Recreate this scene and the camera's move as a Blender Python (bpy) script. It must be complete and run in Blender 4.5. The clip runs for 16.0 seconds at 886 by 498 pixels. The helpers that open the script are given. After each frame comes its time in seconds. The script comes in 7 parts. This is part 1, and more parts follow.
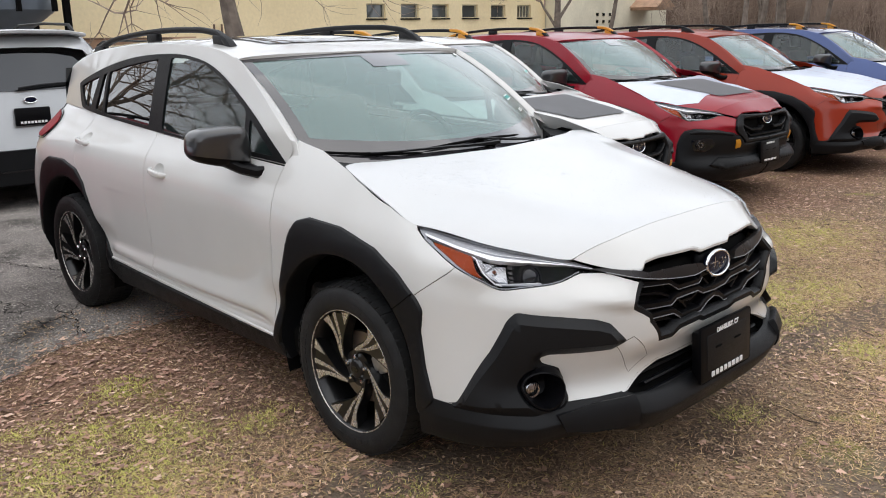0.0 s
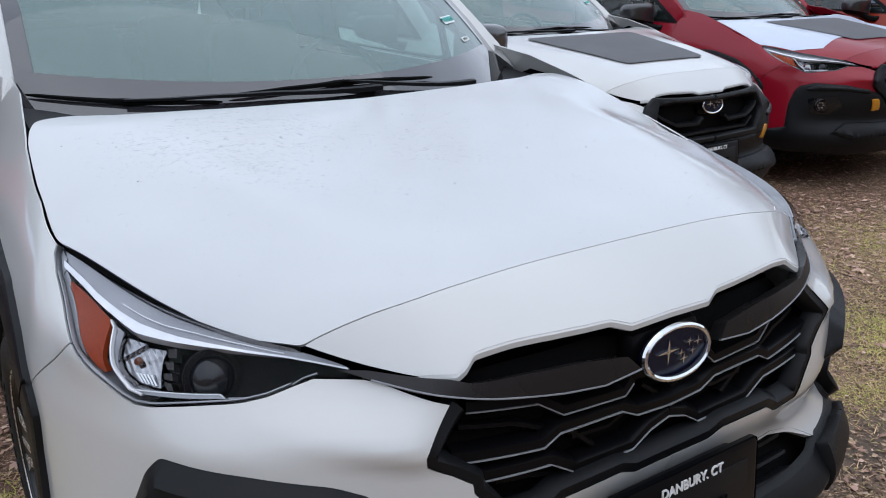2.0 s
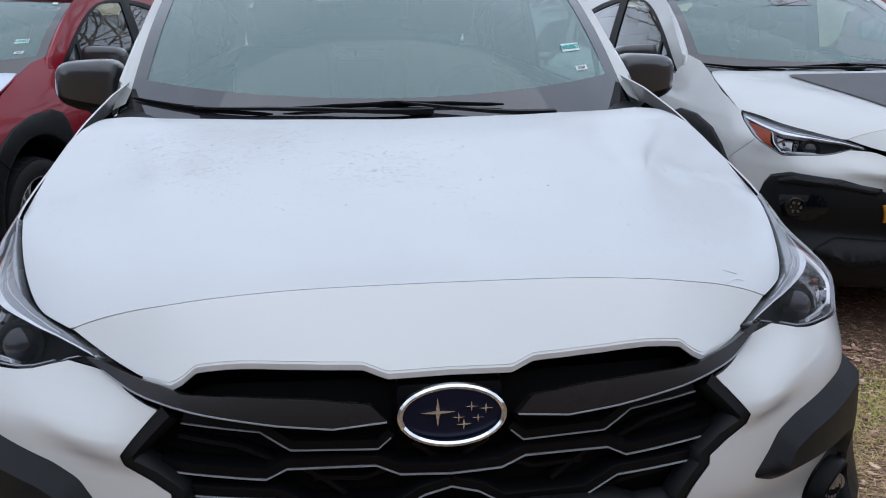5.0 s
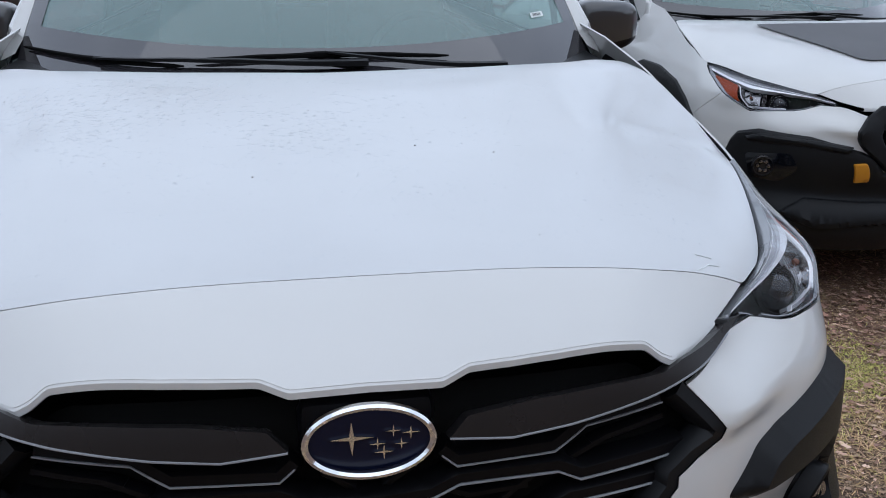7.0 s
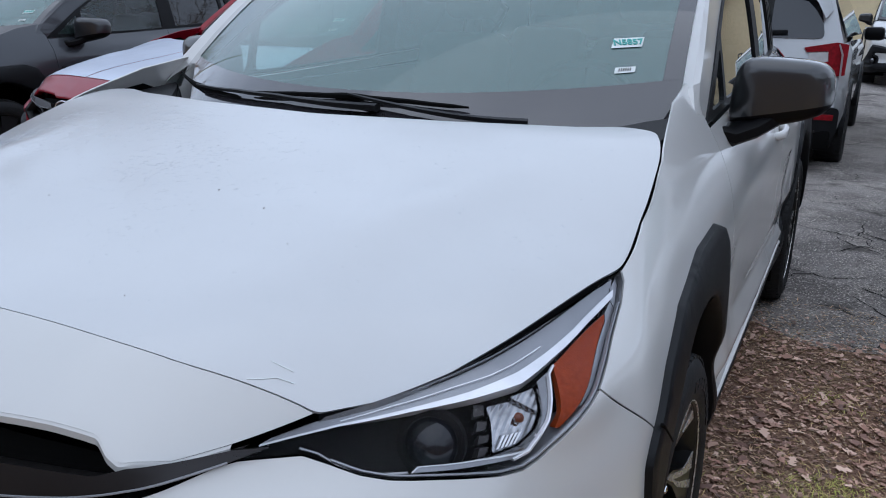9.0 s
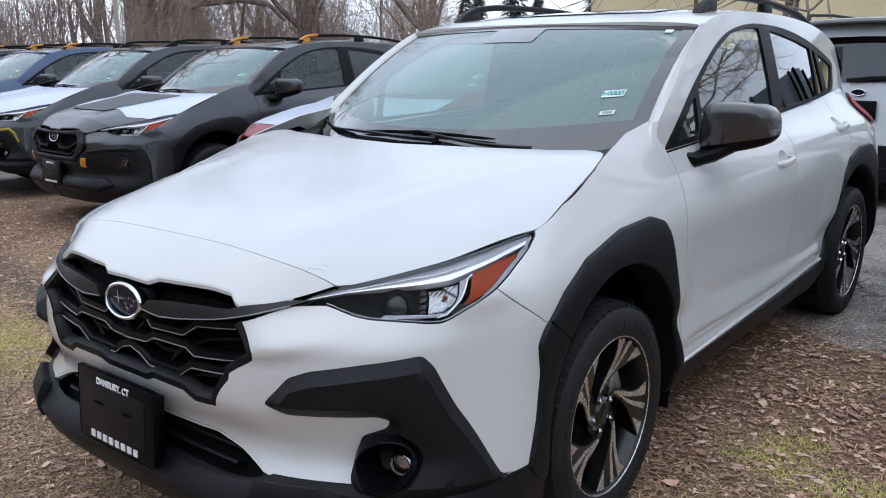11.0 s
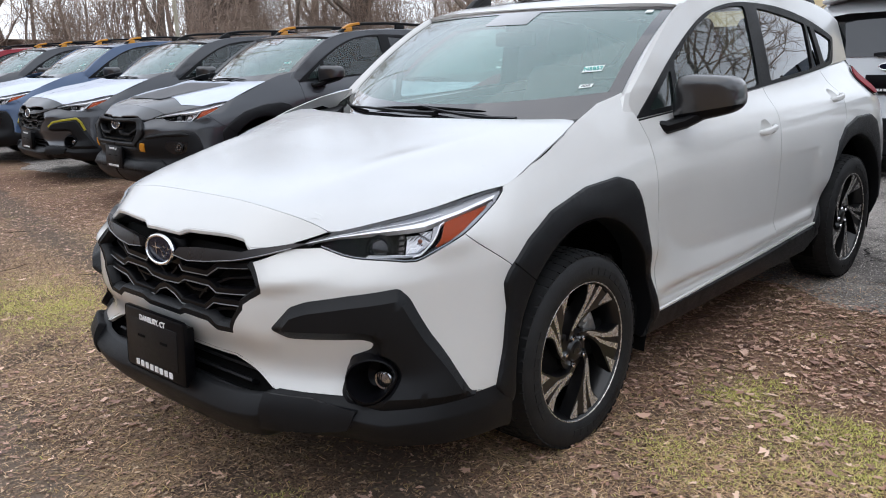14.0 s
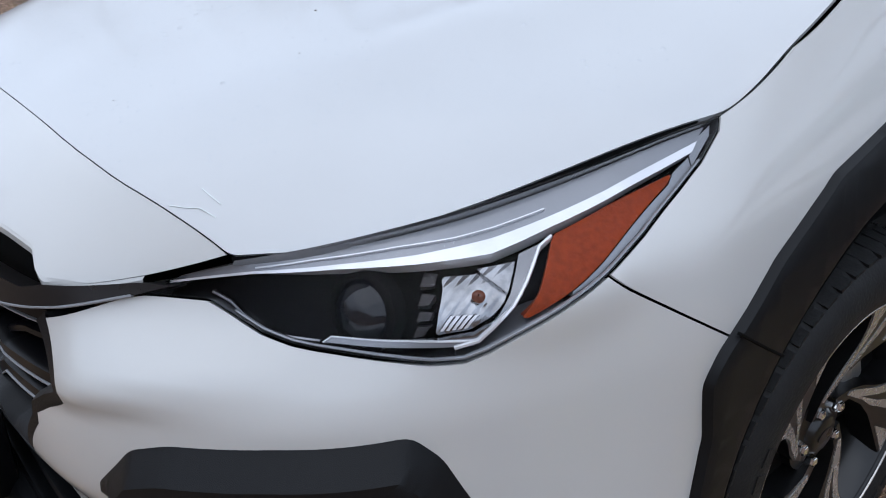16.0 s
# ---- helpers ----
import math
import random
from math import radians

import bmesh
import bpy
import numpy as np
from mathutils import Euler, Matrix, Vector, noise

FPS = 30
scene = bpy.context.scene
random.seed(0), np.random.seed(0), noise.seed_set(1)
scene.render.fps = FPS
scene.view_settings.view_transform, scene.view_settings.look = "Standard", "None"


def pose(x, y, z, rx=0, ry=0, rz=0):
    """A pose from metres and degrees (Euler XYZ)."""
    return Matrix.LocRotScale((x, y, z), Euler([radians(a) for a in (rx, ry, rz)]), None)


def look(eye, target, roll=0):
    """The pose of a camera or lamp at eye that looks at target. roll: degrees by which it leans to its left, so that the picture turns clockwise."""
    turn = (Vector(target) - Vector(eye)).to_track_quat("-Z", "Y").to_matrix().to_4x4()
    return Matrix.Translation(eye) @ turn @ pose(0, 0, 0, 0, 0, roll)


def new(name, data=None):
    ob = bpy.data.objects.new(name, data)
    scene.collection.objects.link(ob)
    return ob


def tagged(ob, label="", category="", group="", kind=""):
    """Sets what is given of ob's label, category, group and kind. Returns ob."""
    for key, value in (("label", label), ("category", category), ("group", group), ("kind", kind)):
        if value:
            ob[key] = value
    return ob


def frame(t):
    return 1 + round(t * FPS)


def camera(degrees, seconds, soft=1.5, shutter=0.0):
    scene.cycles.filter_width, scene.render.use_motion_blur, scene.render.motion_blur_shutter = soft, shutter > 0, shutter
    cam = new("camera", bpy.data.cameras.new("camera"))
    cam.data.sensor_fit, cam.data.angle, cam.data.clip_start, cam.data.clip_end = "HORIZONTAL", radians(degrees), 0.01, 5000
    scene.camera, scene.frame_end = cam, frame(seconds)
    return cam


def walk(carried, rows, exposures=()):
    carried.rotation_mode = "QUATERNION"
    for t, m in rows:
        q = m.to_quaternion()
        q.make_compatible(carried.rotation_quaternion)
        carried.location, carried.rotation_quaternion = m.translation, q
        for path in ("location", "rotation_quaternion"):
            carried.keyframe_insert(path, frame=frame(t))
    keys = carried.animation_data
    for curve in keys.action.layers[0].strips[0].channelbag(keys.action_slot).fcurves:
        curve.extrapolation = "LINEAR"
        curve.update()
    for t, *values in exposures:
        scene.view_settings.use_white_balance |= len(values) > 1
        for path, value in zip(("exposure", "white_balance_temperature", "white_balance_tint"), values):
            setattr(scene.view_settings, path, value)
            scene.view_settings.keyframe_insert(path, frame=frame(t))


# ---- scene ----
# the camera's path: seconds, place in metres, then yaw, pitch and roll in degrees
cam = camera(55.09, 16.0, soft=1.0)
ROWS = [
    (0.0, -2.792, -2.454, 1.644, -44.27, -14.80, -0.71),
    (0.5, -2.486, -2.156, 1.525, -43.69, -15.96, -1.10),
    (1.0, -2.070, -2.027, 1.453, -42.14, -16.87, -1.17),
    (1.5, -1.564, -1.965, 1.424, -39.24, -17.74, -0.94),
    (2.0, -1.079, -1.900, 1.412, -34.18, -17.81, -0.61),
    (2.5, -0.691, -1.987, 1.420, -28.08, -18.06, -0.24),
    (3.0, -0.384, -2.056, 1.396, -21.44, -18.16, -0.47),
    (3.5, -0.224, -2.043, 1.359, -15.32, -17.28, 0.14),
    (4.0, -0.172, -2.112, 1.371, -10.59, -16.07, -0.33),
    (4.2, -0.171, -2.127, 1.387, -9.21, -15.75, -0.14),
    (6.3, -0.065, -2.260, 1.376, -6.79, -15.69, -0.28),
    (6.5, -0.045, -2.170, 1.355, -7.26, -16.25, -0.21),
    (7.0, -0.072, -1.946, 1.364, -10.06, -18.94, 0.25),
    (7.5, 0.130, -1.847, 1.295, -5.35, -21.79, -1.87),
    (8.0, 0.478, -1.746, 1.348, 1.98, -20.10, -0.67),
    (8.5, 0.771, -1.549, 1.356, 14.13, -18.72, 0.92),
    (9.0, 1.144, -1.585, 1.373, 26.13, -16.50, 0.80),
    (9.2, 1.241, -1.634, 1.376, 29.07, -15.69, 0.95),
    (11.3, 2.197, -2.210, 1.433, 39.84, -13.06, -1.10),
    (11.5, 2.309, -2.237, 1.428, 40.20, -12.94, -1.17),
    (12.0, 2.411, -2.324, 1.436, 41.03, -12.55, -1.47),
    (12.5, 2.452, -2.336, 1.425, 41.58, -12.27, -1.67),
    (13.0, 2.475, -2.333, 1.428, 42.06, -12.26, -1.94),
    (13.5, 2.499, -2.358, 1.430, 42.58, -12.73, -2.12),
    (14.0, 2.462, -2.310, 1.412, 43.50, -13.96, -2.31),
    (14.5, 2.150, -2.026, 1.372, 45.17, -16.40, -2.46),
    (15.0, 1.793, -1.671, 1.383, 47.31, -19.85, -2.63),
    (15.5, 1.559, -1.303, 1.336, 49.62, -23.10, -2.87),
    (16.0, 1.351, -1.118, 1.294, 52.30, -27.99, -3.43),
]
EXPOSURES = [(0.0, .96, 6850, 10), (1.0, .97, 6760, 10), (2.0, .60, 6060, 10), (3.0, .48, 5920, 10), (8.0, .44, 5870, 10), (9.2, .36, 5720, 10), (11.3, .82, 6000, 10), (12.3, .87, 6200, 10), (14.2, .92, 6430, 10), (15.2, .80, 6300, 10), (16.0, .60, 5930, 10)]
walk(cam, [(t, pose(x, y, z, 90 + pitch, 0, yaw) @ pose(0, 0, 0, 0, 0, roll)) for t, x, y, z, yaw, pitch, roll in ROWS], EXPOSURES)
# ---- light: a bright overcast sky with a soft sun behind the clouds ----
SUN_ELEVATION, SUN_AZIMUTH = radians(76), radians(165)
world = bpy.data.worlds.new("overcast_sky")
scene.world = world
world.use_nodes = True
wt = world.node_tree
wt.nodes.clear()
w_out, w_bg = wt.nodes.new("ShaderNodeOutputWorld"), wt.nodes.new("ShaderNodeBackground")
w_sky = wt.nodes.new("ShaderNodeTexSky")
w_sky.sky_type, w_sky.sun_disc, w_sky.sun_elevation, w_sky.sun_rotation = "NISHITA", False, SUN_ELEVATION, SUN_AZIMUTH
w_dim = wt.nodes.new("ShaderNodeMix")
w_dim.data_type, w_dim.blend_type = "RGBA", "MULTIPLY"
w_dim.inputs[0].default_value = 1.0
w_dim.inputs[7].default_value = (.07, .07, .07, 1)
w_tex, w_map = wt.nodes.new("ShaderNodeTexCoord"), wt.nodes.new("ShaderNodeMapping")
w_map.inputs["Scale"].default_value = (1.0, 1.0, 2.4)
w_noise, w_ramp = wt.nodes.new("ShaderNodeTexNoise"), wt.nodes.new("ShaderNodeValToRGB")
w_noise.inputs["Scale"].default_value, w_noise.inputs["Detail"].default_value = 2.2, 5
w_ramp.color_ramp.elements[0].position, w_ramp.color_ramp.elements[1].position = .36, .66
w_ramp.color_ramp.elements[0].color, w_ramp.color_ramp.elements[1].color = (.66, .71, .80, 1), (.86, .91, .99, 1)
w_mix = wt.nodes.new("ShaderNodeMix")
w_mix.data_type = "RGBA"
w_mix.inputs[0].default_value = .84
for a, b in ((w_sky.outputs[0], w_dim.inputs[6]), (w_tex.outputs["Generated"], w_map.inputs[0]), (w_map.outputs[0], w_noise.inputs["Vector"]), (w_noise.outputs["Fac"], w_ramp.inputs[0]),
             (w_dim.outputs[2], w_mix.inputs[6]), (w_ramp.outputs[0], w_mix.inputs[7]), (w_mix.outputs[2], w_bg.inputs[0]), (w_bg.outputs[0], w_out.inputs[0])):
    wt.links.new(a, b)
# an overcast sky is brightest overhead
w_xyz, w_high = wt.nodes.new("ShaderNodeSeparateXYZ"), wt.nodes.new("ShaderNodeMapRange")
w_high.inputs[1].default_value, w_high.inputs[2].default_value, w_high.inputs[3].default_value, w_high.inputs[4].default_value = 0, .9, 1.04, .99
wt.links.new(w_tex.outputs["Generated"], w_xyz.inputs[0])
wt.links.new(w_xyz.outputs[2], w_high.inputs[0])
wt.links.new(w_high.outputs[0], w_bg.inputs[1])
sun = new("sun", bpy.data.lights.new("sun", "SUN"))
sun.data.energy, sun.data.angle, sun.data.color = .36, radians(80), (1, .96, .9)
sun.matrix_world = look((0, 0, 30), Vector((0, 0, 30)) - Vector((math.sin(SUN_AZIMUTH) * math.cos(SUN_ELEVATION), math.cos(SUN_AZIMUTH) * math.cos(SUN_ELEVATION), math.sin(SUN_ELEVATION))))
# ---- materials ----
def material(name, color, rough=.5, metal=0., coat=0., coat_rough=.03, vary=.0, scale=8., bump=0., bump_scale=60., color2=None, spread=(.35, .65), spec=.5, fine=0., random=0., rough_vary=0.):
    """A principled material: colour varied at two scales, roughness variation, fine relief; random: value spread from piece to piece."""
    m = bpy.data.materials.new(name)
    m.use_nodes = True
    nt = m.node_tree
    b = nt.nodes["Principled BSDF"]
    b.inputs["Roughness"].default_value, b.inputs["Metallic"].default_value = rough, metal
    b.inputs["Coat Weight"].default_value, b.inputs["Coat Roughness"].default_value = coat, coat_rough
    b.inputs["Specular IOR Level"].default_value = spec
    c2 = color2 or [c * (1 - vary) for c in color]
    b.inputs["Base Color"].default_value = (*color, 1)
    link = nt.links.new
    if vary or color2 or bump or random or rough_vary:
        tc = nt.nodes.new("ShaderNodeTexCoord")
        no = nt.nodes.new("ShaderNodeTexNoise")
        no.inputs["Scale"].default_value, no.inputs["Detail"].default_value = scale, 6
        link(tc.outputs["Object"], no.inputs["Vector"])
        ramp = nt.nodes.new("ShaderNodeValToRGB")
        ramp.color_ramp.elements[0].position, ramp.color_ramp.elements[1].position = spread
        ramp.color_ramp.elements[0].color, ramp.color_ramp.elements[1].color = (*color, 1), (*c2, 1)
        link(no.outputs["Fac"], ramp.inputs[0])
        col = ramp.outputs[0]
        n2 = nt.nodes.new("ShaderNodeTexNoise")
        n2.inputs["Scale"].default_value, n2.inputs["Detail"].default_value = bump_scale, 4
        link(tc.outputs["Object"], n2.inputs["Vector"])
        if fine:
            mm = nt.nodes.new("ShaderNodeMapRange")
            mm.inputs[3].default_value, mm.inputs[4].default_value = 1 - fine, 1 + fine
            link(n2.outputs["Fac"], mm.inputs[0])
            mx = nt.nodes.new("ShaderNodeMix")
            mx.data_type, mx.blend_type = "RGBA", "MULTIPLY"
            mx.inputs[0].default_value = 1
            link(col, mx.inputs[6]), link(mm.outputs[0], mx.inputs[7])
            col = mx.outputs[2]
        if random:
            info = nt.nodes.new("ShaderNodeObjectInfo")
            mr = nt.nodes.new("ShaderNodeMapRange")
            mr.inputs[3].default_value, mr.inputs[4].default_value = 1 - random, 1 + random
            link(info.outputs["Random"], mr.inputs[0])
            mx = nt.nodes.new("ShaderNodeMix")
            mx.data_type, mx.blend_type = "RGBA", "MULTIPLY"
            mx.inputs[0].default_value = 1
            link(col, mx.inputs[6]), link(mr.outputs[0], mx.inputs[7])
            col = mx.outputs[2]
        link(col, b.inputs["Base Color"])
        if rough_vary:
            rr = nt.nodes.new("ShaderNodeMapRange")
            rr.inputs[3].default_value, rr.inputs[4].default_value = max(0, rough - rough_vary), rough + rough_vary
            link(no.outputs["Fac"], rr.inputs[0])
            link(rr.outputs[0], b.inputs["Roughness"])
        if bump:
            bp = nt.nodes.new("ShaderNodeBump")
            bp.inputs["Strength"].default_value, bp.inputs["Distance"].default_value = min(1, bump), .01
            link(n2.outputs["Fac"], bp.inputs["Height"])
            link(bp.outputs[0], b.inputs["Normal"])
    return m


def glass(name, tint, gloss=1.0, haze=0.0, dirt=(.36, .53, .51), graze=1.0):
    """Thin glass: a tinted clear pane with a mirror film driven by Fresnel; haze mixes in the flat colour dirt, a
    painted stand-in for reflected light.
    """
    m = bpy.data.materials.new(name)
    m.use_nodes = True
    nt = m.node_tree
    nt.nodes.clear()
    out, mix, tr, gl, fr = (nt.nodes.new("ShaderNode" + k) for k in ("OutputMaterial", "MixShader", "BsdfTransparent", "BsdfGlossy", "LayerWeight"))
    tr.inputs[0].default_value = (*tint, 1)
    gl.inputs["Roughness"].default_value = .01
    fr.inputs[0].default_value = .5
    pw, sc = nt.nodes.new("ShaderNodeMath"), nt.nodes.new("ShaderNodeMath")
    pw.operation, sc.operation = "POWER", "MULTIPLY_ADD"
    pw.inputs[1].default_value, sc.inputs[1].default_value, sc.inputs[2].default_value = 5, .955 * graze, .045
    nt.links.new(fr.outputs["Facing"], pw.inputs[0]), nt.links.new(pw.outputs[0], sc.inputs[0])
    ml = nt.nodes.new("ShaderNodeMath")
    ml.operation, ml.use_clamp = "MULTIPLY", True
    ml.inputs[1].default_value = gloss
    nt.links.new(sc.outputs[0], ml.inputs[0])
    nt.links.new(ml.outputs[0], mix.inputs[0])
    # a flat diffuse tone painted over the pane in place of brighter reflections
    veil, sheen = nt.nodes.new("ShaderNodeMixShader"), nt.nodes.new("ShaderNodeBsdfDiffuse")
    veil.inputs[0].default_value, sheen.inputs[0].default_value = haze, (*dirt, 1)
    nt.links.new(tr.outputs[0], veil.inputs[1]), nt.links.new(sheen.outputs[0], veil.inputs[2])
    nt.links.new(veil.outputs[0], mix.inputs[1]), nt.links.new(gl.outputs[0], mix.inputs[2]), nt.links.new(mix.outputs[0], out.inputs[0])
    return m


def paint(name, color, metal=.0, flake=.03, coat=1.0, coat_rough=.03, spec=.5):
    return material(name, color, rough=.32, spec=spec, metal=metal, coat=coat, coat_rough=coat_rough, vary=flake, scale=3.0, rough_vary=.06)


WHITE = paint("pearl_white_paint", (.635, .633, .615), coat=1.0, coat_rough=.05)
RED = paint("deep_red_paint", (.27, .004, .016), coat=.55, spec=.2)
ORANGE = paint("orange_red_paint", (.31, .030, .010), coat=.55, spec=.2)
BLUE = paint("blue_paint", (.035, .07, .22), .3)
SILVER = paint("light_silver_paint", (.44, .45, .455), .35)
GREY = paint("dark_grey_paint", (.034, .037, .044), .3)
NAVY = paint("blue_grey_paint", (.045, .085, .17), .3)
FILM = material("white_protective_film", (.62, .67, .78), rough=.24, vary=.04, scale=5, bump=.12, bump_scale=14)
HOODFILM = material("clinging_white_hood_film", (.59, .597, .60), rough=.38, coat=.9, coat_rough=.11, vary=.03, scale=4, bump=.02, bump_scale=9, rough_vary=.10)
DECAL = material("matte_grey_hood_decal", (.10, .10, .105), rough=.6, vary=.12, scale=4)
CLAD = material("black_moulded_plastic", (.0070, .0076, .0090), rough=.46, spec=.22, vary=.25, scale=5, bump=.10, bump_scale=900, rough_vary=.10)
UNDER = material("black_underbody", (.004, .004, .004), rough=.8, spec=.08, vary=.2)
GLOSSBLACK = material("gloss_black_plastic", (.004, .004, .005), rough=.34, vary=.2, spec=.13, rough_vary=.08)
GUNMETAL = material("dark_satin_metal_trim", (.040, .037, .037), rough=.28, metal=.7, vary=.15, rough_vary=.06)
MIRRORCAP = material("dark_grey_mirror_cap", (.020, .0205, .0225), rough=.30, coat=1., vary=.1)
CHROME = material("chrome", (.82, .83, .84), rough=.07, metal=1., rough_vary=.03)
BRIGHT = material("bright_light_guide", (.88, .89, .91), rough=.22, metal=.45, vary=.12, scale=22)
REFLECTOR = material("faceted_lamp_reflector", (.42, .425, .44), rough=.16, metal=1.0, vary=.4, scale=45)
_rn = REFLECTOR.node_tree
_wave, _wtc, _wb = _rn.nodes.new("ShaderNodeTexWave"), _rn.nodes.new("ShaderNodeTexCoord"), _rn.nodes.new("ShaderNodeBump")
_wave.inputs["Scale"].default_value, _wave.inputs["Distortion"].default_value = 40, .3
_wb.inputs["Strength"].default_value, _wb.inputs["Distance"].default_value = .22, .004
_rn.links.new(_wtc.outputs["Object"], _wave.inputs["Vector"]), _rn.links.new(_wave.outputs["Fac"], _wb.inputs["Height"]), _rn.links.new(_wb.outputs[0], _rn.nodes["Principled BSDF"].inputs["Normal"])
LAMPCHROME = material("smoked_chrome_bezel", (.30, .30, .31), rough=.16, metal=1.0, vary=.3, scale=25)
AMBER = material("amber_lens", (.30, .040, .003), rough=.38, vary=.3, scale=160, spec=.15, bump=.2, bump_scale=300)
BULB = material("dim_amber_bulb", (.15, .050, .028), rough=.15, vary=.2)
REDLENS = material("red_lamp_lens", (.30, .006, .014), rough=.5, vary=.4, scale=40, spec=.2)
LAMPBLACK = material("black_lamp_housing", (.003, .003, .0035), rough=.5, spec=.06, vary=.2)
LENSDARK = material("dark_projector_glass", (.005, .006, .009), rough=.05, coat=.25, spec=.35, vary=.1)
BADGEBLUE = material("dark_badge_enamel", (.006, .008, .024), rough=.25, spec=.2, vary=.2)
GRILLELINE = material("satin_grey_grille_edge", (.30, .31, .33), rough=.45, metal=.2, vary=.15)
SMOKE = material("smoked_lamp_band", (.30, .31, .33), rough=.25, metal=.3, vary=.15, coat=1.)
TYRE = material("tyre_rubber", (.016, .0164, .0172), rough=.62, spec=.3, vary=.35, scale=12, bump=.2, bump_scale=200, rough_vary=.1)
RIMDARK = material("dark_grey_wheel_paint", (.007, .007, .0075), rough=.30, metal=.1, coat=.15, vary=.15)
RIMCUT = material("machined_alloy_face", (.60, .575, .545), rough=.27, metal=.72, vary=.12, scale=40, rough_vary=.06)
BLACKRIM = material("satin_black_wheel_paint", (.015, .015, .016), rough=.4, vary=.2)
STEEL = material("brake_disc_steel", (.34, .31, .29), rough=.38, metal=1., color2=(.20, .11, .06), spread=(.55, .8), scale=14)
ALLOYCAST = material("cast_alloy_caliper", (.58, .58, .57), rough=.4, metal=.9, vary=.3, scale=30)
# the screen's teal veil puts reflected and see-through light into its colour
SCREEN = glass("windscreen_glass", (.60, .77, .735), 1.7, .36)
SIDEGLASS = glass("side_glass", (.62, .72, .69), 1.8, .03)
PRIVACY = glass("privacy_glass", (.06, .067, .07), 2.2)
LENS = glass("clear_lamp_lens", (.97, .97, .98), .16, graze=6)
# the border's grey veil is painted-in reflection over black print
FRIT = glass("black_glass_border", (.0, .0, .0), 3.0, .30, (.12, .115, .13))
CABIN = material("dark_grey_interior_trim", (.030, .031, .033), rough=.75, vary=.25, scale=10, bump=.15, bump_scale=300)
CLOTH = material("grey_seat_cloth", (.06, .062, .066), rough=.9, vary=.3, scale=16, bump=.3, bump_scale=500)
HEADLINER = material("pale_headliner_cloth", (.42, .42, .40), rough=.9, vary=.1, bump=.1, bump_scale=400)
PAPER = material("white_paper_label", (.80, .84, .82), rough=.6, vary=.05)
TEALINK = material("teal_label_print", (.10, .42, .38), rough=.6, vary=.1)
INK = material("black_print", (.02, .02, .02), rough=.6, vary=.1)
WHITEPRINT = material("white_plate_print", (.82, .82, .82), rough=.5, vary=.05)
YELLOW = material("anodised_yellow_accent", (.60, .25, .012), rough=.4, vary=.15, coat=.3)
OLIVEYELLOW = material("yellow_green_bumper_trim", (.40, .34, .02), rough=.45, vary=.15)
# ---- mesh tools ----
from mathutils.geometry import delaunay_2d_cdt

CACHE = {}


def link_mesh(key, name, make, mat, parent=None, label=""):
    """One mesh object; make() gives verts, faces and normals (or None). Alike parts share the mesh under their key."""
    if key not in CACHE:
        verts, faces, normals = make()
        me = bpy.data.meshes.new(name)
        me.from_pydata([tuple(map(float, v)) for v in verts], [], [tuple(map(int, f)) for f in faces])
        me.polygons.foreach_set("use_smooth", np.ones(len(me.polygons), bool))
        me.update()
        if normals is not None:
            me.normals_split_custom_set_from_vertices([tuple(map(float, n)) for n in normals])
        else:
            me.set_sharp_from_angle(angle=radians(38))
        me.materials.append(None)
        CACHE[key] = me
    ob = new(name, CACHE[key])
    ob.material_slots[0].link = "OBJECT"
    ob.material_slots[0].material = mat
    ob.parent = parent
    if label:
        ob["label"] = label
    return ob


def flip(data):
    v, f, n = data
    v = np.asarray(v, float) * [-1, 1, 1]
    return v, [tuple(reversed(q)) for q in f], None if n is None else np.asarray(n) * [-1, 1, 1]


def join(*datas):
    vs, fs, ns, k = [], [], [], 0
    for v, f, n in datas:
        vs.append(np.asarray(v, float).reshape(-1, 3))
        fs += [tuple(i + k for i in q) for q in f]
        ns.append(n)
        k += len(vs[-1])
    return np.concatenate(vs), fs, None if any(n is None for n in ns) else np.concatenate([np.asarray(n) for n in ns])


def both(data):
    return join(data, flip(data))


def moved(data, m):
    v, f, n = data
    a = np.array(m)
    return np.asarray(v) @ a[:3, :3].T + a[:3, 3], f, None if n is None else np.asarray(n) @ a[:3, :3].T


def densify(poly, step):
    out = []
    for a, b in zip(poly, list(poly[1:]) + [poly[0]]):
        a, b = np.array(a, float), np.array(b, float)
        k = max(1, int(np.ceil(np.linalg.norm(b - a) / step)))
        out += [a + (b - a) * i / k for i in range(k)]
    return np.array(out)


def round_corners(poly, r, n=4):
    """The polygon with its corners rounded off over r at most."""
    out, p = [], [np.array(q, float) for q in poly]
    for i in range(len(p)):
        a, b, c = p[i - 1], p[i], p[(i + 1) % len(p)]
        da, dc = np.linalg.norm(a - b), np.linalg.norm(c - b)
        k = min(r, da * .45, dc * .45)
        s, e = b + (a - b) / da * k, b + (c - b) / dc * k
        out += [(1 - t) ** 2 * s + 2 * t * (1 - t) * b + t * t * e for t in np.linspace(0, 1, n)]
    return out


def chaikin(poly, sharp=(), rounds=2):
    """The polygon's corners cut off again and again, but for those listed."""
    p = [np.array(q, float) for q in poly]
    keep = [i in sharp for i in range(len(p))]
    for _ in range(rounds):
        q, k = [], []
        for i in range(len(p)):
            a, b, c = p[i - 1], p[i], p[(i + 1) % len(p)]
            if keep[i]:
                q.append(b), k.append(True)
            else:
                q += [b * .75 + a * .25, b * .75 + c * .25]
                k += [False, False]
        p, keep = q, k
    return p


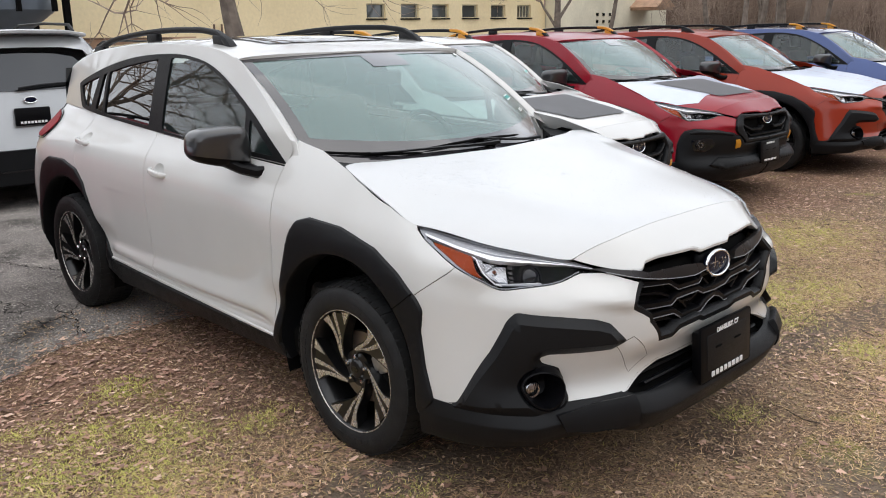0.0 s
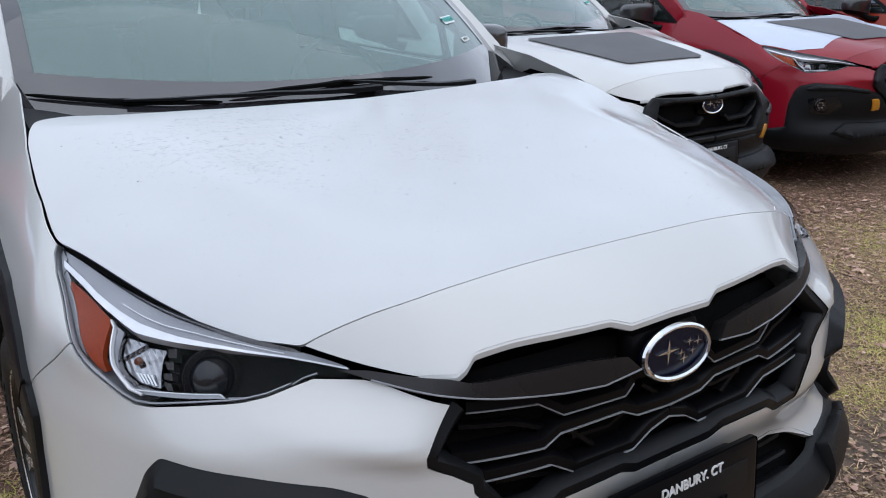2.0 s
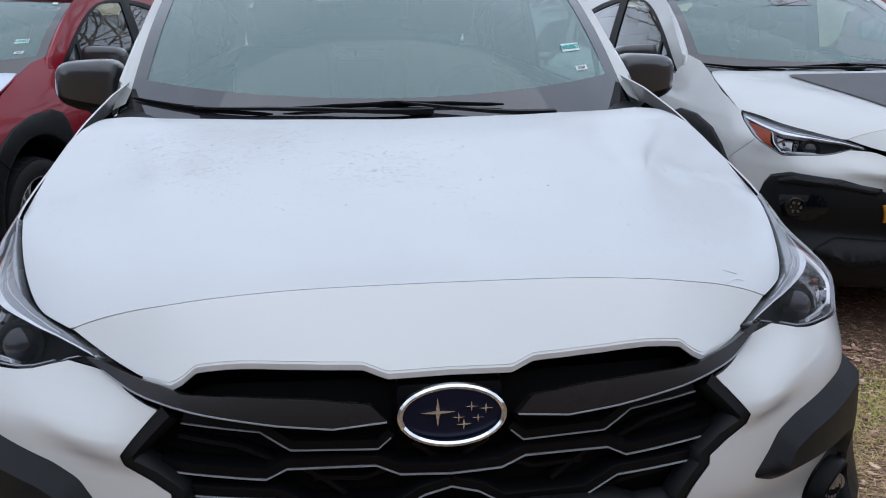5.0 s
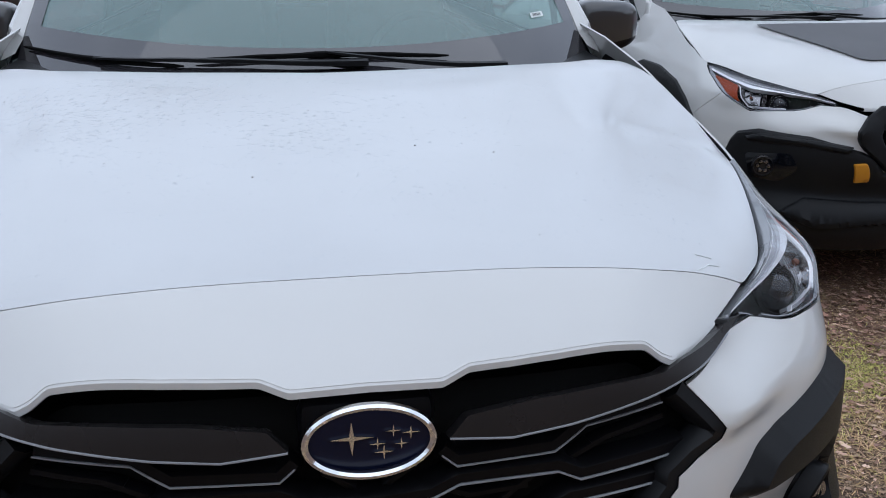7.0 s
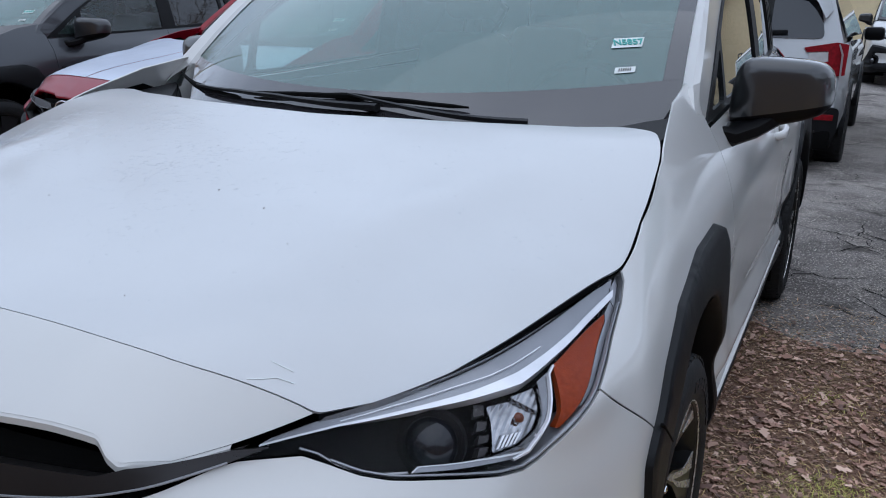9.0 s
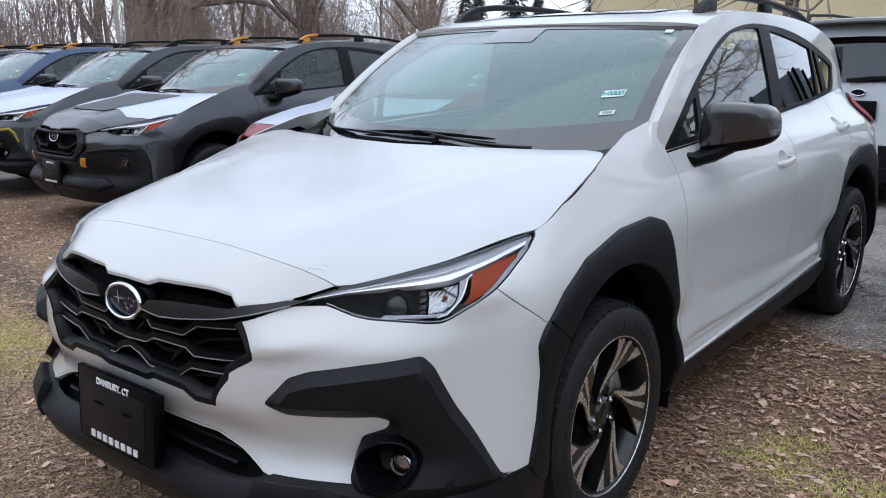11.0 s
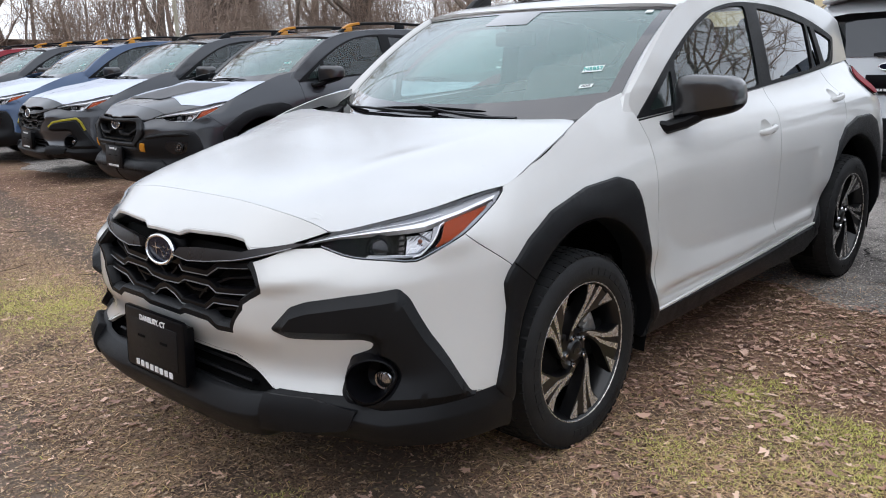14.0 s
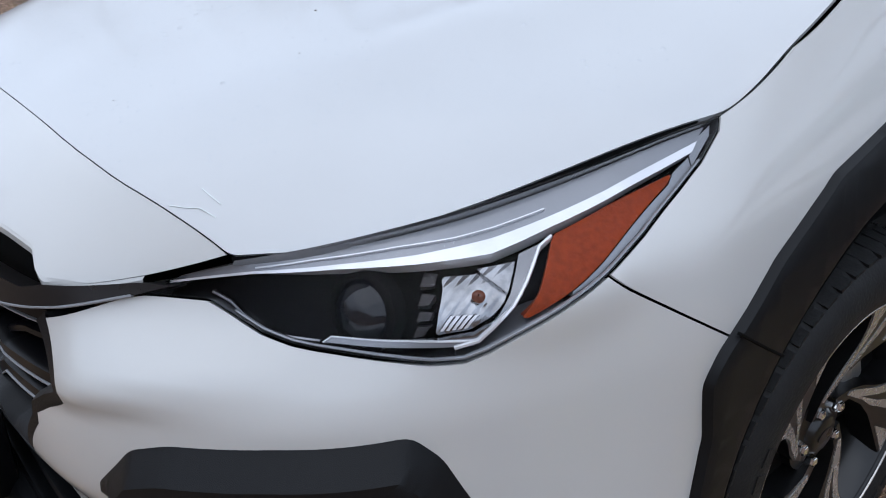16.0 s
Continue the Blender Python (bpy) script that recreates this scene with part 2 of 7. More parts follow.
def inset(poly, d):
    """The polygon drawn in by d all round."""
    p = np.array(poly, float)
    area = np.sum(p[:, 0] * np.roll(p[:, 1], -1) - np.roll(p[:, 0], -1) * p[:, 1])
    e = np.roll(p, -1, 0) - p
    e /= np.maximum(np.linalg.norm(e, axis=1, keepdims=True), 1e-9)
    n = np.stack([-e[:, 1], e[:, 0]], 1) * np.sign(area)
    m = n + np.roll(n, 1, 0)
    m /= np.maximum((m * m).sum(1, keepdims=True) / 2, .5)
    return p + m * d


def inside(poly, pts):
    p, q = np.asarray(poly), np.asarray(pts)
    r = np.zeros(len(q), bool)
    for a, b in zip(p, np.roll(p, -1, 0)):
        if a[1] != b[1]:
            r ^= ((a[1] > q[:, 1]) != (b[1] > q[:, 1])) & (q[:, 0] < (b[0] - a[0]) * (q[:, 1] - a[1]) / (b[1] - a[1]) + a[0])
    return r


def patch(outer, fn, holes=(), step=.03, lift=0., depth=0., bevel=0., edge=None, flat=False):
    """A panel on the surface fn inside the outline, lifted off it, with a rim of that depth and, if asked for, rounded borders."""
    edge = edge or step
    loops = [densify(l, edge) for l in (outer, *holes)]
    ring = np.concatenate(loops)
    lo, hi = loops[0].min(0), loops[0].max(0)
    gx, gy = np.meshgrid(np.arange(lo[0] + step / 2, hi[0], step), np.arange(lo[1] + step / 2, hi[1], step))
    inner = np.stack([gx.ravel(), gy.ravel()], 1)
    if bevel:
        extra = [inset(l, s * bevel * k) for l, s in zip(loops, [1] + [-1] * len(holes)) for k in (.35, 1.0)]
        inner = np.concatenate([inner] + extra)

    def within(pts):
        ok = inside(loops[0], pts)
        for h in loops[1:]:
            ok &= ~inside(h, pts)
        return ok

    inner = inner[within(inner)]
    gap = np.array([np.min(np.hypot(*(ring - q).T)) for q in inner]) if len(inner) else np.zeros(0)
    keep = gap > (bevel * .3 if bevel else edge * .45)
    inner = inner[keep]
    pts = np.concatenate([ring, inner])
    edges, k = [], 0
    for l in loops:
        edges += [(k + i, k + (i + 1) % len(l)) for i in range(len(l))]
        k += len(l)
    got = delaunay_2d_cdt([Vector(p) for p in pts], edges, [], 0, 1e-6)
    uv, tris = np.array([tuple(p) for p in got[0]]), np.array([tuple(f) for f in got[2]])
    tris = tris[within(uv[tris].mean(1))]
    a, b, c = uv[tris[:, 0]], uv[tris[:, 1]], uv[tris[:, 2]]
    cross = (b[:, 0] - a[:, 0]) * (c[:, 1] - a[:, 1]) - (b[:, 1] - a[:, 1]) * (c[:, 0] - a[:, 0])
    tris = tris[np.abs(cross) > 1e-9]
    pos, nor = fn(uv)
    # wind the faces with the surface's normals
    g = np.cross(pos[tris[:, 1]] - pos[tris[:, 0]], pos[tris[:, 2]] - pos[tris[:, 0]])
    bad = (g * nor[tris[:, 0]]).sum(1) < 0
    tris[bad] = tris[bad][:, ::-1]
    up = np.full(len(uv), lift, float)
    if bevel:
        near = np.array([np.min(np.hypot(*(ring - q).T)) for q in uv])
        up = lift * (np.clip(near / bevel, 0, 1) if flat else np.sqrt(np.clip(1 - (1 - np.clip(near / bevel, 0, 1)) ** 2, 0, 1)))
    top = pos + nor * up[:, None]
    verts, norms, faces = [top], [nor], [tuple(f) for f in tris]
    if depth:
        count = {}
        for f in faces:
            for e in ((f[0], f[1]), (f[1], f[2]), (f[2], f[0])):
                count[tuple(sorted(e))] = None if tuple(sorted(e)) in count else e
        k = len(top)
        for e in count.values():
            if e is None:
                continue
            i, j = e
            t = top[j] - top[i]
            o = np.cross(t, nor[i])
            o /= max(np.linalg.norm(o), 1e-9)
            verts.append(np.array([top[i], top[j], top[j] - nor[j] * depth, top[i] - nor[i] * depth]))
            norms.append(np.array([o] * 4))
            faces.append((k + 1, k, k + 3, k + 2))
            k += 4
    return np.concatenate(verts), faces, None if bevel else np.concatenate(norms)


def grid_data(P, N=None, closed=False):
    """Quads over a grid of points P[i, j]."""
    a, b = P.shape[:2]
    faces = [(i * b + j, i * b + (j + 1) % b, (i + 1) * b + (j + 1) % b, (i + 1) * b + j) for i in range(a - 1) for j in range(b if closed else b - 1)]
    return P.reshape(-1, 3), faces, None if N is None else N.reshape(-1, 3)


def tube(points, w, h=None, up=(0, 0, 1), n=8, power=2.0, taper=None):
    """A rod with an elliptic (power 2) or boxier section w by h along the points, closed at the ends."""
    p = np.array(points, float)
    h = h or w
    t = np.gradient(p, axis=0)
    t /= np.linalg.norm(t, axis=1, keepdims=True)
    up = np.broadcast_to(np.array(up, float), p.shape)
    s = np.cross(t, up)
    s = np.where(np.linalg.norm(s, axis=1, keepdims=True) < 1e-3, np.cross(t, [1., .01, 0]), s)
    s /= np.linalg.norm(s, axis=1, keepdims=True)
    v = np.cross(s, t)
    a = np.linspace(0, 2 * np.pi, n, endpoint=False) + np.pi / n
    ca, sa = np.sign(np.cos(a)) * np.abs(np.cos(a)) ** (2 / power), np.sign(np.sin(a)) * np.abs(np.sin(a)) ** (2 / power)
    k = np.ones(len(p)) if taper is None else np.asarray(taper, float)
    P = p[:, None] + k[:, None, None] * (s[:, None] * (ca * w / 2)[None, :, None] + v[:, None] * (sa * h / 2)[None, :, None])
    vs, fs, _ = grid_data(P, closed=True)
    fs = [tuple(reversed(f)) for f in fs]
    fs.append(tuple(range(n)))
    fs.append(tuple(reversed(range(len(vs) - n, len(vs)))))
    return vs, fs, None


def lathe(profile, n=48, axis="x"):
    """A turned body: the profile's (along the axis, radius) pairs swept round."""
    a = np.linspace(0, 2 * np.pi, n, endpoint=False)
    pr = np.array(profile, float)
    P = np.stack([np.broadcast_to(pr[:, :1], (len(pr), n)), pr[:, 1:] * np.cos(a), pr[:, 1:] * np.sin(a)], 2)
    if axis == "z":
        P = P[:, :, [1, 2, 0]]
    if axis == "y":
        P = P[:, :, [2, 0, 1]]
    return grid_data(P, closed=True)


def box(lo, hi, r=.0, seg=2):
    """A box with rounded edges."""
    bm = bmesh.new()
    bmesh.ops.create_cube(bm, size=1)
    lo, hi = np.array(lo, float), np.array(hi, float)
    for v in bm.verts:
        v.co = Vector((lo + hi) / 2 + np.array(v.co) * (hi - lo))
    if r:
        bmesh.ops.bevel(bm, geom=list(bm.edges), offset=r, segments=seg, profile=.5, affect="EDGES")
    bm.verts.index_update()
    out = np.array([tuple(v.co) for v in bm.verts]), [tuple(v.index for v in f.verts) for f in bm.faces], None
    bm.free()
    return out


def prism(outline, x0, x1, to3):
    """A flat outline made thick between x0 and x1; to3(a, b, x) gives the place."""
    n = len(outline)
    vs = [to3(a, b, x) for x in (x0, x1) for a, b in outline]
    fs = [tuple(range(n)), tuple(reversed(range(n, 2 * n)))] + [(i, n + i, n + (i + 1) % n, (i + 1) % n) for i in range(n)]
    return np.array(vs, float), [tuple(reversed(f)) for f in fs], None


def empty(name):
    return new(name)
# ---- car body surfaces ----
def pchip(xs, ys, q):
    """Monotone cubic through (xs, ys) along axis 0 of ys, at the places q."""
    xs, ys, q = np.asarray(xs, float), np.asarray(ys, float), np.asarray(q, float)
    h = np.diff(xs)
    hh = h.reshape((-1,) + (1,) * (ys.ndim - 1))
    d = np.diff(ys, axis=0) / hh
    m = np.zeros_like(ys)
    if len(xs) > 2:
        w1, w2 = 2 * hh[1:] + hh[:-1], hh[1:] + 2 * hh[:-1]
        with np.errstate(divide="ignore", invalid="ignore"):
            inner = (w1 + w2) / (w1 / d[:-1] + w2 / d[1:])
        m[1:-1] = np.where(d[:-1] * d[1:] > 0, np.nan_to_num(inner), 0)
    m[0], m[-1] = d[0], d[-1]
    i = np.clip(np.searchsorted(xs, q) - 1, 0, len(xs) - 2)
    t = np.clip((q - xs[i]) / h[i], -0.5, 1.5)
    sh = (-1,) + (1,) * (ys.ndim - 1)
    t, hi = t.reshape(sh), h[i].reshape(sh)
    return ((1 + 2 * t) * (1 - t) ** 2) * ys[i] + (t * (1 - t) ** 2) * hi * m[i] + (t * t * (3 - 2 * t)) * ys[i + 1] + (t * t * (t - 1)) * hi * m[i + 1]


# plan outlines of the body's half at rising heights: x, y pairs from the nose's middle round the corner, along the side, to the tail's middle
LEVEL_A = [0, -.95, .25, -.945, .44, -.93, .60, -.88, .76, -.76, .86, -.62, .89, -.45, .88, 0, .855, .5, .85, 1.5, .86, 2.3, .88, 2.95, .80, 3.25, .5, 3.34, 0, 3.36]
LEVEL_B = [0, -1.05, .25, -1.05, .46, -1.035, .62, -.985, .80, -.84, .905, -.66, .94, -.47, .905, 0, .892, .5, .887, 1.5, .896, 2.3, .925, 2.95, .85, 3.30, .5, 3.42, 0, 3.44]
LEVEL_C = [0, -1.0, .25, -1.0, .44, -.978, .60, -.92, .778, -.79, .895, -.64, .932, -.45, .900, 0, .878, .5, .838, 1.5, .880, 2.3, .92, 2.95, .86, 3.32, .5, 3.44, 0, 3.46]
LEVEL_D = [0, -1.035, .25, -1.035, .42, -1.02, .60, -.948, .78, -.81, .885, -.62, .925, -.43, .91, 0, .902, .5, .894, 1.5, .907, 2.3, .915, 2.95, .86, 3.35, .5, 3.45, 0, 3.47]
LEVEL_E = [0, -1.04, .25, -1.032, .46, -.995, .60, -.935, .775, -.80, .88, -.59, .922, -.40, .912, 0, .902, .5, .896, 1.5, .906, 2.3, .91, 2.95, .85, 3.36, .5, 3.45, 0, 3.47]
LEVEL_F = [0, -1.015, .25, -1.005, .44, -.962, .56, -.872, .73, -.745, .85, -.55, .905, -.37, .908, 0, .90, .5, .90, 1.5, .90, 2.3, .90, 2.95, .84, 3.34, .5, 3.43, 0, 3.45]
LEVEL_G = [0, -.96, .25, -.945, .44, -.89, .56, -.83, .69, -.69, .81, -.47, .875, -.31, .885, 0, .888, .5, .893, 1.5, .89, 2.3, .885, 2.95, .83, 3.32, .5, 3.41, 0, 3.43]
LEVEL_H = [0, -.87, .25, -.86, .42, -.82, .54, -.72, .66, -.57, .78, -.37, .835, -.22, .85, 0, .862, .5, .868, 1.5, .865, 2.3, .855, 2.95, .80, 3.29, .5, 3.38, 0, 3.40]
LEVEL_I = [0, -.72, .25, -.70, .40, -.66, .52, -.56, .64, -.40, .75, -.22, .785, -.10, .80, 0, .812, .5, .80, 1.5, .775, 2.3, .75, 2.95, .71, 3.24, .5, 3.32, 0, 3.35]
LEVEL_J = [0, -.55, .25, -.53, .38, -.50, .50, -.42, .60, -.26, .68, -.08, .72, .02, .735, .12, .752, .5, .745, 1.5, .725, 2.3, .67, 2.95, .64, 3.18, .5, 3.26, 0, 3.29]
HEIGHTS = [.24, .38, .50, .62, .74, .84, .92, 1.0, 1.1, 1.2]
CAGE = np.array([LEVEL_A, LEVEL_B, LEVEL_C, LEVEL_D, LEVEL_E, LEVEL_F, LEVEL_G, LEVEL_H, LEVEL_I, LEVEL_J]).reshape(10, 15, 2)
STATIONS = np.r_[0, np.cumsum(np.linalg.norm(np.diff(CAGE[3], axis=0), axis=1))]
U_GRID, Z_GRID = np.linspace(0, STATIONS[-1], 420), np.linspace(.24, 1.2, 160)


def smooth(a, b, x):
    t = np.clip((np.asarray(x, float) - a) / (b - a), 0, 1)
    return t * t * (3 - 2 * t)


def skin_grid():
    along = np.stack([pchip(STATIONS, level, U_GRID) for level in CAGE])
    grid = pchip(HEIGHTS, along, Z_GRID)
    # a light smoothing round the plan keeps the reflections calm
    k = np.array([1, 2, 3, 4, 3, 2, 1]) / 16
    padded = np.concatenate([grid[:, 3:0:-1] * [-1, 1], grid, grid[:, -2:-5:-1] * [-1, 1]], 1)
    grid = sum(w * padded[:, i:i + grid.shape[1]] for i, w in enumerate(k))
    # the corner swells round the headlamp
    du = np.gradient(grid, axis=1)
    side = np.stack([-du[..., 1], du[..., 0]], -1) * -1
    side /= np.linalg.norm(side, axis=-1, keepdims=True)
    swell = .020 * np.exp(-((U_GRID[None, :] - .93) / .20) ** 2) * np.exp(-((Z_GRID[:, None] - .855) / .085) ** 2)
    swell = swell + .028 * np.exp(-((U_GRID[None, :] - 1.01) / .12) ** 2) * np.exp(-((Z_GRID[:, None] - .865) / .05) ** 2)
    grid = grid + side * swell[..., None]
    # the fold that runs from the grille's corner out below the headlamp, its underside tucked in
    z, x = Z_GRID[:, None], grid[..., 0]
    front = grid[..., 1] < -.5
    d = z - (.757 + .20 * (x - .54))
    fade = np.clip((.735 - x) / .17, 0, 1) * np.clip((x - .44) / .08, 0, 1) * front
    grid[..., 1] -= .024 * fade * np.where(d > 0, np.exp(-(d / .07) ** 2), np.clip(1 + d / .034, 0, 1) ** 1.2)
    # the doors: a nearly flat panel down to a crease, a ledge below it, a tucked facet and the flange over the sill
    for i in np.flatnonzero((grid[80, :, 1] > .5) & (grid[80, :, 1] < 2.4) & (grid[80, :, 0] > .7)):
        y, x = grid[80, i, 1], grid[:, i, 0]
        part_of_door = smooth(.50, .66, y) * smooth(2.22, 2.08, y)
        crease = float(np.interp(y, [.54, .665, .75, .836, 1.04, 1.3, 1.6, 1.83, 2.29], [.70, .60, .555, .534, .522, .512, .499, .495, .495]))
        edge = float(np.interp(y, [.56, .836, 1.07, 1.33, 1.75, 2.2], [.443, .437, .428, .427, .437, .460]))
        foot = float(np.interp(y, [.55, 1.06, 1.58, 2.22], [.367, .370, .380, .405]))
        form = np.interp(Z_GRID, [.24, foot - .03, foot - .003, foot + .008, edge - .008, edge + .008, crease - .006, crease + .006, crease + .06, .80], [x[0], .886, .889, .872, .9015, .9030, .8825, .8818, .888, .8995])
        grid[:, i, 0] = x + (form - x) * part_of_door * (Z_GRID < .80)
    return np.dstack([grid, np.broadcast_to(Z_GRID[:, None], grid.shape[:2])])


SKIN = skin_grid()
_du, _dz = np.gradient(SKIN, axis=1), np.gradient(SKIN, axis=0)
_n = np.cross(_du, _dz)
_n = _n / np.linalg.norm(_n, axis=2, keepdims=True)
for _ax, _reach in ((0, 1), (1, 1)):
    _n = sum(np.take(_n, np.clip(np.arange(_n.shape[_ax]) + k, 0, _n.shape[_ax] - 1), _ax) for k in range(-_reach, _reach + 1))
SKIN_N = _n / np.linalg.norm(_n, axis=2, keepdims=True)
SKIN_N[:, 0] *= [0, 1, 1]


def bilinear(table, u, z):
    fu = np.clip((u - U_GRID[0]) / (U_GRID[1] - U_GRID[0]), 0, len(U_GRID) - 1.001)
    fz = np.clip((z - Z_GRID[0]) / (Z_GRID[1] - Z_GRID[0]), 0, len(Z_GRID) - 1.001)
    i, j = fu.astype(int), fz.astype(int)
    a, b = (fu - i)[:, None], (fz - j)[:, None]
    return (table[j, i] * (1 - a) + table[j, i + 1] * a) * (1 - b) + (table[j + 1, i] * (1 - a) + table[j + 1, i + 1] * a) * b


def skin(uv):
    """Points and normals of the left half's skin at (u, z)."""
    uv = np.asarray(uv, float)
    n = bilinear(SKIN_N, uv[:, 0], uv[:, 1])
    return bilinear(SKIN, uv[:, 0], uv[:, 1]), n / np.linalg.norm(n, axis=1, keepdims=True)


def row_at(z):
    fz = np.clip((z - Z_GRID[0]) / (Z_GRID[1] - Z_GRID[0]), 0, len(Z_GRID) - 1.001)
    j = int(fz)
    return SKIN[j] * (1 - fz + j) + SKIN[j + 1] * (fz - j)


def by_front(points):
    """(u, z) of the skin's points that show at (x, z) from the front."""
    out = []
    for x, z in points:
        r = row_at(z)
        k = int(r[:, 0].argmax())
        out.append((float(np.interp(x, r[:k + 1, 0], U_GRID[:k + 1])), z))
    return out


def by_side(points):
    """(u, z) of the skin's points that show at (y, z) from the side."""
    out = []
    for y, z in points:
        r = row_at(z)
        out.append((float(np.interp(y, r[30:, 1], U_GRID[30:])), z))
    return out


HOOD_Y = [-1.04, -.97, -.92, -.875, -.8, -.6, -.3, 0, .1, .3]
HOOD_MID = [.845, .905, .938, .957, .98, 1.02, 1.065, 1.105, 1.116, 1.125]
HOOD_EDGE_Y = [-1.04, -.975, -.9, -.82, -.6, -.316, -.13, 0, .09, .3]
HOOD_EDGE_X = [.40, .44, .54, .605, .735, .845, .84, .84, .84, .84]
HOOD_EDGE_Z = [0.800, 0.835, 0.860, 0.882, 0.918, 0.954, 1.022, 1.066, 1.094, 1.134]


def hood_z(x, y):
    x, y = np.abs(np.asarray(x, float)), np.asarray(y, float)
    mid, edge, ze = pchip(HOOD_Y, HOOD_MID, y), pchip(HOOD_EDGE_Y, HOOD_EDGE_X, y), pchip(HOOD_EDGE_Y, HOOD_EDGE_Z, y)
    r = np.clip(x / edge, 0, 1.15)
    ridge = .40 + .24 * (y + .85) / 1.0
    fade = np.clip((y + .80) / .5, 0, 1)
    fade = fade * fade * (3 - 2 * fade) * np.clip((.12 - y) / .50, 0, 1) ** 2
    return mid + (ze - mid) * r ** 4.5 + fade * (.012 * np.exp(-((x - ridge) / .07) ** 2) - .009 * np.exp(-((x - ridge - .14) / .09) ** 2)) - .004 * fade * np.exp(-(x / .3) ** 4)


def hood(xy):
    xy = np.asarray(xy, float)
    x, y, e = xy[:, 0], xy[:, 1], .004
    n = np.stack([(hood_z(x - e, y) - hood_z(x + e, y)) / (2 * e), (hood_z(x, y - e) - hood_z(x, y + e)) / (2 * e), np.ones_like(x)], 1)
    return np.stack([x, y, hood_z(x, y)], 1), n / np.linalg.norm(n, axis=1, keepdims=True)


NOSE_X = [0, .29, .42, .487, .60]
NOSE_SEAM_Y = [-.872, -.873, -.863, -.848, -.816]
NOSE_SLOPE = [.56, .62, .80, 1.05, 1.5]


def nose_z(x, y):
    x, y = np.abs(np.asarray(x, float)), np.asarray(y, float)
    ys = pchip(NOSE_X, NOSE_SEAM_Y, np.minimum(x, .60))
    d = y - ys
    return hood_z(np.minimum(x, .60), ys) + d * pchip(NOSE_X, NOSE_SLOPE, np.minimum(x, .60)) - 1.1 * d * d


def nose(xy):
    xy = np.asarray(xy, float)
    x, y, e = xy[:, 0], xy[:, 1], .004
    n = np.stack([(nose_z(x - e, y) - nose_z(x + e, y)) / (2 * e), (nose_z(x, y - e) - nose_z(x, y + e)) / (2 * e), np.ones_like(x)], 1)
    return np.stack([x, y, nose_z(x, y)], 1), n / np.linalg.norm(n, axis=1, keepdims=True)


SIDE_Y = [.3, .5, 1.0, 1.78, 2.4, 2.9, 3.2]
SIDE_X = [.80, .806, .80, .782, .755, .715, .68]


def cabin_x(y, z):
    k = np.asarray(z, float) - 1.1
    return pchip(SIDE_Y, SIDE_X, np.asarray(y, float)) - .17 * k - .14 * k * np.abs(k)


def cabin(yz):
    """Points and normals of the left half's cabin side at (y, z)."""
    yz = np.asarray(yz, float)
    y, z, e = yz[:, 0], yz[:, 1], .004
    n = np.stack([np.ones_like(y), (cabin_x(y - e, z) - cabin_x(y + e, z)) / (2 * e), (cabin_x(y, z - e) - cabin_x(y, z + e)) / (2 * e)], 1)
    return np.stack([cabin_x(y, z), y, z], 1), n / np.linalg.norm(n, axis=1, keepdims=True)
# ---- the compact crossover car ----
HUB_X, AXLE_FRONT, AXLE_REAR, WHEEL_R, RIM = .798, .017, 2.675, .348, 1.097
FRONT_ARCH, REAR_ARCH = (.035, .355, .445), (2.68, .355, .445)
HEADLAMP = [(.578, .846), (.634, .847), (.668, .848), (.7035, .839), (.7415, .828), (.775, .822), (.80, .8195), (.845, .816), (.879, .8125), (.9105, .808), (.940, .807), (.960, .8135), (.989, .829), (1.029, .850),
            (1.063, .8645), (1.103, .885), (1.141, .911), (1.164, .930), (1.178, .953), (1.173, .966), (1.11, .957), (1.002, .938), (.917, .922), (.804, .904), (.69, .886), (.621, .868)]


def arc(c, a0, a1, n=14):
    return [(c[0] + c[2] * math.cos(radians(a)), c[1] + c[2] * math.sin(radians(a))) for a in np.linspace(a0, a1, n)]


GRILLE = [(0, .852), (.10, .850), (.125, .860), (.30, .862), (.385, .858), (.405, .845), (.44, .812), (.497, .748), (.493, .730), (.455, .708), (.425, .688), (.424, .672), (.375, .594), (.30, .590),
          (.262, .612), (.13, .612), (.095, .598), (0, .598)]


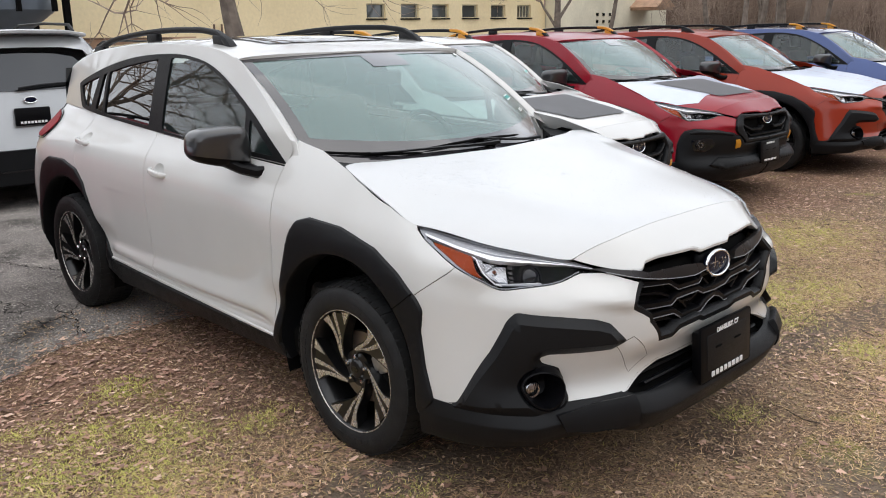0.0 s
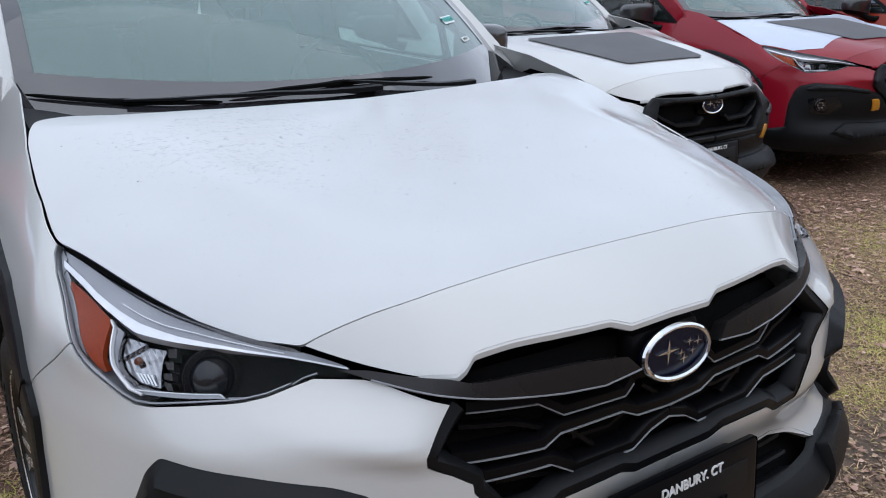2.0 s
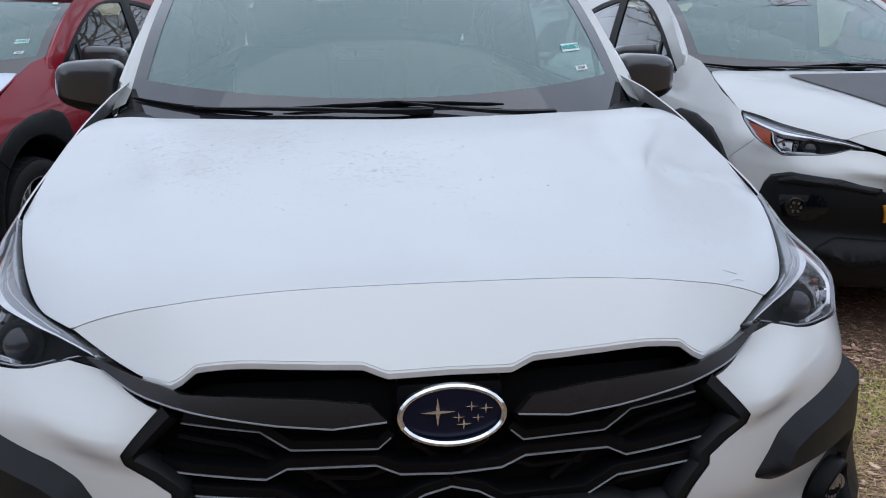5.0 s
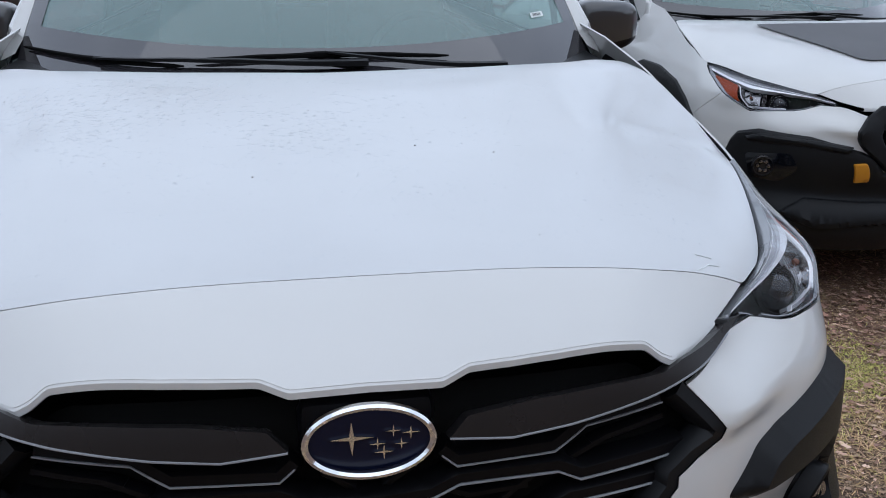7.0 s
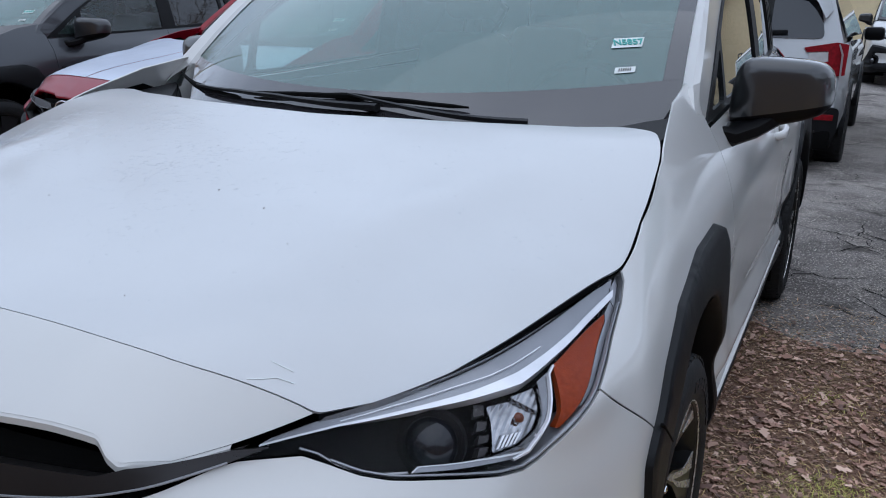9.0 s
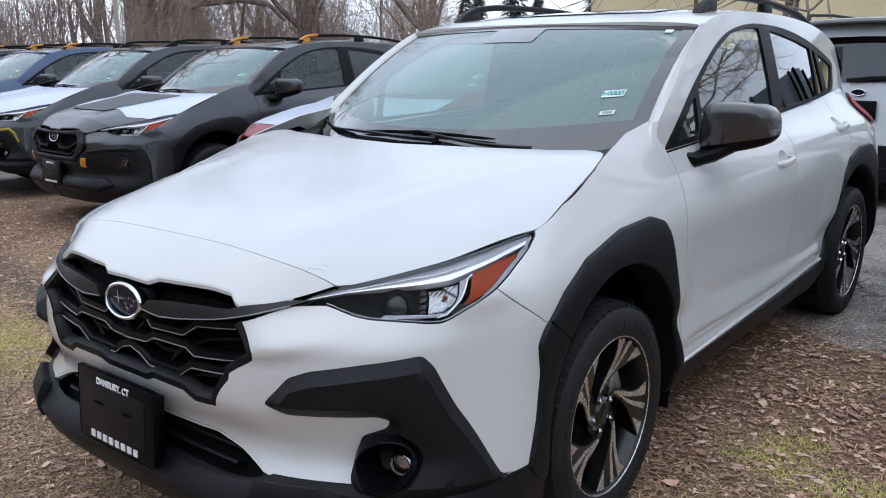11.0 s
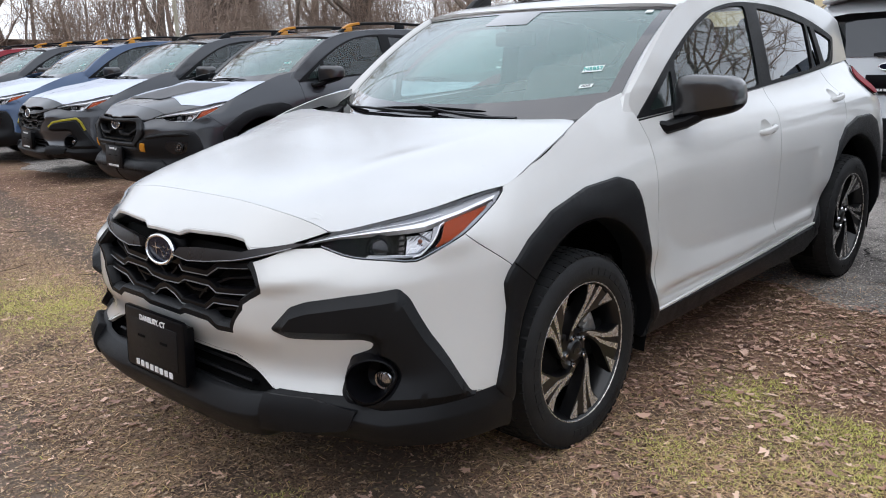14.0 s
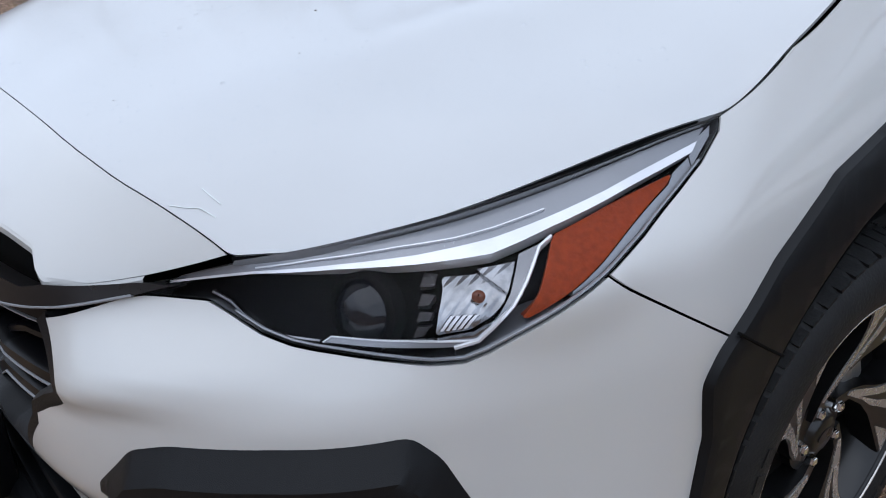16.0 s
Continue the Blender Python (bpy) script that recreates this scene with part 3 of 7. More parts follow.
def skin_panels():
    """Outlines of the left half's body panels on the skin, (u, z)."""
    lamp_low = HEADLAMP[:15]
    bumper = [(0, .50)] + by_front([(.334, .506), (.417, .482), (.503, .445), (.585, .427), (.70, .43), (.80, .425)]) + by_side([(-.60, .40), (-.47, .40), (-.43, .60), (-.40, .70), (-.345, .72)])
    bumper += [by_side([(-.384, .741)])[0]] + lamp_low[::-1] + by_front([(.52, .842), (.44, .81)]) + by_front(GRILLE[7:])
    fender = by_side([(-.384, .741), (-.345, .72)]) + by_side(arc((.035, .355, .49), 130, 40)) + by_side([(.47, .50), (.52, .33), (.545, .33), (.54, .48), (.518, .70), (.518, .88), (.518, 1.0), (.505, 1.085)])
    fender += by_side([(.48, 1.19), (.30, 1.165), (.175, 1.130), (.105, 1.109), (.037, 1.081), (-.053, 1.049), (-.173, 1.013)]) + HEADLAMP[19:13:-1]
    front_door = by_side([(.545, .33), (.54, .48), (.518, .70), (.518, .88), (.518, 1.0), (.505, 1.085), (1.06, 1.102), (1.70, 1.126), (1.69, 1.02), (1.665, .90), (1.672, .70), (1.66, .50), (1.65, .355)])
    rear_door = by_side([(1.65, .355), (1.66, .50), (1.672, .70), (1.665, .90), (1.69, 1.02), (1.70, 1.126), (2.0, 1.140), (2.56, 1.166), (2.60, 1.05), (2.56, .90), (2.44, .80), (2.33, .62), (2.20, .385)])
    quarter = by_side([(2.20, .385), (2.33, .62), (2.44, .80), (2.56, .90), (2.60, 1.05), (2.56, 1.166), (2.80, 1.179), (3.0, 1.195), (3.18, 1.195)]) + [(U_GRID[-1], 1.195), (U_GRID[-1], .42)] + by_side([(3.22, .42), (3.14, .60)]) + by_side(arc((2.68, .355, .49), 30, 150))
    return dict(bumper=bumper, fender=fender, front_door=front_door, rear_door=rear_door, quarter_panel=quarter)


SEAM = [(float(x), float(pchip(NOSE_X, NOSE_SEAM_Y, [x])[0])) for x in (.58, .55, .52, .487, .45, .42, .38, .34, .29, .24, .18, .1, 0)]
LAMP_EDGE = [(float(pchip([-.816, -.731, -.616, -.503, -.316], [.601, .6735, .7295, .7715, .828], [y])[0]), float(y)) for y in np.linspace(-.34, -.816, 14)]
HOOD_OUT = [(0, .055), (.35, .085), (.60, .14), (.695, .183), (.766, .172), (.7915, .105), (.807, .037), (.8175, -.053), (.8245, -.125), (.826, -.173), (.8315, -.245), (.8315, -.300)] + LAMP_EDGE + SEAM
NOSE_OUT = SEAM[::-1] + [(.600, -.8165), (.525, -.884), (.47, -.932), (.422, -.964), (.404, -.964), (.384, -.957), (.35, -.964), (.30, -.973), (.25, -.980), (.19, -.986), (.132, -.990), (.096, -1.004), (0, -1.004)]
DLO = [(.505, 1.090), (.533, 1.112), (.68, 1.205), (.826, 1.299), (1.073, 1.424), (1.26, 1.487), (1.48, 1.515), (1.666, 1.519), (2.009, 1.502), (2.333, 1.458), (2.60, 1.402), (2.80, 1.352), (2.88, 1.328), (2.885, 1.315), (2.82, 1.20), (2.77, 1.177), (2.4, 1.157), (1.751, 1.129), (1.06, 1.105)]
GLASS_FRONT = [(.845, 1.118), (.850, 1.285), (.98, 1.358), (1.113, 1.420), (1.289, 1.477), (1.485, 1.498), (1.635, 1.500), (1.655, 1.138), (1.2, 1.122)]
GLASS_QUARTERLIGHT = [(.60, 1.112), (.70, 1.180), (.815, 1.258), (.808, 1.118)]
GLASS_REAR = [(1.805, 1.150), (1.772, 1.490), (1.927, 1.475), (2.15, 1.447), (2.395, 1.408), (2.418, 1.174), (2.1, 1.162)]
GLASS_STRIP = [(2.432, 1.400), (2.478, 1.390), (2.565, 1.190), (2.456, 1.178)]
GLASS_TAIL = [(2.545, 1.378), (2.645, 1.198), (2.74, 1.196), (2.815, 1.265), (2.838, 1.312), (2.70, 1.346)]
DLO_SMOOTH = chaikin(DLO[:1] + DLO[:1] + DLO[1:], (0,))
ROOF_Y = [.495, .60, .826, 1.0, 1.2, 1.45, 1.75, 2.1, 2.5, 2.8, 3.0, 3.12]
ROOF_EDGE = [1.190, 1.262, 1.412, 1.500, 1.545, 1.563, 1.566, 1.556, 1.528, 1.488, 1.44, 1.40]
ROOF_MID_Y = [.92, 1.05, 1.3, 1.6, 1.9, 2.3, 2.7, 3.0, 3.15]
ROOF_MID = [1.524, 1.552, 1.578, 1.592, 1.594, 1.583, 1.562, 1.538, 1.515]


def roof_data():
    ys = np.linspace(1.0, 3.1, 43)
    th = np.linspace(-np.pi / 2, np.pi / 2, 49)
    rows = []
    for y in ys:
        ze, zm = float(pchip(ROOF_Y, ROOF_EDGE, [y])[0]), float(pchip(ROOF_MID_Y, ROOF_MID, [y])[0])
        xe = float(cabin_x([y], [ze])[0])
        s = np.sin(th)
        z = ze + (zm - ze) * np.power(np.clip(1 - np.abs(s) ** 2.6, 0, 1), .62)
        shift = .11 * np.maximum(0, (1.25 - y) / .25) * (1 - s ** 2)
        z = z - (zm - pchip(ROOF_MID_Y, ROOF_MID, y - shift)) * np.clip(1 - np.abs(s) ** 2.6, 0, 1)
        rows.append(np.stack([xe * s, y - shift, z], 1))
    return grid_data(np.array(rows))


WS_LOW = lambda s: np.stack([.752 * s, .175 + .30 * np.abs(s) ** 2.2, 1.112 + .050 * np.abs(s) ** 2], -1)
WS_TOP = lambda s: np.stack([.690 * s, .895 + .115 * np.abs(s) ** 2.2, 1.520 - .020 * np.abs(s) ** 2], -1)


def screen_point(s, t):
    """The windscreen at s (-1 to 1 across) and t (0 to 1 up)."""
    s, t = np.asarray(s, float), np.asarray(t, float)
    a, b = WS_LOW(s), WS_TOP(s)
    bow = .026 * 4 * t * (1 - t)
    return a + (b - a) * t[..., None] + bow[..., None] * np.array([0, -.52, .85])


def screen_patch(s0, s1, t0, t1, lift=0., n=24, m=14):
    s, t = np.meshgrid(np.linspace(s0, s1, n), np.linspace(t0, t1, m))
    return grid_data(screen_point(s, t) + lift * np.array([0, -.52, .85]))


def skin_strip(points, w, lift, thick):
    """A raised bar along a line of (u, z) points on the skin."""
    p = densify_open(points, .012)
    pos, nor = skin(p)
    d = np.gradient(pos, axis=0)
    d /= np.linalg.norm(d, axis=1, keepdims=True)
    s = np.cross(nor, d)
    prof = [(-.5, -thick), (-.5, -.35 * w), (-.28, 0), (.28, 0), (.5, -.35 * w), (.5, -thick)]
    P = np.stack([pos + s * (a * w) + nor * (lift + b) for a, b in prof], 1)
    v, f, _ = grid_data(P)
    k = len(prof)
    return v, f + [tuple(range(k)), tuple(range(len(v) - 1, len(v) - k - 1, -1))], None


def densify_open(points, step):
    out = []
    for a, b in zip(points, points[1:]):
        a, b = np.array(a, float), np.array(b, float)
        k = max(1, int(np.ceil(np.linalg.norm(b - a) / step)))
        out += [a + (b - a) * i / k for i in range(k)]
    return np.array(out + [np.array(points[-1], float)])


def arch_outline(front):
    if front:
        out = [(-.50, .39), (-.455, .50), (-.425, .62), (-.432, .70), (-.405, .735), (-.30, .805), (-.165, .868), (.05, .912), (.25, .918), (.335, .893), (.385, .83), (.42, .74), (.505, .494), (.565, .33)]
        inner = arc(FRONT_ARCH, 8, 172, 24)
        return by_side(out) + by_side([(.53, .27)] + inner + [(-.405, .33), (-.42, .30)])
    out = [(2.15, .385), (2.26, .50), (2.345, .62), (2.43, .79), (2.53, .862), (2.72, .90), (2.95, .895), (3.05, .85), (3.11, .74), (3.15, .60), (3.22, .42)]
    return by_side(out) + by_side([(3.16, .36)] + arc(REAR_ARCH, 5, 175, 24) + [(2.18, .29)])


def arch_lip(c, depth=.09):
    """The inner flange of a wheel opening."""
    a = by_side(arc(c, -12, 192, 34))
    pos, nor = skin(np.array(a))
    nor = nor * 0 + [1, 0, 0]
    return grid_data(np.stack([pos + nor * .010, pos + nor * .002 - [0, 0, .004], pos - nor * depth], 1))


def wheel_well(c):
    """A dark half drum over the wheel."""
    a = np.radians(np.linspace(-20, 200, 26))
    ys, zs = c[0] + .47 * np.cos(a), c[1] + .47 * np.sin(a)
    P = np.stack([np.stack([np.full_like(ys, x), ys, zs], 1) for x in (.875, .56)], 1)
    w = np.stack([np.stack([np.full_like(ys, .56), c[0] + k * (ys - c[0]), c[1] + k * (zs - c[1])], 1) for k in (1.0, 0.0)], 1)
    return join(grid_data(P), grid_data(w))


def tyre_data(tread=False):
    R = WHEEL_R
    prof = [(-.105, .243), (-.113, .258), (-.117, .287), (-.112, .318), (-.100, R - .012), (-.086, R - .003), (-.05, R), (0, R + .001), (.05, R), (.086, R - .003), (.100, R - .012), (.112, .318), (.117, .289), (.114, .264), (.109, .252), (.104, .2465), (.098, .240)]
    base = lathe(prof, 64)
    blocks = []
    for i in range(60):
        a0 = 2 * math.pi * i / 60
        for lo, hi, sh in ((.052, .103, 0), (-.103, -.052, .5), (-.04, -.004, .25), (.004, .04, .7)):
            pts = []
            for x, rr in ((lo, 0), (hi, -.010 if hi > .1 else 0)):
                r0 = R + .0035 + (rr if abs(hi) > .1 else 0)
                for k in (.08, .80):
                    a = a0 + 2 * math.pi / 60 * (k + sh)
                    pts.append((x, r0 * math.cos(a), r0 * math.sin(a)))
            q = np.array(pts)[[0, 1, 3, 2]]
            ax = q * [1, .985, .985]
            blocks.append((np.concatenate([q, ax]), [(0, 1, 2, 3), (0, 4, 5, 1), (1, 5, 6, 2), (2, 6, 7, 3), (3, 7, 4, 0)], None))
    v, f, _ = join(*blocks) if tread else base
    return v, [tuple(reversed(q)) for q in f], None


def sidewall_marks():
    """Raised bars round the sidewall where its moulded lettering stands."""
    out = []
    for a0, n in ((20, 8), (150, 8), (255, 8)):
        for k in range(n):
            a = a0 + 8.2 * k
            r0, r1 = .274, .297
            o = [polar(r0, a), polar(r1, a), polar(r1, a + 5.6), polar(r0, a + 5.6)]
            out.append(prism(o[::-1], .110, .1178, lambda p, q, x: (x, p, q)))
    return join(*out)


def polar(r, deg):
    return (r * math.cos(radians(deg)), r * math.sin(radians(deg)))


def wheel(parent, pos, side, style):
    """A wheel under its car: tyre, rim, spokes, hub cap, nuts, brake."""
    w = new("wheel")
    w.parent = parent
    w.matrix_basis = Matrix.Translation(pos) @ (Matrix.Identity(4) if side > 0 else Matrix.Rotation(math.pi, 4, "Z"))
    dark = RIMDARK if style == "cut" else BLACKRIM
    ty = link_mesh("tyre", "tyre", tyre_data, TYRE, w, "black rubber tyre with blocky tread")
    tr = link_mesh("tread", "tread", lambda: tyre_data(True), TYRE, ty)
    tr["kind"] = "stuff"
    sm = link_mesh("sidemarks", "sidewall_relief", sidewall_marks, TYRE, ty)
    sm["kind"] = "stuff"
    barrel = [(a, r * RIM) for a, r in ((-.10, .222), (-.06, .205), (.05, .20), (.080, .212), (.098, .219), (.104, .224), (.107, .2265), (.104, .2285), (.098, .226))]
    link_mesh("barrel", "rim", lambda: lathe(barrel, 64), dark, w)
    if style == "cut":
        link_mesh("rimring", "rim_edge", lambda: lathe([(.1045, .2440), (.107, .2450), (.1072, .2475), (.106, .2485)], 64), RIMCUT, w, "machined silver rim edge")
    to3 = lambda a, b, x: (x, a, b)
    for i in range(5):
        th = 72 * i + 1.5 - (0 if side > 0 else 19)

        def under(th=th):
            R = .2165 * RIM
            if style == "cut":
                o = [(.22, 38), (.34, 22), (.48, -1), (.60, -14), (.74, -26), (.985, -38), (.99, -16), (.985, 7), (.84, 5), (.74, 5), (.62, 10), (.50, 21), (.38, 36), (.26, 60)]
            else:
                o = [(.16, -34), (.35, -20), (.985, -17), (.99, 0), (.985, 17), (.35, 20), (.16, 34)]
            v, f, n = prism([polar(R * r, th + a) for r, a in o], .040, .0888, to3)
            if style == "cut":
                v[:, 0] += np.interp(np.hypot(v[:, 1], v[:, 2]), [.06, .13, R], [-.018, -.008, .008])
            return v, f, n

        link_mesh(("spoke", i, side, style), "spoke", under, dark, w)
        if style == "cut":
            def face(th=th, o=()):
                v, f, n = prism([polar(.2165 * RIM * r, th + a) for r, a in o], .0885, .0905, to3)
                v[:, 0] += np.interp(np.hypot(v[:, 1], v[:, 2]), [.06, .13, .2375], [-.018, -.008, .008])
                return v, f, n
            forked = [(.33, 33), (.48, 5), (.58, -5.5), (.78, -12.5), (1.0, -16), (1.0, -11), (.84, -8.5), (.66, -4), (.46, 10.5), (.66, .5), (.84, -3), (1.0, -4), (1.0, 6.5), (.87, 3.8), (.76, 4), (.64, 7), (.52, 15), (.40, 29), (.36, 35)]
            link_mesh(("blade", i, side), "spoke_face", lambda: face(o=forked), RIMCUT, w, "machined alloy spoke face")
            link_mesh(("wedge", i, side), "spoke_wedge", lambda: face(o=[(1.0, -37), (1.0, -26.5), (.76, -24)]), RIMCUT, w, "machined alloy wedge")
        a = radians(th + 36)
        link_mesh(("nut", i, side), "wheel_nut", lambda a=a: moved(lathe([(.055, .0), (.050, .0115), (.070, .0115), (.078, .008), (.081, .001)], 6), Matrix.Translation((0, .057 * math.cos(a), .052 * math.sin(a)))), CHROME, w, "chrome wheel nut")
    link_mesh("hubcap", "hub_cap", lambda: lathe([(.03, .074), (.060, .074), (.064, .042), (.074, .036), (.077, .031), (.078, .001)], 32), dark, w)
    link_mesh("hubmark", "cap_emblem", lambda: prism([(.022 * math.cos(t), .012 * math.sin(t)) for t in np.linspace(0, 2 * np.pi, 20, endpoint=False)], .077, .0795, lambda a, b, x: (x, a, b)), GUNMETAL, w)
    link_mesh("disc", "brake_disc", lambda: lathe([(.018, .05), (.030, .05), (.030, .145), (.022, .148), (.010, .145)], 40), STEEL, w, "grey steel brake disc with rust bloom")
    link_mesh("caliper", "brake_caliper", lambda: moved(join(box((-.02, -.045, .105), (.052, .045, .165), .012), box((.03, -.03, .09), (.056, .03, .13), .01)), Matrix.Rotation(radians(-66), 4, "X")), ALLOYCAST, w, "cast silver brake caliper")
    return w


def mirror_data():
    """The door mirror's housing as a swept, rounded shell: cap above, base below."""
    n, m = 20, 24
    u, v = np.meshgrid(np.linspace(0, 2 * np.pi, m, endpoint=False), np.linspace(-np.pi / 2, np.pi / 2, n))
    sg = lambda a, e: np.sign(a) * np.abs(a) ** e
    x = sg(np.cos(v), .42) * sg(np.cos(u), .55)
    y = sg(np.cos(v), .42) * sg(np.sin(u), .55)
    z = sg(np.sin(v), .62)
    X = .948 + .122 * x * (1 - .06 * z)
    Y = .795 + .075 * y * (1 + .12 * z) + .030 * (X - .948) / .122 + .02 * np.abs(x) ** 3
    Z = 1.152 + .085 * z * (1 - .22 * x) + .012 * x
    return np.stack([X, Y, Z], 2)


def mirror_cut(top):
    P = mirror_data()
    k = 8
    Q = P[k - 1:] if top else P[:k]
    v, f, n = grid_data(Q, closed=True)
    return v, [tuple(q) for q in f], None


def star(cx, cz, r, to3):
    o = []
    for i in range(8):
        rr = r if i % 2 == 0 else r * .16
        o.append((cx + rr * math.sin(math.pi * i / 4) * 1.15, cz + rr * math.cos(math.pi * i / 4)))
    return prism(o[::-1], 0, .004, to3)


def text_data(body, size, m):
    """Letters as a mesh, from the built-in font."""
    cu = bpy.data.curves.new("lettering", "FONT")
    cu.body, cu.size, cu.extrude, cu.align_x, cu.align_y = body, size, .0012, "CENTER", "CENTER"
    cu.offset = size * .02
    ob = new("lettering", cu)
    me = bpy.data.meshes.new_from_object(ob)
    v = np.array([tuple(m @ p.co) for p in me.vertices])
    f = [tuple(p.vertices) for p in me.polygons]
    bpy.data.objects.remove(ob)
    bpy.data.curves.remove(cu)
    bpy.data.meshes.remove(me)
    return v, f, None


def seat_data():
    cushion = box((-.25, -.25, 0), (.25, .27, .16), .06, 3)
    v, f, n = box((-.24, -.07, .0), (.24, .07, .62), .06, 3)
    v[:, 0] *= 1 - .22 * np.clip(v[:, 2] / .62, 0, 1) ** 2
    back = moved((v, f, n), Matrix.Translation((0, .25, .10)) @ Matrix.Rotation(radians(-20), 4, "X"))
    head = moved(box((-.12, -.045, 0), (.12, .045, .17), .045, 3), Matrix.Translation((0, .49, .74)) @ Matrix.Rotation(radians(-12), 4, "X"))
    return cushion, back, head


PLATE_M = Matrix.Translation((0, -1.078, .492)) @ Matrix.Rotation(radians(90 - 4), 4, "X")
FACE3 = lambda a, b, x: (a, -1.006 - x, b)


HANDLES = dict(front_door=(1.52, .950), rear_door=(2.49, 1.020))


def handle_cup(y, z):
    return by_side([(y - .005 + .052 * math.cos(a), z + .010 + .036 * math.sin(a)) for a in np.linspace(0, 2 * np.pi, 24, endpoint=False)])


def cup_data(y, z):
    """The hollow behind a door handle."""
    pos, nor = skin(np.array(handle_cup(y, z)))
    c = pos.mean(0)
    n = nor.mean(0)
    P_ = np.stack([c + (pos - c) * k - n * d for k, d in ((1.0, .0005), (.93, .004), (.75, .013), (.4, .019), (.02, .020))], 1)
    return grid_data(np.concatenate([P_, P_[:1]]))


def drops_data(n, seed, size, tall, gather=1):
    """Small beads scattered over the hood, drawn together where they are thickest."""
    rng = np.random.default_rng(seed)
    out, t = [], np.linspace(0, 2 * np.pi, 8, endpoint=False)
    while len(out) < n:
        x, y = rng.uniform(-.78, .74), rng.uniform(-.86, .05)
        dense = .25 + .75 * np.exp(-((x + .45) / .3) ** 2 - ((y + .15) / .3) ** 2) + .5 * np.exp(-((x - .02) / .2) ** 2 - ((y + .35) / .25) ** 2) + .2 * math.sin(17 * x + 3) * math.sin(13 * y)
        if rng.random() > max(dense, 0) ** gather or abs(x) > np.interp(y, [-.86, -.5, -.3, .05], [.5, .72, .79, .77]):
            continue
        r = size * rng.uniform(.45, 1.2)
        ring = lambda k, h: np.stack([x + r * k * np.cos(t), y + r * k * np.sin(t), hood_z(x + r * k * np.cos(t), y + r * k * np.sin(t)) + h], 1)
        v = np.concatenate([ring(1, -.0003), ring(.72, r * tall * .6), [[x, y, float(np.ravel(hood_z(x, [y]))[0]) + r * tall]]])
        f = [(i, (i + 1) % 8, 8 + (i + 1) % 8, 8 + i) for i in range(8)] + [(8 + i, 8 + (i + 1) % 8, 16) for i in range(8)]
        out.append((v, f, None))
    return join(*out)


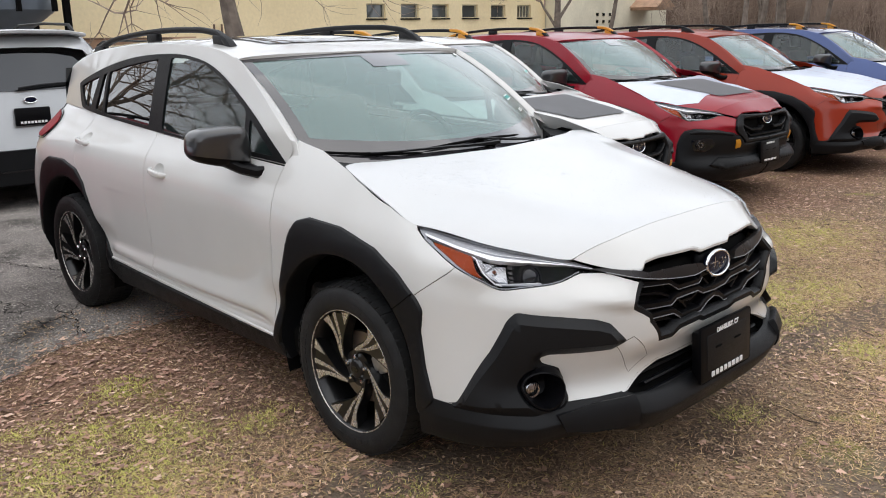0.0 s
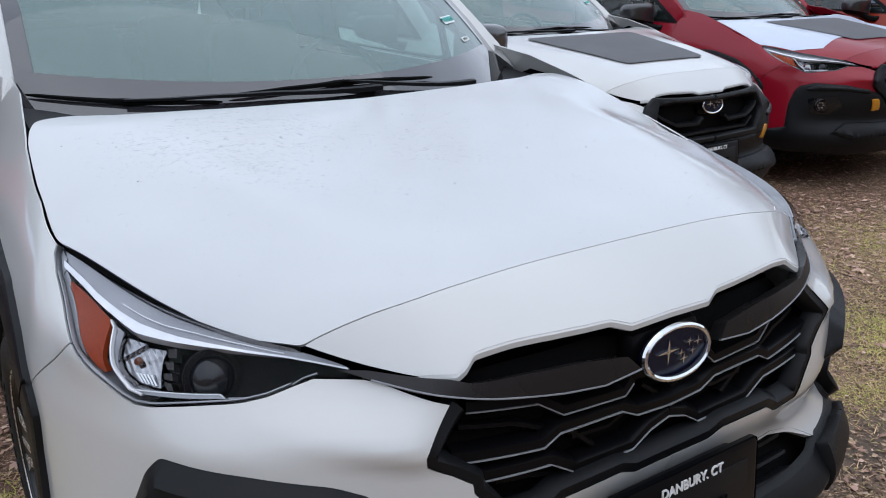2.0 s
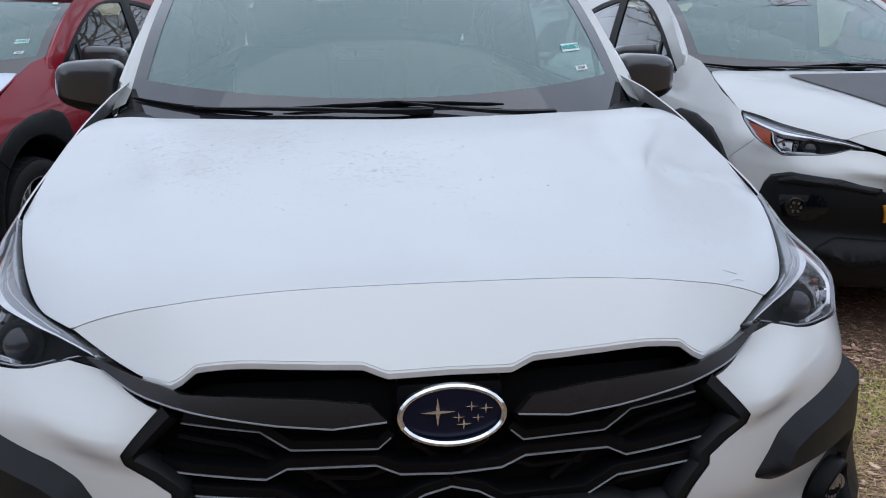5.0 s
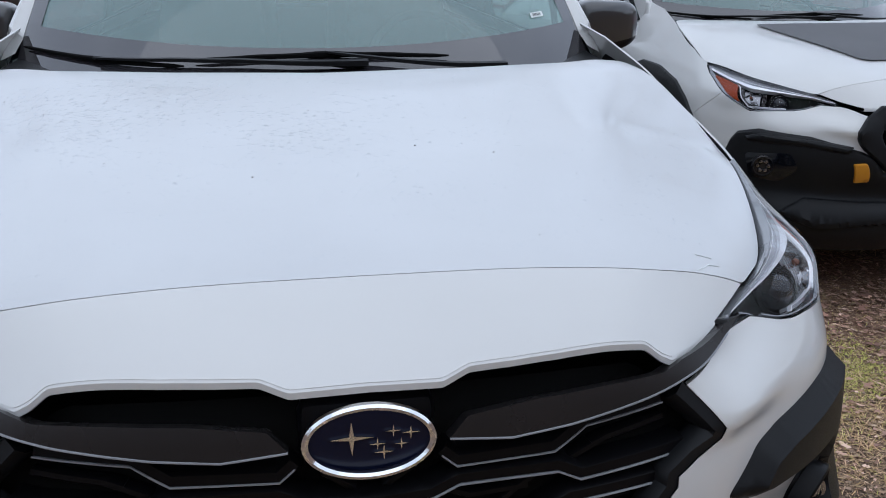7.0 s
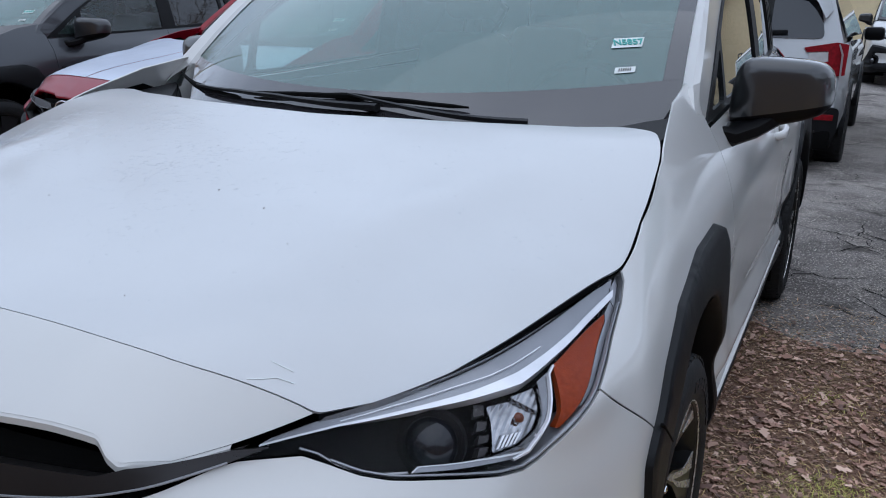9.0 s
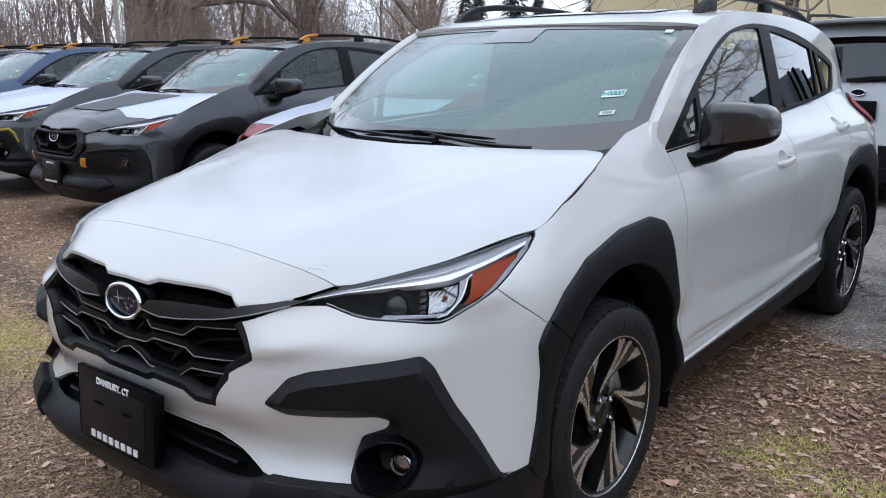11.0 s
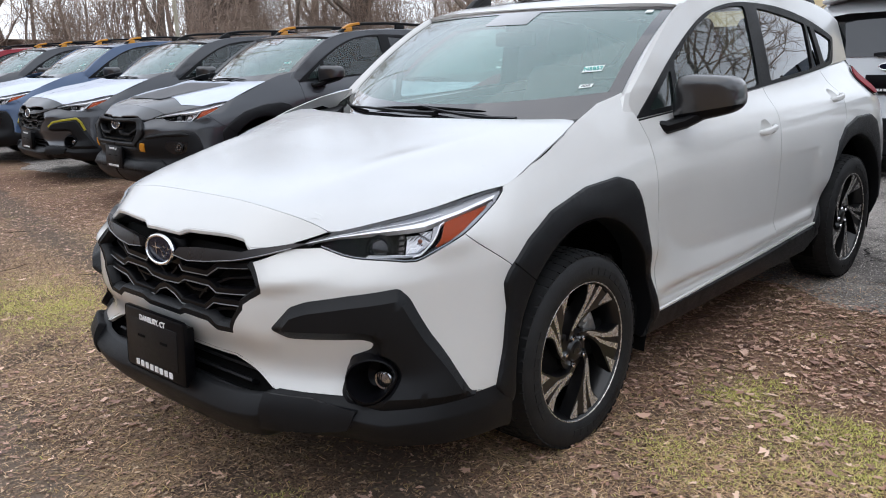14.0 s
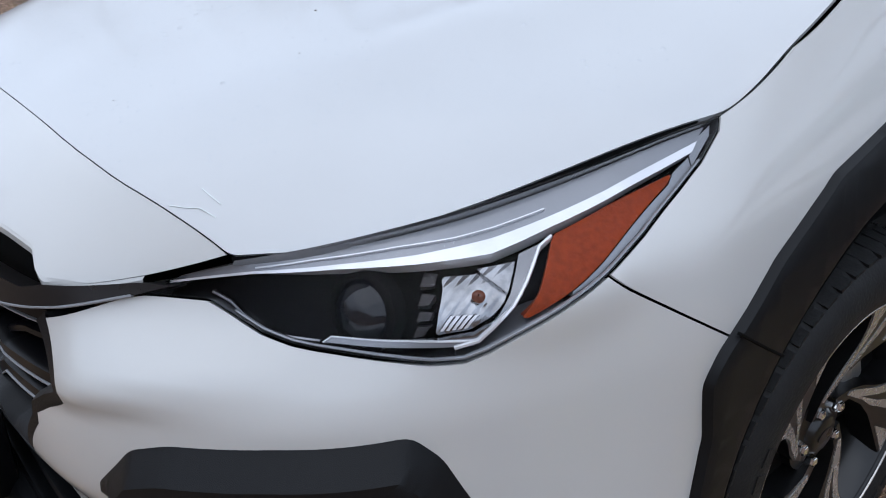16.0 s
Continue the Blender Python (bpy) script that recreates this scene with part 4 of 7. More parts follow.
def car(name, paintwork, label, style="base", rims="cut", hood_mat=None, decal=False, rail_mark=None, blade_trim=None, film=False, sunroof_glass=False):
    """A whole crossover at the origin, nose to -y; style 'base' or 'rugged' (full black bumper)."""
    root = empty(name)
    tagged(root, label, "car")
    hood_mat = hood_mat or paintwork
    P = lambda key, nm, make, mat, lab="": link_mesh(key, nm, make, mat, root, lab)

    def pair(key, nm, make, mat, lab=""):
        out = []
        for s in (1, -1):
            out.append(P((key, s), nm, (lambda: make()) if s > 0 else (lambda: flip(make())), mat, lab))
        return out

    def two(key, nm, make, mat, lab=""):
        return P((key, 0), nm, lambda: both(make()), mat, lab)

    panels = skin_panels()
    fog_c = by_front([(.752, .488)])[0]
    ring = [(fog_c[0] + .078 * math.cos(t), fog_c[1] + .076 * math.sin(t)) for t in np.linspace(0, 2 * np.pi, 32, endpoint=False)]
    two(("bumper", style), "front_bumper", lambda: patch(inset(panels["bumper"], .0012), skin, holes=(inset(ring, .020),) if style == "base" else (), step=.015, edge=.010, depth=.012), paintwork)
    doors = []
    for key in ("fender", "front_door", "rear_door", "quarter_panel"):
        made = pair(key, "door" if "door" in key else key, lambda key=key: patch(inset(panels[key], .0014 if key == "fender" else .0018), skin, holes=(handle_cup(*HANDLES[key]),) if key in HANDLES else (), step=.016 if key in HANDLES else .03, edge=.014, depth=.004), paintwork)
        if key == "front_door" or key == "rear_door":
            doors.append(made)
    under = by_side([(-.37, .42), (-.37, .74), (-.30, .90), (-.20, .985), (.10, 1.10), (.30, 1.13), (.52, 1.06), (2.6, 1.12), (3.1, 1.1), (3.1, .45), (2.1, .33), (.55, .30)])
    two("under", "body_shell", lambda: patch(under, skin, holes=(by_side(arc((.035, .355, .47), 0, 359, 40)), by_side(arc((2.68, .355, .47), 0, 359, 40))), step=.08, lift=-.022), UNDER)
    # hood, nose, roof, pillars
    hood_full = HOOD_OUT + [(-x, y) for x, y in HOOD_OUT[-2:0:-1]]
    nose_full = NOSE_OUT + [(-x, y) for x, y in NOSE_OUT[-2:0:-1]]
    P("hood", "hood", lambda: patch(inset(round_corners(hood_full, .025), .0002), hood, step=.03, edge=.015, depth=.007), hood_mat)
    P("seamback", "seam_backing", lambda: patch([(-.57, -.83), (-.48, -.80), (.48, -.80), (.57, -.83), (.50, -.87), (0, -.90), (-.50, -.87)], hood, step=.08, lift=-.016), UNDER)
    P("nose", "nose_panel", lambda: patch(inset(round_corners(nose_full, .006), .0010), nose, step=.022, edge=.010, depth=.002), paintwork)
    def nose_lip():
        """The rolled lower edge of the nose panel."""
        k = NOSE_OUT.index((.525, -.884))
        p, _ = nose(densify_open(round_corners(NOSE_OUT[k:] + [(-x, y) for x, y in NOSE_OUT[-2:k:-1]], .004)[2:-2], .012))
        return grid_data(np.stack([p + np.array([0, .0022, .0008]), p + np.array([0, -.0012, -.0030]), p + np.array([0, -.001, -.012]), p + np.array([0, .003, -.0145]), p + np.array([0, .035, -.015])], 1))
    P("noselip", "nose_lower_edge", nose_lip, paintwork)
    if film:
        wrap = HOOD_OUT[:18] + [(.62, -.66), (.40, -.62), (0, -.60)] if decal else HOOD_OUT
        two(("film", decal), "protective_film", lambda: patch(inset(wrap, .006), hood, step=.05, edge=.03, lift=.0025), FILM, "white protective film")
    if decal:
        dec = [(-.45, -.02), (.45, -.02), (.33, -.66), (.30, -.70), (-.30, -.70), (-.33, -.66)]
        P("decal", "hood_decal", lambda: patch(round_corners(dec, .04), hood, step=.05, lift=.006), DECAL, "matte dark grey hood decal")
    P("roof", "roof", roof_data, paintwork)

    def header():
        v = np.array(roof_data()[0])[:49]
        s = np.sin(np.linspace(-np.pi / 2, np.pi / 2, 49))
        a = WS_TOP(s) + np.array([0, -.012, -.001])
        return grid_data(np.stack([a, .5 * (a + v) + np.array([0, -.006, .006]), v], 0))
    P("header", "roof_header", header, paintwork)

    def sunroof():
        rows = []
        for y in np.linspace(1.16, 1.74, 12):
            ze, zm = float(pchip(ROOF_Y, ROOF_EDGE, [y])[0]), float(pchip(ROOF_MID_Y, ROOF_MID, [y])[0])
            s = np.linspace(-.62, .62, 15)
            rows.append(np.stack([float(cabin_x([y], [ze])[0]) * s, y + 0 * s, ze + (zm - ze) * (1 - np.abs(s) ** 2.6) ** .62 + .004], 1))
        return grid_data(np.array(rows))
    if sunroof_glass:
        P("sunroof", "sunroof", sunroof, LENSDARK, "dark glass sunroof")
    side = [(y, z) for y, z in zip(np.linspace(.495, 3.1, 40), pchip(ROOF_Y, ROOF_EDGE, np.linspace(.495, 3.1, 40)))] + [(3.17, 1.19), (2.80, 1.178), (2.4, 1.158), (1.75, 1.127), (1.06, 1.103), (.505, 1.086), (.47, 1.15)]
    inner_dlo = inset(DLO_SMOOTH, .004)
    pair("pillar", "side_frame", lambda: patch(side, cabin, holes=(inner_dlo,), step=.045, edge=.02), paintwork)
    def bowed(q):
        """Side glass leans in more and is bowed outwards."""
        p, n = cabin(q)
        n = n + np.array([0, 0, .13])
        return p, n / np.linalg.norm(n, axis=1, keepdims=True)
    frame_in = [round_corners(g, r) for g, r in ((GLASS_FRONT, .025), (GLASS_QUARTERLIGHT, .025), (GLASS_REAR, .018), (GLASS_STRIP, .008), (GLASS_TAIL, .014))]
    pair("dlo", "window_frame", lambda: patch(DLO_SMOOTH, cabin, holes=tuple(frame_in), step=.05, edge=.02, lift=.004, depth=.010), CLAD, "satin black window frame")
    for k, (g, mt) in enumerate(zip(frame_in, (SIDEGLASS, SIDEGLASS, PRIVACY, PRIVACY, PRIVACY))):
        pair(("glass", k), "window_pane", lambda g=g: patch(inset(g, -.003), bowed, step=.05, lift=-.003), mt)
    pair("tailend", "tailgate", lambda: grid_data(np.array([[(x, y, z) for x in np.linspace(0, 1, 8) * w] for w, y, z in ((.67, 3.10, 1.41), (.66, 3.16, 1.30), (.65, 3.20, 1.19), (.66, 3.25, 1.15))])), PRIVACY)
    def pillar_front():
        t = np.linspace(0, 1, 26)
        a = screen_point(np.ones(26), t)
        y = np.interp(t, [0, 1], [.495, 1.03])
        z = pchip(ROOF_Y, ROOF_EDGE, y)
        b = np.stack([cabin_x(y, z), y, z], 1)
        m = (a + b) / 2 + np.array([.007, -.012, .008])
        low = [(.757, .40, 1.13), (.80, .42, 1.11), (float(cabin_x([.49], [1.10])[0]), .49, 1.10)]
        return grid_data(np.concatenate([np.array([low]), np.stack([a, m, b], 1)]))
    pair("pillarfront", "windscreen_pillar", pillar_front, paintwork)
    # windscreen with its black border, cowl, wipers
    P("screen", "windscreen", lambda: screen_patch(-1, 1, 0, 1), SCREEN, "tinted windscreen")
    border = [(-1, 1, -.16, .075), (-1, 1, .945, 1), (-1, -.945, .075, .945), (.945, 1, .075, .945)]
    P("frit", "windscreen_border", lambda: join(*[screen_patch(*q, lift=.0025, m=6) for q in border], screen_patch(-.17, .17, .80, .945, lift=.0025, m=6)), FRIT, "black printed glass border")
    cowl = lambda: grid_data(np.array([[(x, y0 + k * dy, z) for x in np.linspace(-.74, .74, 25) for y0, dy in [(.02 + .17 * (abs(x) / .7) ** 2, .17)]] for k, z in ((0, 1.045), (.5, 1.045), (1.1, 1.05))]).reshape(3, 25, 3))
    P("cowl", "cowl_panel", cowl, CLAD, "black plastic cowl panel")
    pair("cowlend", "cowl_end", lambda: patch([(.66, .15), (.70, .185), (.765, .20), (.78, .26), (.755, .42), (.70, .36), (.62, .25)], lambda q: (np.stack([q[:, 0], q[:, 1], 1.082 + .03 * (q[:, 1] - .15) / .25], 1), np.tile([0., 0, 1], (len(q), 1))), step=.04, depth=.02), CLAD)
    for key, blade_line, arm_line in (("near", [(-.98, -.060), (-.72, -.050), (-.43, -.033)], [(-.72, -.058), (-.45, -.022), (-.26, -.010), (.15, -.020)]), ("far", [(-.40, -.004), (-.20, .022), (.02, .034), (.22, .024), (.43, -.004)], [(.02, .030), (.17, .000), (.40, -.050), (.62, -.094)])):
        def on_screen(line, n, lift):
            k = np.linspace(0, 1, n)
            q = np.array(line)
            at = np.r_[0, np.cumsum(np.hypot(*np.diff(q, axis=0).T))]
            return screen_point(np.interp(k * at[-1], at, q[:, 0]), np.interp(k * at[-1], at, q[:, 1])) + lift * np.array([0, -.52, .85])

        def blade(line=blade_line):
            return tube(on_screen(line, 18, .012), .012, .014, n=6, taper=np.interp(np.linspace(0, 1, 18), [0, .05, .45, .5, .55, .95, 1], [.3, .7, 1, 1.5, 1, .7, .3]))

        def arm(line=arm_line):
            return tube(on_screen(line, 14, .022), .024, .014, n=6, power=3, taper=np.interp(np.linspace(0, 1, 14), [0, .25, .7, 1], [.45, .75, 1.0, 1.4]))
        wi = P(("wblade", key), "wiper", blade, UNDER, "black wiper")
        link_mesh(("warm", key), "wiper_arm", arm, CLAD, wi)
    # headlamps
    mirror_mat = REFLECTOR if style == "base" else LAMPCHROME
    for s in (1, -1):
        fl = (lambda d: d) if s > 0 else flip
        lamp = P(("lamp", s), "headlamp", lambda: fl(patch(inset(HEADLAMP, .001), skin, step=.03, edge=.012, lift=-.055)), LAMPBLACK, "clear-lensed headlamp with amber marker")
        L = lambda key, nm, make, mat, lab="": link_mesh((key, s), nm, lambda: fl(make()), mat, lamp, lab)

        def wall():
            p = densify(inset(HEADLAMP, .001), .012)
            pos, nor = skin(p)
            q = np.concatenate([np.stack([pos - nor * .002, pos - nor * .055], 1)] * 1)
            return grid_data(np.concatenate([q, q[:1]]))
        L("lampwall", "lamp_housing", wall, SMOKE, "clear grey lens edge")
        L("lens", "lamp_lens", lambda: patch(inset(HEADLAMP, .0018), skin, step=.02, edge=.010, lift=.002), LENS)
        top = [(.621, .867), (.69, .884), (.804, .902), (.917, .920), (1.002, .936), (1.11, .955), (1.160, .962)]
        def ledge(a, b):
            """The seal under the hood's edge and the lens shoulder below it."""
            rim = np.array(LAMP_EDGE)
            rim = np.stack([np.interp(np.linspace(0, 1, 24), np.linspace(0, 1, len(rim)), rim[:, k]) for k in (0, 1)], 1)
            upper = np.c_[rim + [.001, 0], hood_z(rim[:, 0], rim[:, 1])]
            q = densify_open(HEADLAMP[19:25], .004)
            q = np.stack([np.interp(np.linspace(0, 1, 24), np.linspace(0, 1, len(q)), q[:, k]) for k in (0, 1)], 1)
            pos, nor = skin(q)
            rows = [upper - [0, 0, .001], upper - [0, 0, .011], pos + nor * .002]
            return grid_data(np.stack(rows[a:b], 1))
        L("seal", "hood_seal", lambda: ledge(0, 2), UNDER)
        L("shoulder", "lens_shoulder", lambda: ledge(1, 3), SMOKE, "smoked grey lens shoulder")
        guide_top = [(.604, .8605), (.712, .878), (.81, .889), (.885, .896), (.947, .904), (.996, .9135), (1.047, .9235), (1.107, .938), (1.152, .949)]
        guide_low = [(.604, .8582), (.712, .8756), (.81, .8852), (.885, .8895), (.949, .8945), (.998, .9065), (1.049, .9165), (1.111, .9305), (1.149, .9405)]
        L("smoke", "smoked_band", lambda: patch(top + guide_top[::-1], skin, step=.02, edge=.012, lift=-.014, depth=.01), SMOKE)
        L("guide", "light_guide", lambda: patch(guide_top + guide_low[::-1], skin, step=.016, edge=.010, lift=-.006, depth=.02), BRIGHT, "bright daytime light guide")
        L("guideline", "light_guide", lambda: skin_strip([(.712, .881), (.78, .8925), (.864, .903), (.915, .9075), (.946, .912), (.989, .920)], .0022, -.010, .006), BRIGHT)
        L("tip", "smoked_band", lambda: patch([(1.151, .952), (1.149, .939), (1.157, .930), (1.171, .953), (1.167, .962)], skin, step=.02, edge=.008, lift=-.012, depth=.01), SMOKE)
        L("wedge", "smoked_band", lambda: patch([(1.1485, .938), (1.156, .930), (1.136, .9115), (1.100, .890), (1.062, .870), (1.032, .8565), (1.031, .8605), (1.0615, .8775), (1.0935, .8975), (1.1300, .9195), (1.1325, .9285)], skin, step=.02, edge=.008, lift=-.013, depth=.01), SMOKE)
        leg_out = [(.999, .902), (.989, .8965), (.982, .876), (.974, .857), (.961, .836), (.951, .824), (.930, .8195)]
        leg_in = [(.972, .895), (.9695, .869), (.961, .840), (.946, .829), (.9105, .828)]
        L("leg", "lamp_bezel", lambda: patch(leg_out + leg_in[::-1], skin, step=.016, edge=.008, lift=-.014, depth=.03), LAMPCHROME if style == "base" else GUNMETAL, "smoked chrome bezel")
        L("legline", "light_guide", lambda: skin_strip(leg_out, .0042, -.008, .01), BRIGHT)
        low_rim = [tuple(q) for q in inset(HEADLAMP, .0040)[3:18]]
        L("rimline", "lamp_bezel", lambda: skin_strip(low_rim, .0030, -.002, .006), SMOKE, "pale lens rim")
        L("rimgrey", "lamp_bezel", lambda: skin_strip([(.661, .855), (.687, .8495), (.718, .837), (.7605, .829), (.7985, .8275)], .0038, -.014, .01), LAMPCHROME)
        for bk, bz in enumerate((.884, .868, .852, .836)):
            L(("step", bk), "bezel_tooth", lambda bz=bz, bk=bk: patch([(.889, bz - .006), (.902 - .003 * (bk % 2), bz - .005), (.904, bz + .004), (.892, bz + .005)], skin, step=.02, edge=.01, lift=-.026, depth=.02), GUNMETAL)
        L("flute", "lamp_reflector", lambda: patch([(.937, .8905), (.970, .8935), (.9675, .872), (.958, .878)], skin, step=.012, edge=.01, lift=-.024, depth=.01), mirror_mat)
        foot = [(.803, .8264), (.811, .8315), (.887, .8290), (.950, .8240), (.948, .8190), (.896, .8223)]
        L("foot", "light_guide", lambda: patch(foot, skin, step=.02, edge=.01, lift=-.012, depth=.02), SMOKE, "clear lower light blade")
        L("footline", "light_guide", lambda: skin_strip([(.803, .8262), (.811, .8312), (.887, .8288), (.948, .8240)], .0018, -.010, .008), BRIGHT)
        amber = [(1.0005, .9030), (1.046, .9130), (1.1300, .9275), (1.1280, .9205), (1.092, .8985), (1.060, .8785), (1.029, .8615), (.992, .8405), (.986, .843), (.9955, .866), (.9985, .888)]
        L("amber", "side_marker", lambda: patch(round_corners(amber, .004), skin, step=.016, edge=.008, lift=-.012, depth=.012), AMBER, "amber side marker lens")
        refl = [(.907, .887), (.952, .8895), (.969, .8925), (.9665, .869), (.958, .842), (.944, .8305), (.9105, .830), (.9085, .855), (.9095, .8786)]
        L("reflector", "lamp_reflector", lambda: patch(round_corners(refl, .004), skin, step=.012, edge=.01, lift=-.030, depth=.02), mirror_mat, "faceted silver reflector")
        L("fan", "lamp_reflector", lambda: join(*[patch([(.914 + .0055 * q, .834), (.9175 + .0055 * q, .834), (.924 + .0055 * q, .852), (.9205 + .0055 * q, .852)], skin, step=.02, edge=.01, lift=-.026) for q in range(5)]), BRIGHT if mirror_mat is REFLECTOR else GUNMETAL, "fluted bright reflector foot")
        c, nn = skin(np.array([[.838, .858]]))
        aim = Vector(nn[0]).lerp(Vector((0, -1, 0)), .6).normalized().to_track_quat("Z", "Y").to_matrix().to_4x4()
        at = Matrix.Translation(Vector(c[0] - nn[0] * .045)) @ aim
        L("projector", "projector_lens", lambda: moved(lathe([(.0, .034), (.012, .034), (.016, .030), (.024, .026), (.032, .016), (.035, .001)], 28, "z"), at), LENSDARK)
        L("projring", "projector_ring", lambda: moved(lathe([(-.005, .044), (.014, .044), (.016, .036), (.010, .034)], 28, "z"), at), LAMPBLACK)
        c2, n2 = skin(np.array([[.942, .870]]))
        L("bulb", "turn_bulb", lambda: moved(lathe([(0, .006), (.006, .007), (.009, .005), (.011, .001)], 14, "z"), Matrix.Translation(Vector(c2[0] - n2[0] * .028)) @ Vector(n2[0]).to_track_quat("Z", "Y").to_matrix().to_4x4()), BULB)
    # grille
    g_full = by_front(GRILLE)
    gr = two("grilleback", "grille", lambda: patch(g_full, skin, step=.03, edge=.015, lift=-.060), UNDER, "black honeycomb grille")
    G = lambda key, nm, make, mat, lab="": link_mesh(key, nm, lambda: both(make()), mat, gr, lab)

    def gwall():
        p = densify_open(g_full[6:], .012)
        pos, nor = skin(p)
        return grid_data(np.stack([pos, pos - nor * .012, pos - nor * .06], 1))
    G("gwall", "grille_surround", gwall, GLOSSBLACK)
    rim = by_front([(.43, .808), (.490, .748), (.486, .732), (.450, .712), (.418, .690), (.416, .672), (.371, .601), (.302, .597), (.264, .619), (.13, .619), (.095, .606), (0, .606)])
    G("grim", "grille_rim", lambda: skin_strip(rim, .034, -.002, .035), CLAD)
    bars = ([(.413, .800), (.293, .789), (.247, .757), (.114, .751), (.094, .771)], [(.447, .725), (.287, .709), (.254, .725), (.117, .722), (.080, .704), (0, .700)],
            [(.41, .685), (.272, .675), (.218, .642), (.085, .638), (.045, .663), (0, .676)], [(.425, .768), (.335, .752), (.310, .742)], [(.335, .752), (.270, .722)], [(.215, .690), (.135, .684), (.095, .700)], [(.235, .712), (.20, .688), (.165, .658)], [(.060, .742), (.02, .712)], [(.37, .660), (.30, .650), (.235, .632)])
    for k, b in enumerate(bars if style == "base" else ()):
        if b[-1][0] > 0:
            for s in (1, -1):
                link_mesh(("gbar", k, s), "grille_bar", lambda b=b, k=k, s=s: (skin_strip if s > 0 else lambda *q: flip(skin_strip(*q)))(by_front(b), .024 if k < 3 else .012, -.022 if k < 3 else -.036, .040 if k < 3 else .02), GLOSSBLACK, gr)
            continue
        G(("gbar", k), "grille_bar", lambda b=b, k=k: skin_strip(by_front(b), .024 if k < 3 else .012, -.022 if k < 3 else -.036, .040 if k < 3 else .02), GLOSSBLACK)
    garnish = by_front([(.565, .857), (.530, .857), (.47, .848), (.434, .843), (.40, .833), (.31, .833), (.216, .829), (.124, .818), (.098, .792), (.18, .786), (.26, .793), (.373, .807), (.436, .819), (.492, .833), (.535, .846)])
    for k in range(3 if style == "base" else 0):
        line = lambda k=k: skin_strip([(u, z - .0095) for u, z in by_front(bars[k])], .0026, -.0200, .006)
        for s in (1, -1):
            link_mesh(("gline", k, s), "grille_bar_edge", line if s > 0 else (lambda line=line: flip(line())), GRILLELINE, gr)
    if style == "rugged":
        cross = by_front([(.09, .735), (.125, .706), (.289, .711), (.381, .752), (.41, .775)])
        G("cross", "grille_bar", lambda: skin_strip(cross, .020, .004, .05), CLAD)
        low = by_front([(0, .655), (.30, .655), (.36, .70)])
        G("crosslow", "grille_bar", lambda: skin_strip(low, .016, -.004, .04), CLAD)
    else:
        G("garnish", "grille_garnish", lambda: patch(round_corners(garnish, .004), skin, step=.02, edge=.010, lift=.007, depth=.03), GUNMETAL, "dark metallic grille bar")
        rim_line = lambda: skin_strip(by_front([(.53, .8445), (.492, .8335), (.436, .8195), (.373, .8075), (.26, .7935), (.18, .7865), (.10, .793)]), .003, .0085, .006)
        for s in (1, -1):
            link_mesh(("garnline", s), "grille_garnish_edge", rim_line if s > 0 else (lambda: flip(rim_line())), GRILLELINE, gr)
    badge = P("badgering", "badge", lambda: moved(join(*[tube_ring(.080, .0445, .0058)]), Matrix.Translation((0, -1.022, .795)) @ Matrix.Rotation(radians(-10), 4, "X")), CHROME, "chrome oval badge with small stars")
    oval = lambda rx, rz: [(rx * math.cos(t), .795 + rz * math.sin(t)) for t in np.linspace(0, 2 * np.pi, 40, endpoint=False)]
    link_mesh("badgedisc", "badge_field", lambda: prism(oval(.077, .043), .0, .014, FACE3), BADGEBLUE, badge)
    S3 = lambda a, b, x: (a, -1.0195 - x, b)
    stars = [(-.022, .800, .024), (.030, .807, .009), (.052, .803, .010), (.010, .790, .009), (.040, .788, .008), (.018, .778, .011)]
    for k, (sx, sz, r) in enumerate(stars):
        link_mesh(("star", k), "badge_star", lambda sx=sx, sz=sz, r=r: star(sx, sz, r, S3), CHROME, badge)
    link_mesh("badgebase", "badge_mount", lambda: box((-.088, -1.000, .742), (.088, -.95, .840), .02), GLOSSBLACK, badge)
    # lower front
    if style == "base":
        blade_o = by_front([(.517, .626), (.572, .693), (.617, .711), (.72, .729), (.81, .741), (.827, .711), (.86, .602), (.90, .488), (.922, .41)])
        blade_i = by_side([(-.49, .39)]) + by_front([(.80, .392), (.72, .42), (.695, .45), (.690, .50), (.712, .552), (.759, .572), (.767, .59), (.746, .602), (.63, .602), (.568, .602)])
        pair("clad", "bumper_cladding", lambda: patch(round_corners(blade_o + blade_i, .012), skin, holes=(inset(ring, .020),), step=.02, edge=.010, lift=.030, bevel=.030, depth=.034, flat=True), CLAD, "black plastic bumper cladding")
        if blade_trim:
            tr = by_front([(.545, .655), (.60, .700), (.72, .722), (.81, .735), (.835, .69), (.858, .60)])
            pair("bladetrim", "bumper_trim", lambda: skin_strip(tr, .028, .022, .02), blade_trim, "yellow bumper trim")

        def bowl():
            pos, nor = skin(np.array(ring))
            c = pos.mean(0) - np.array([0, -1, 0]) * 0
            ax = nor.mean(0) / np.linalg.norm(nor.mean(0)) * .45 + np.array([0, -1, 0]) * .55
            rows = [pos + nor * .006, pos + nor * .034 + (c - pos) * .05, pos + nor * .036 + (c - pos) * .10, c + (pos - c) * .78 + nor * .020, c + (pos - c) * .62 - ax * .030, c + (pos - c) * .50 - ax * .062, c + (pos - c) * .05 - ax * .066]
            P_ = np.stack(rows, 1)
            return grid_data(np.concatenate([P_, P_[:1]]))
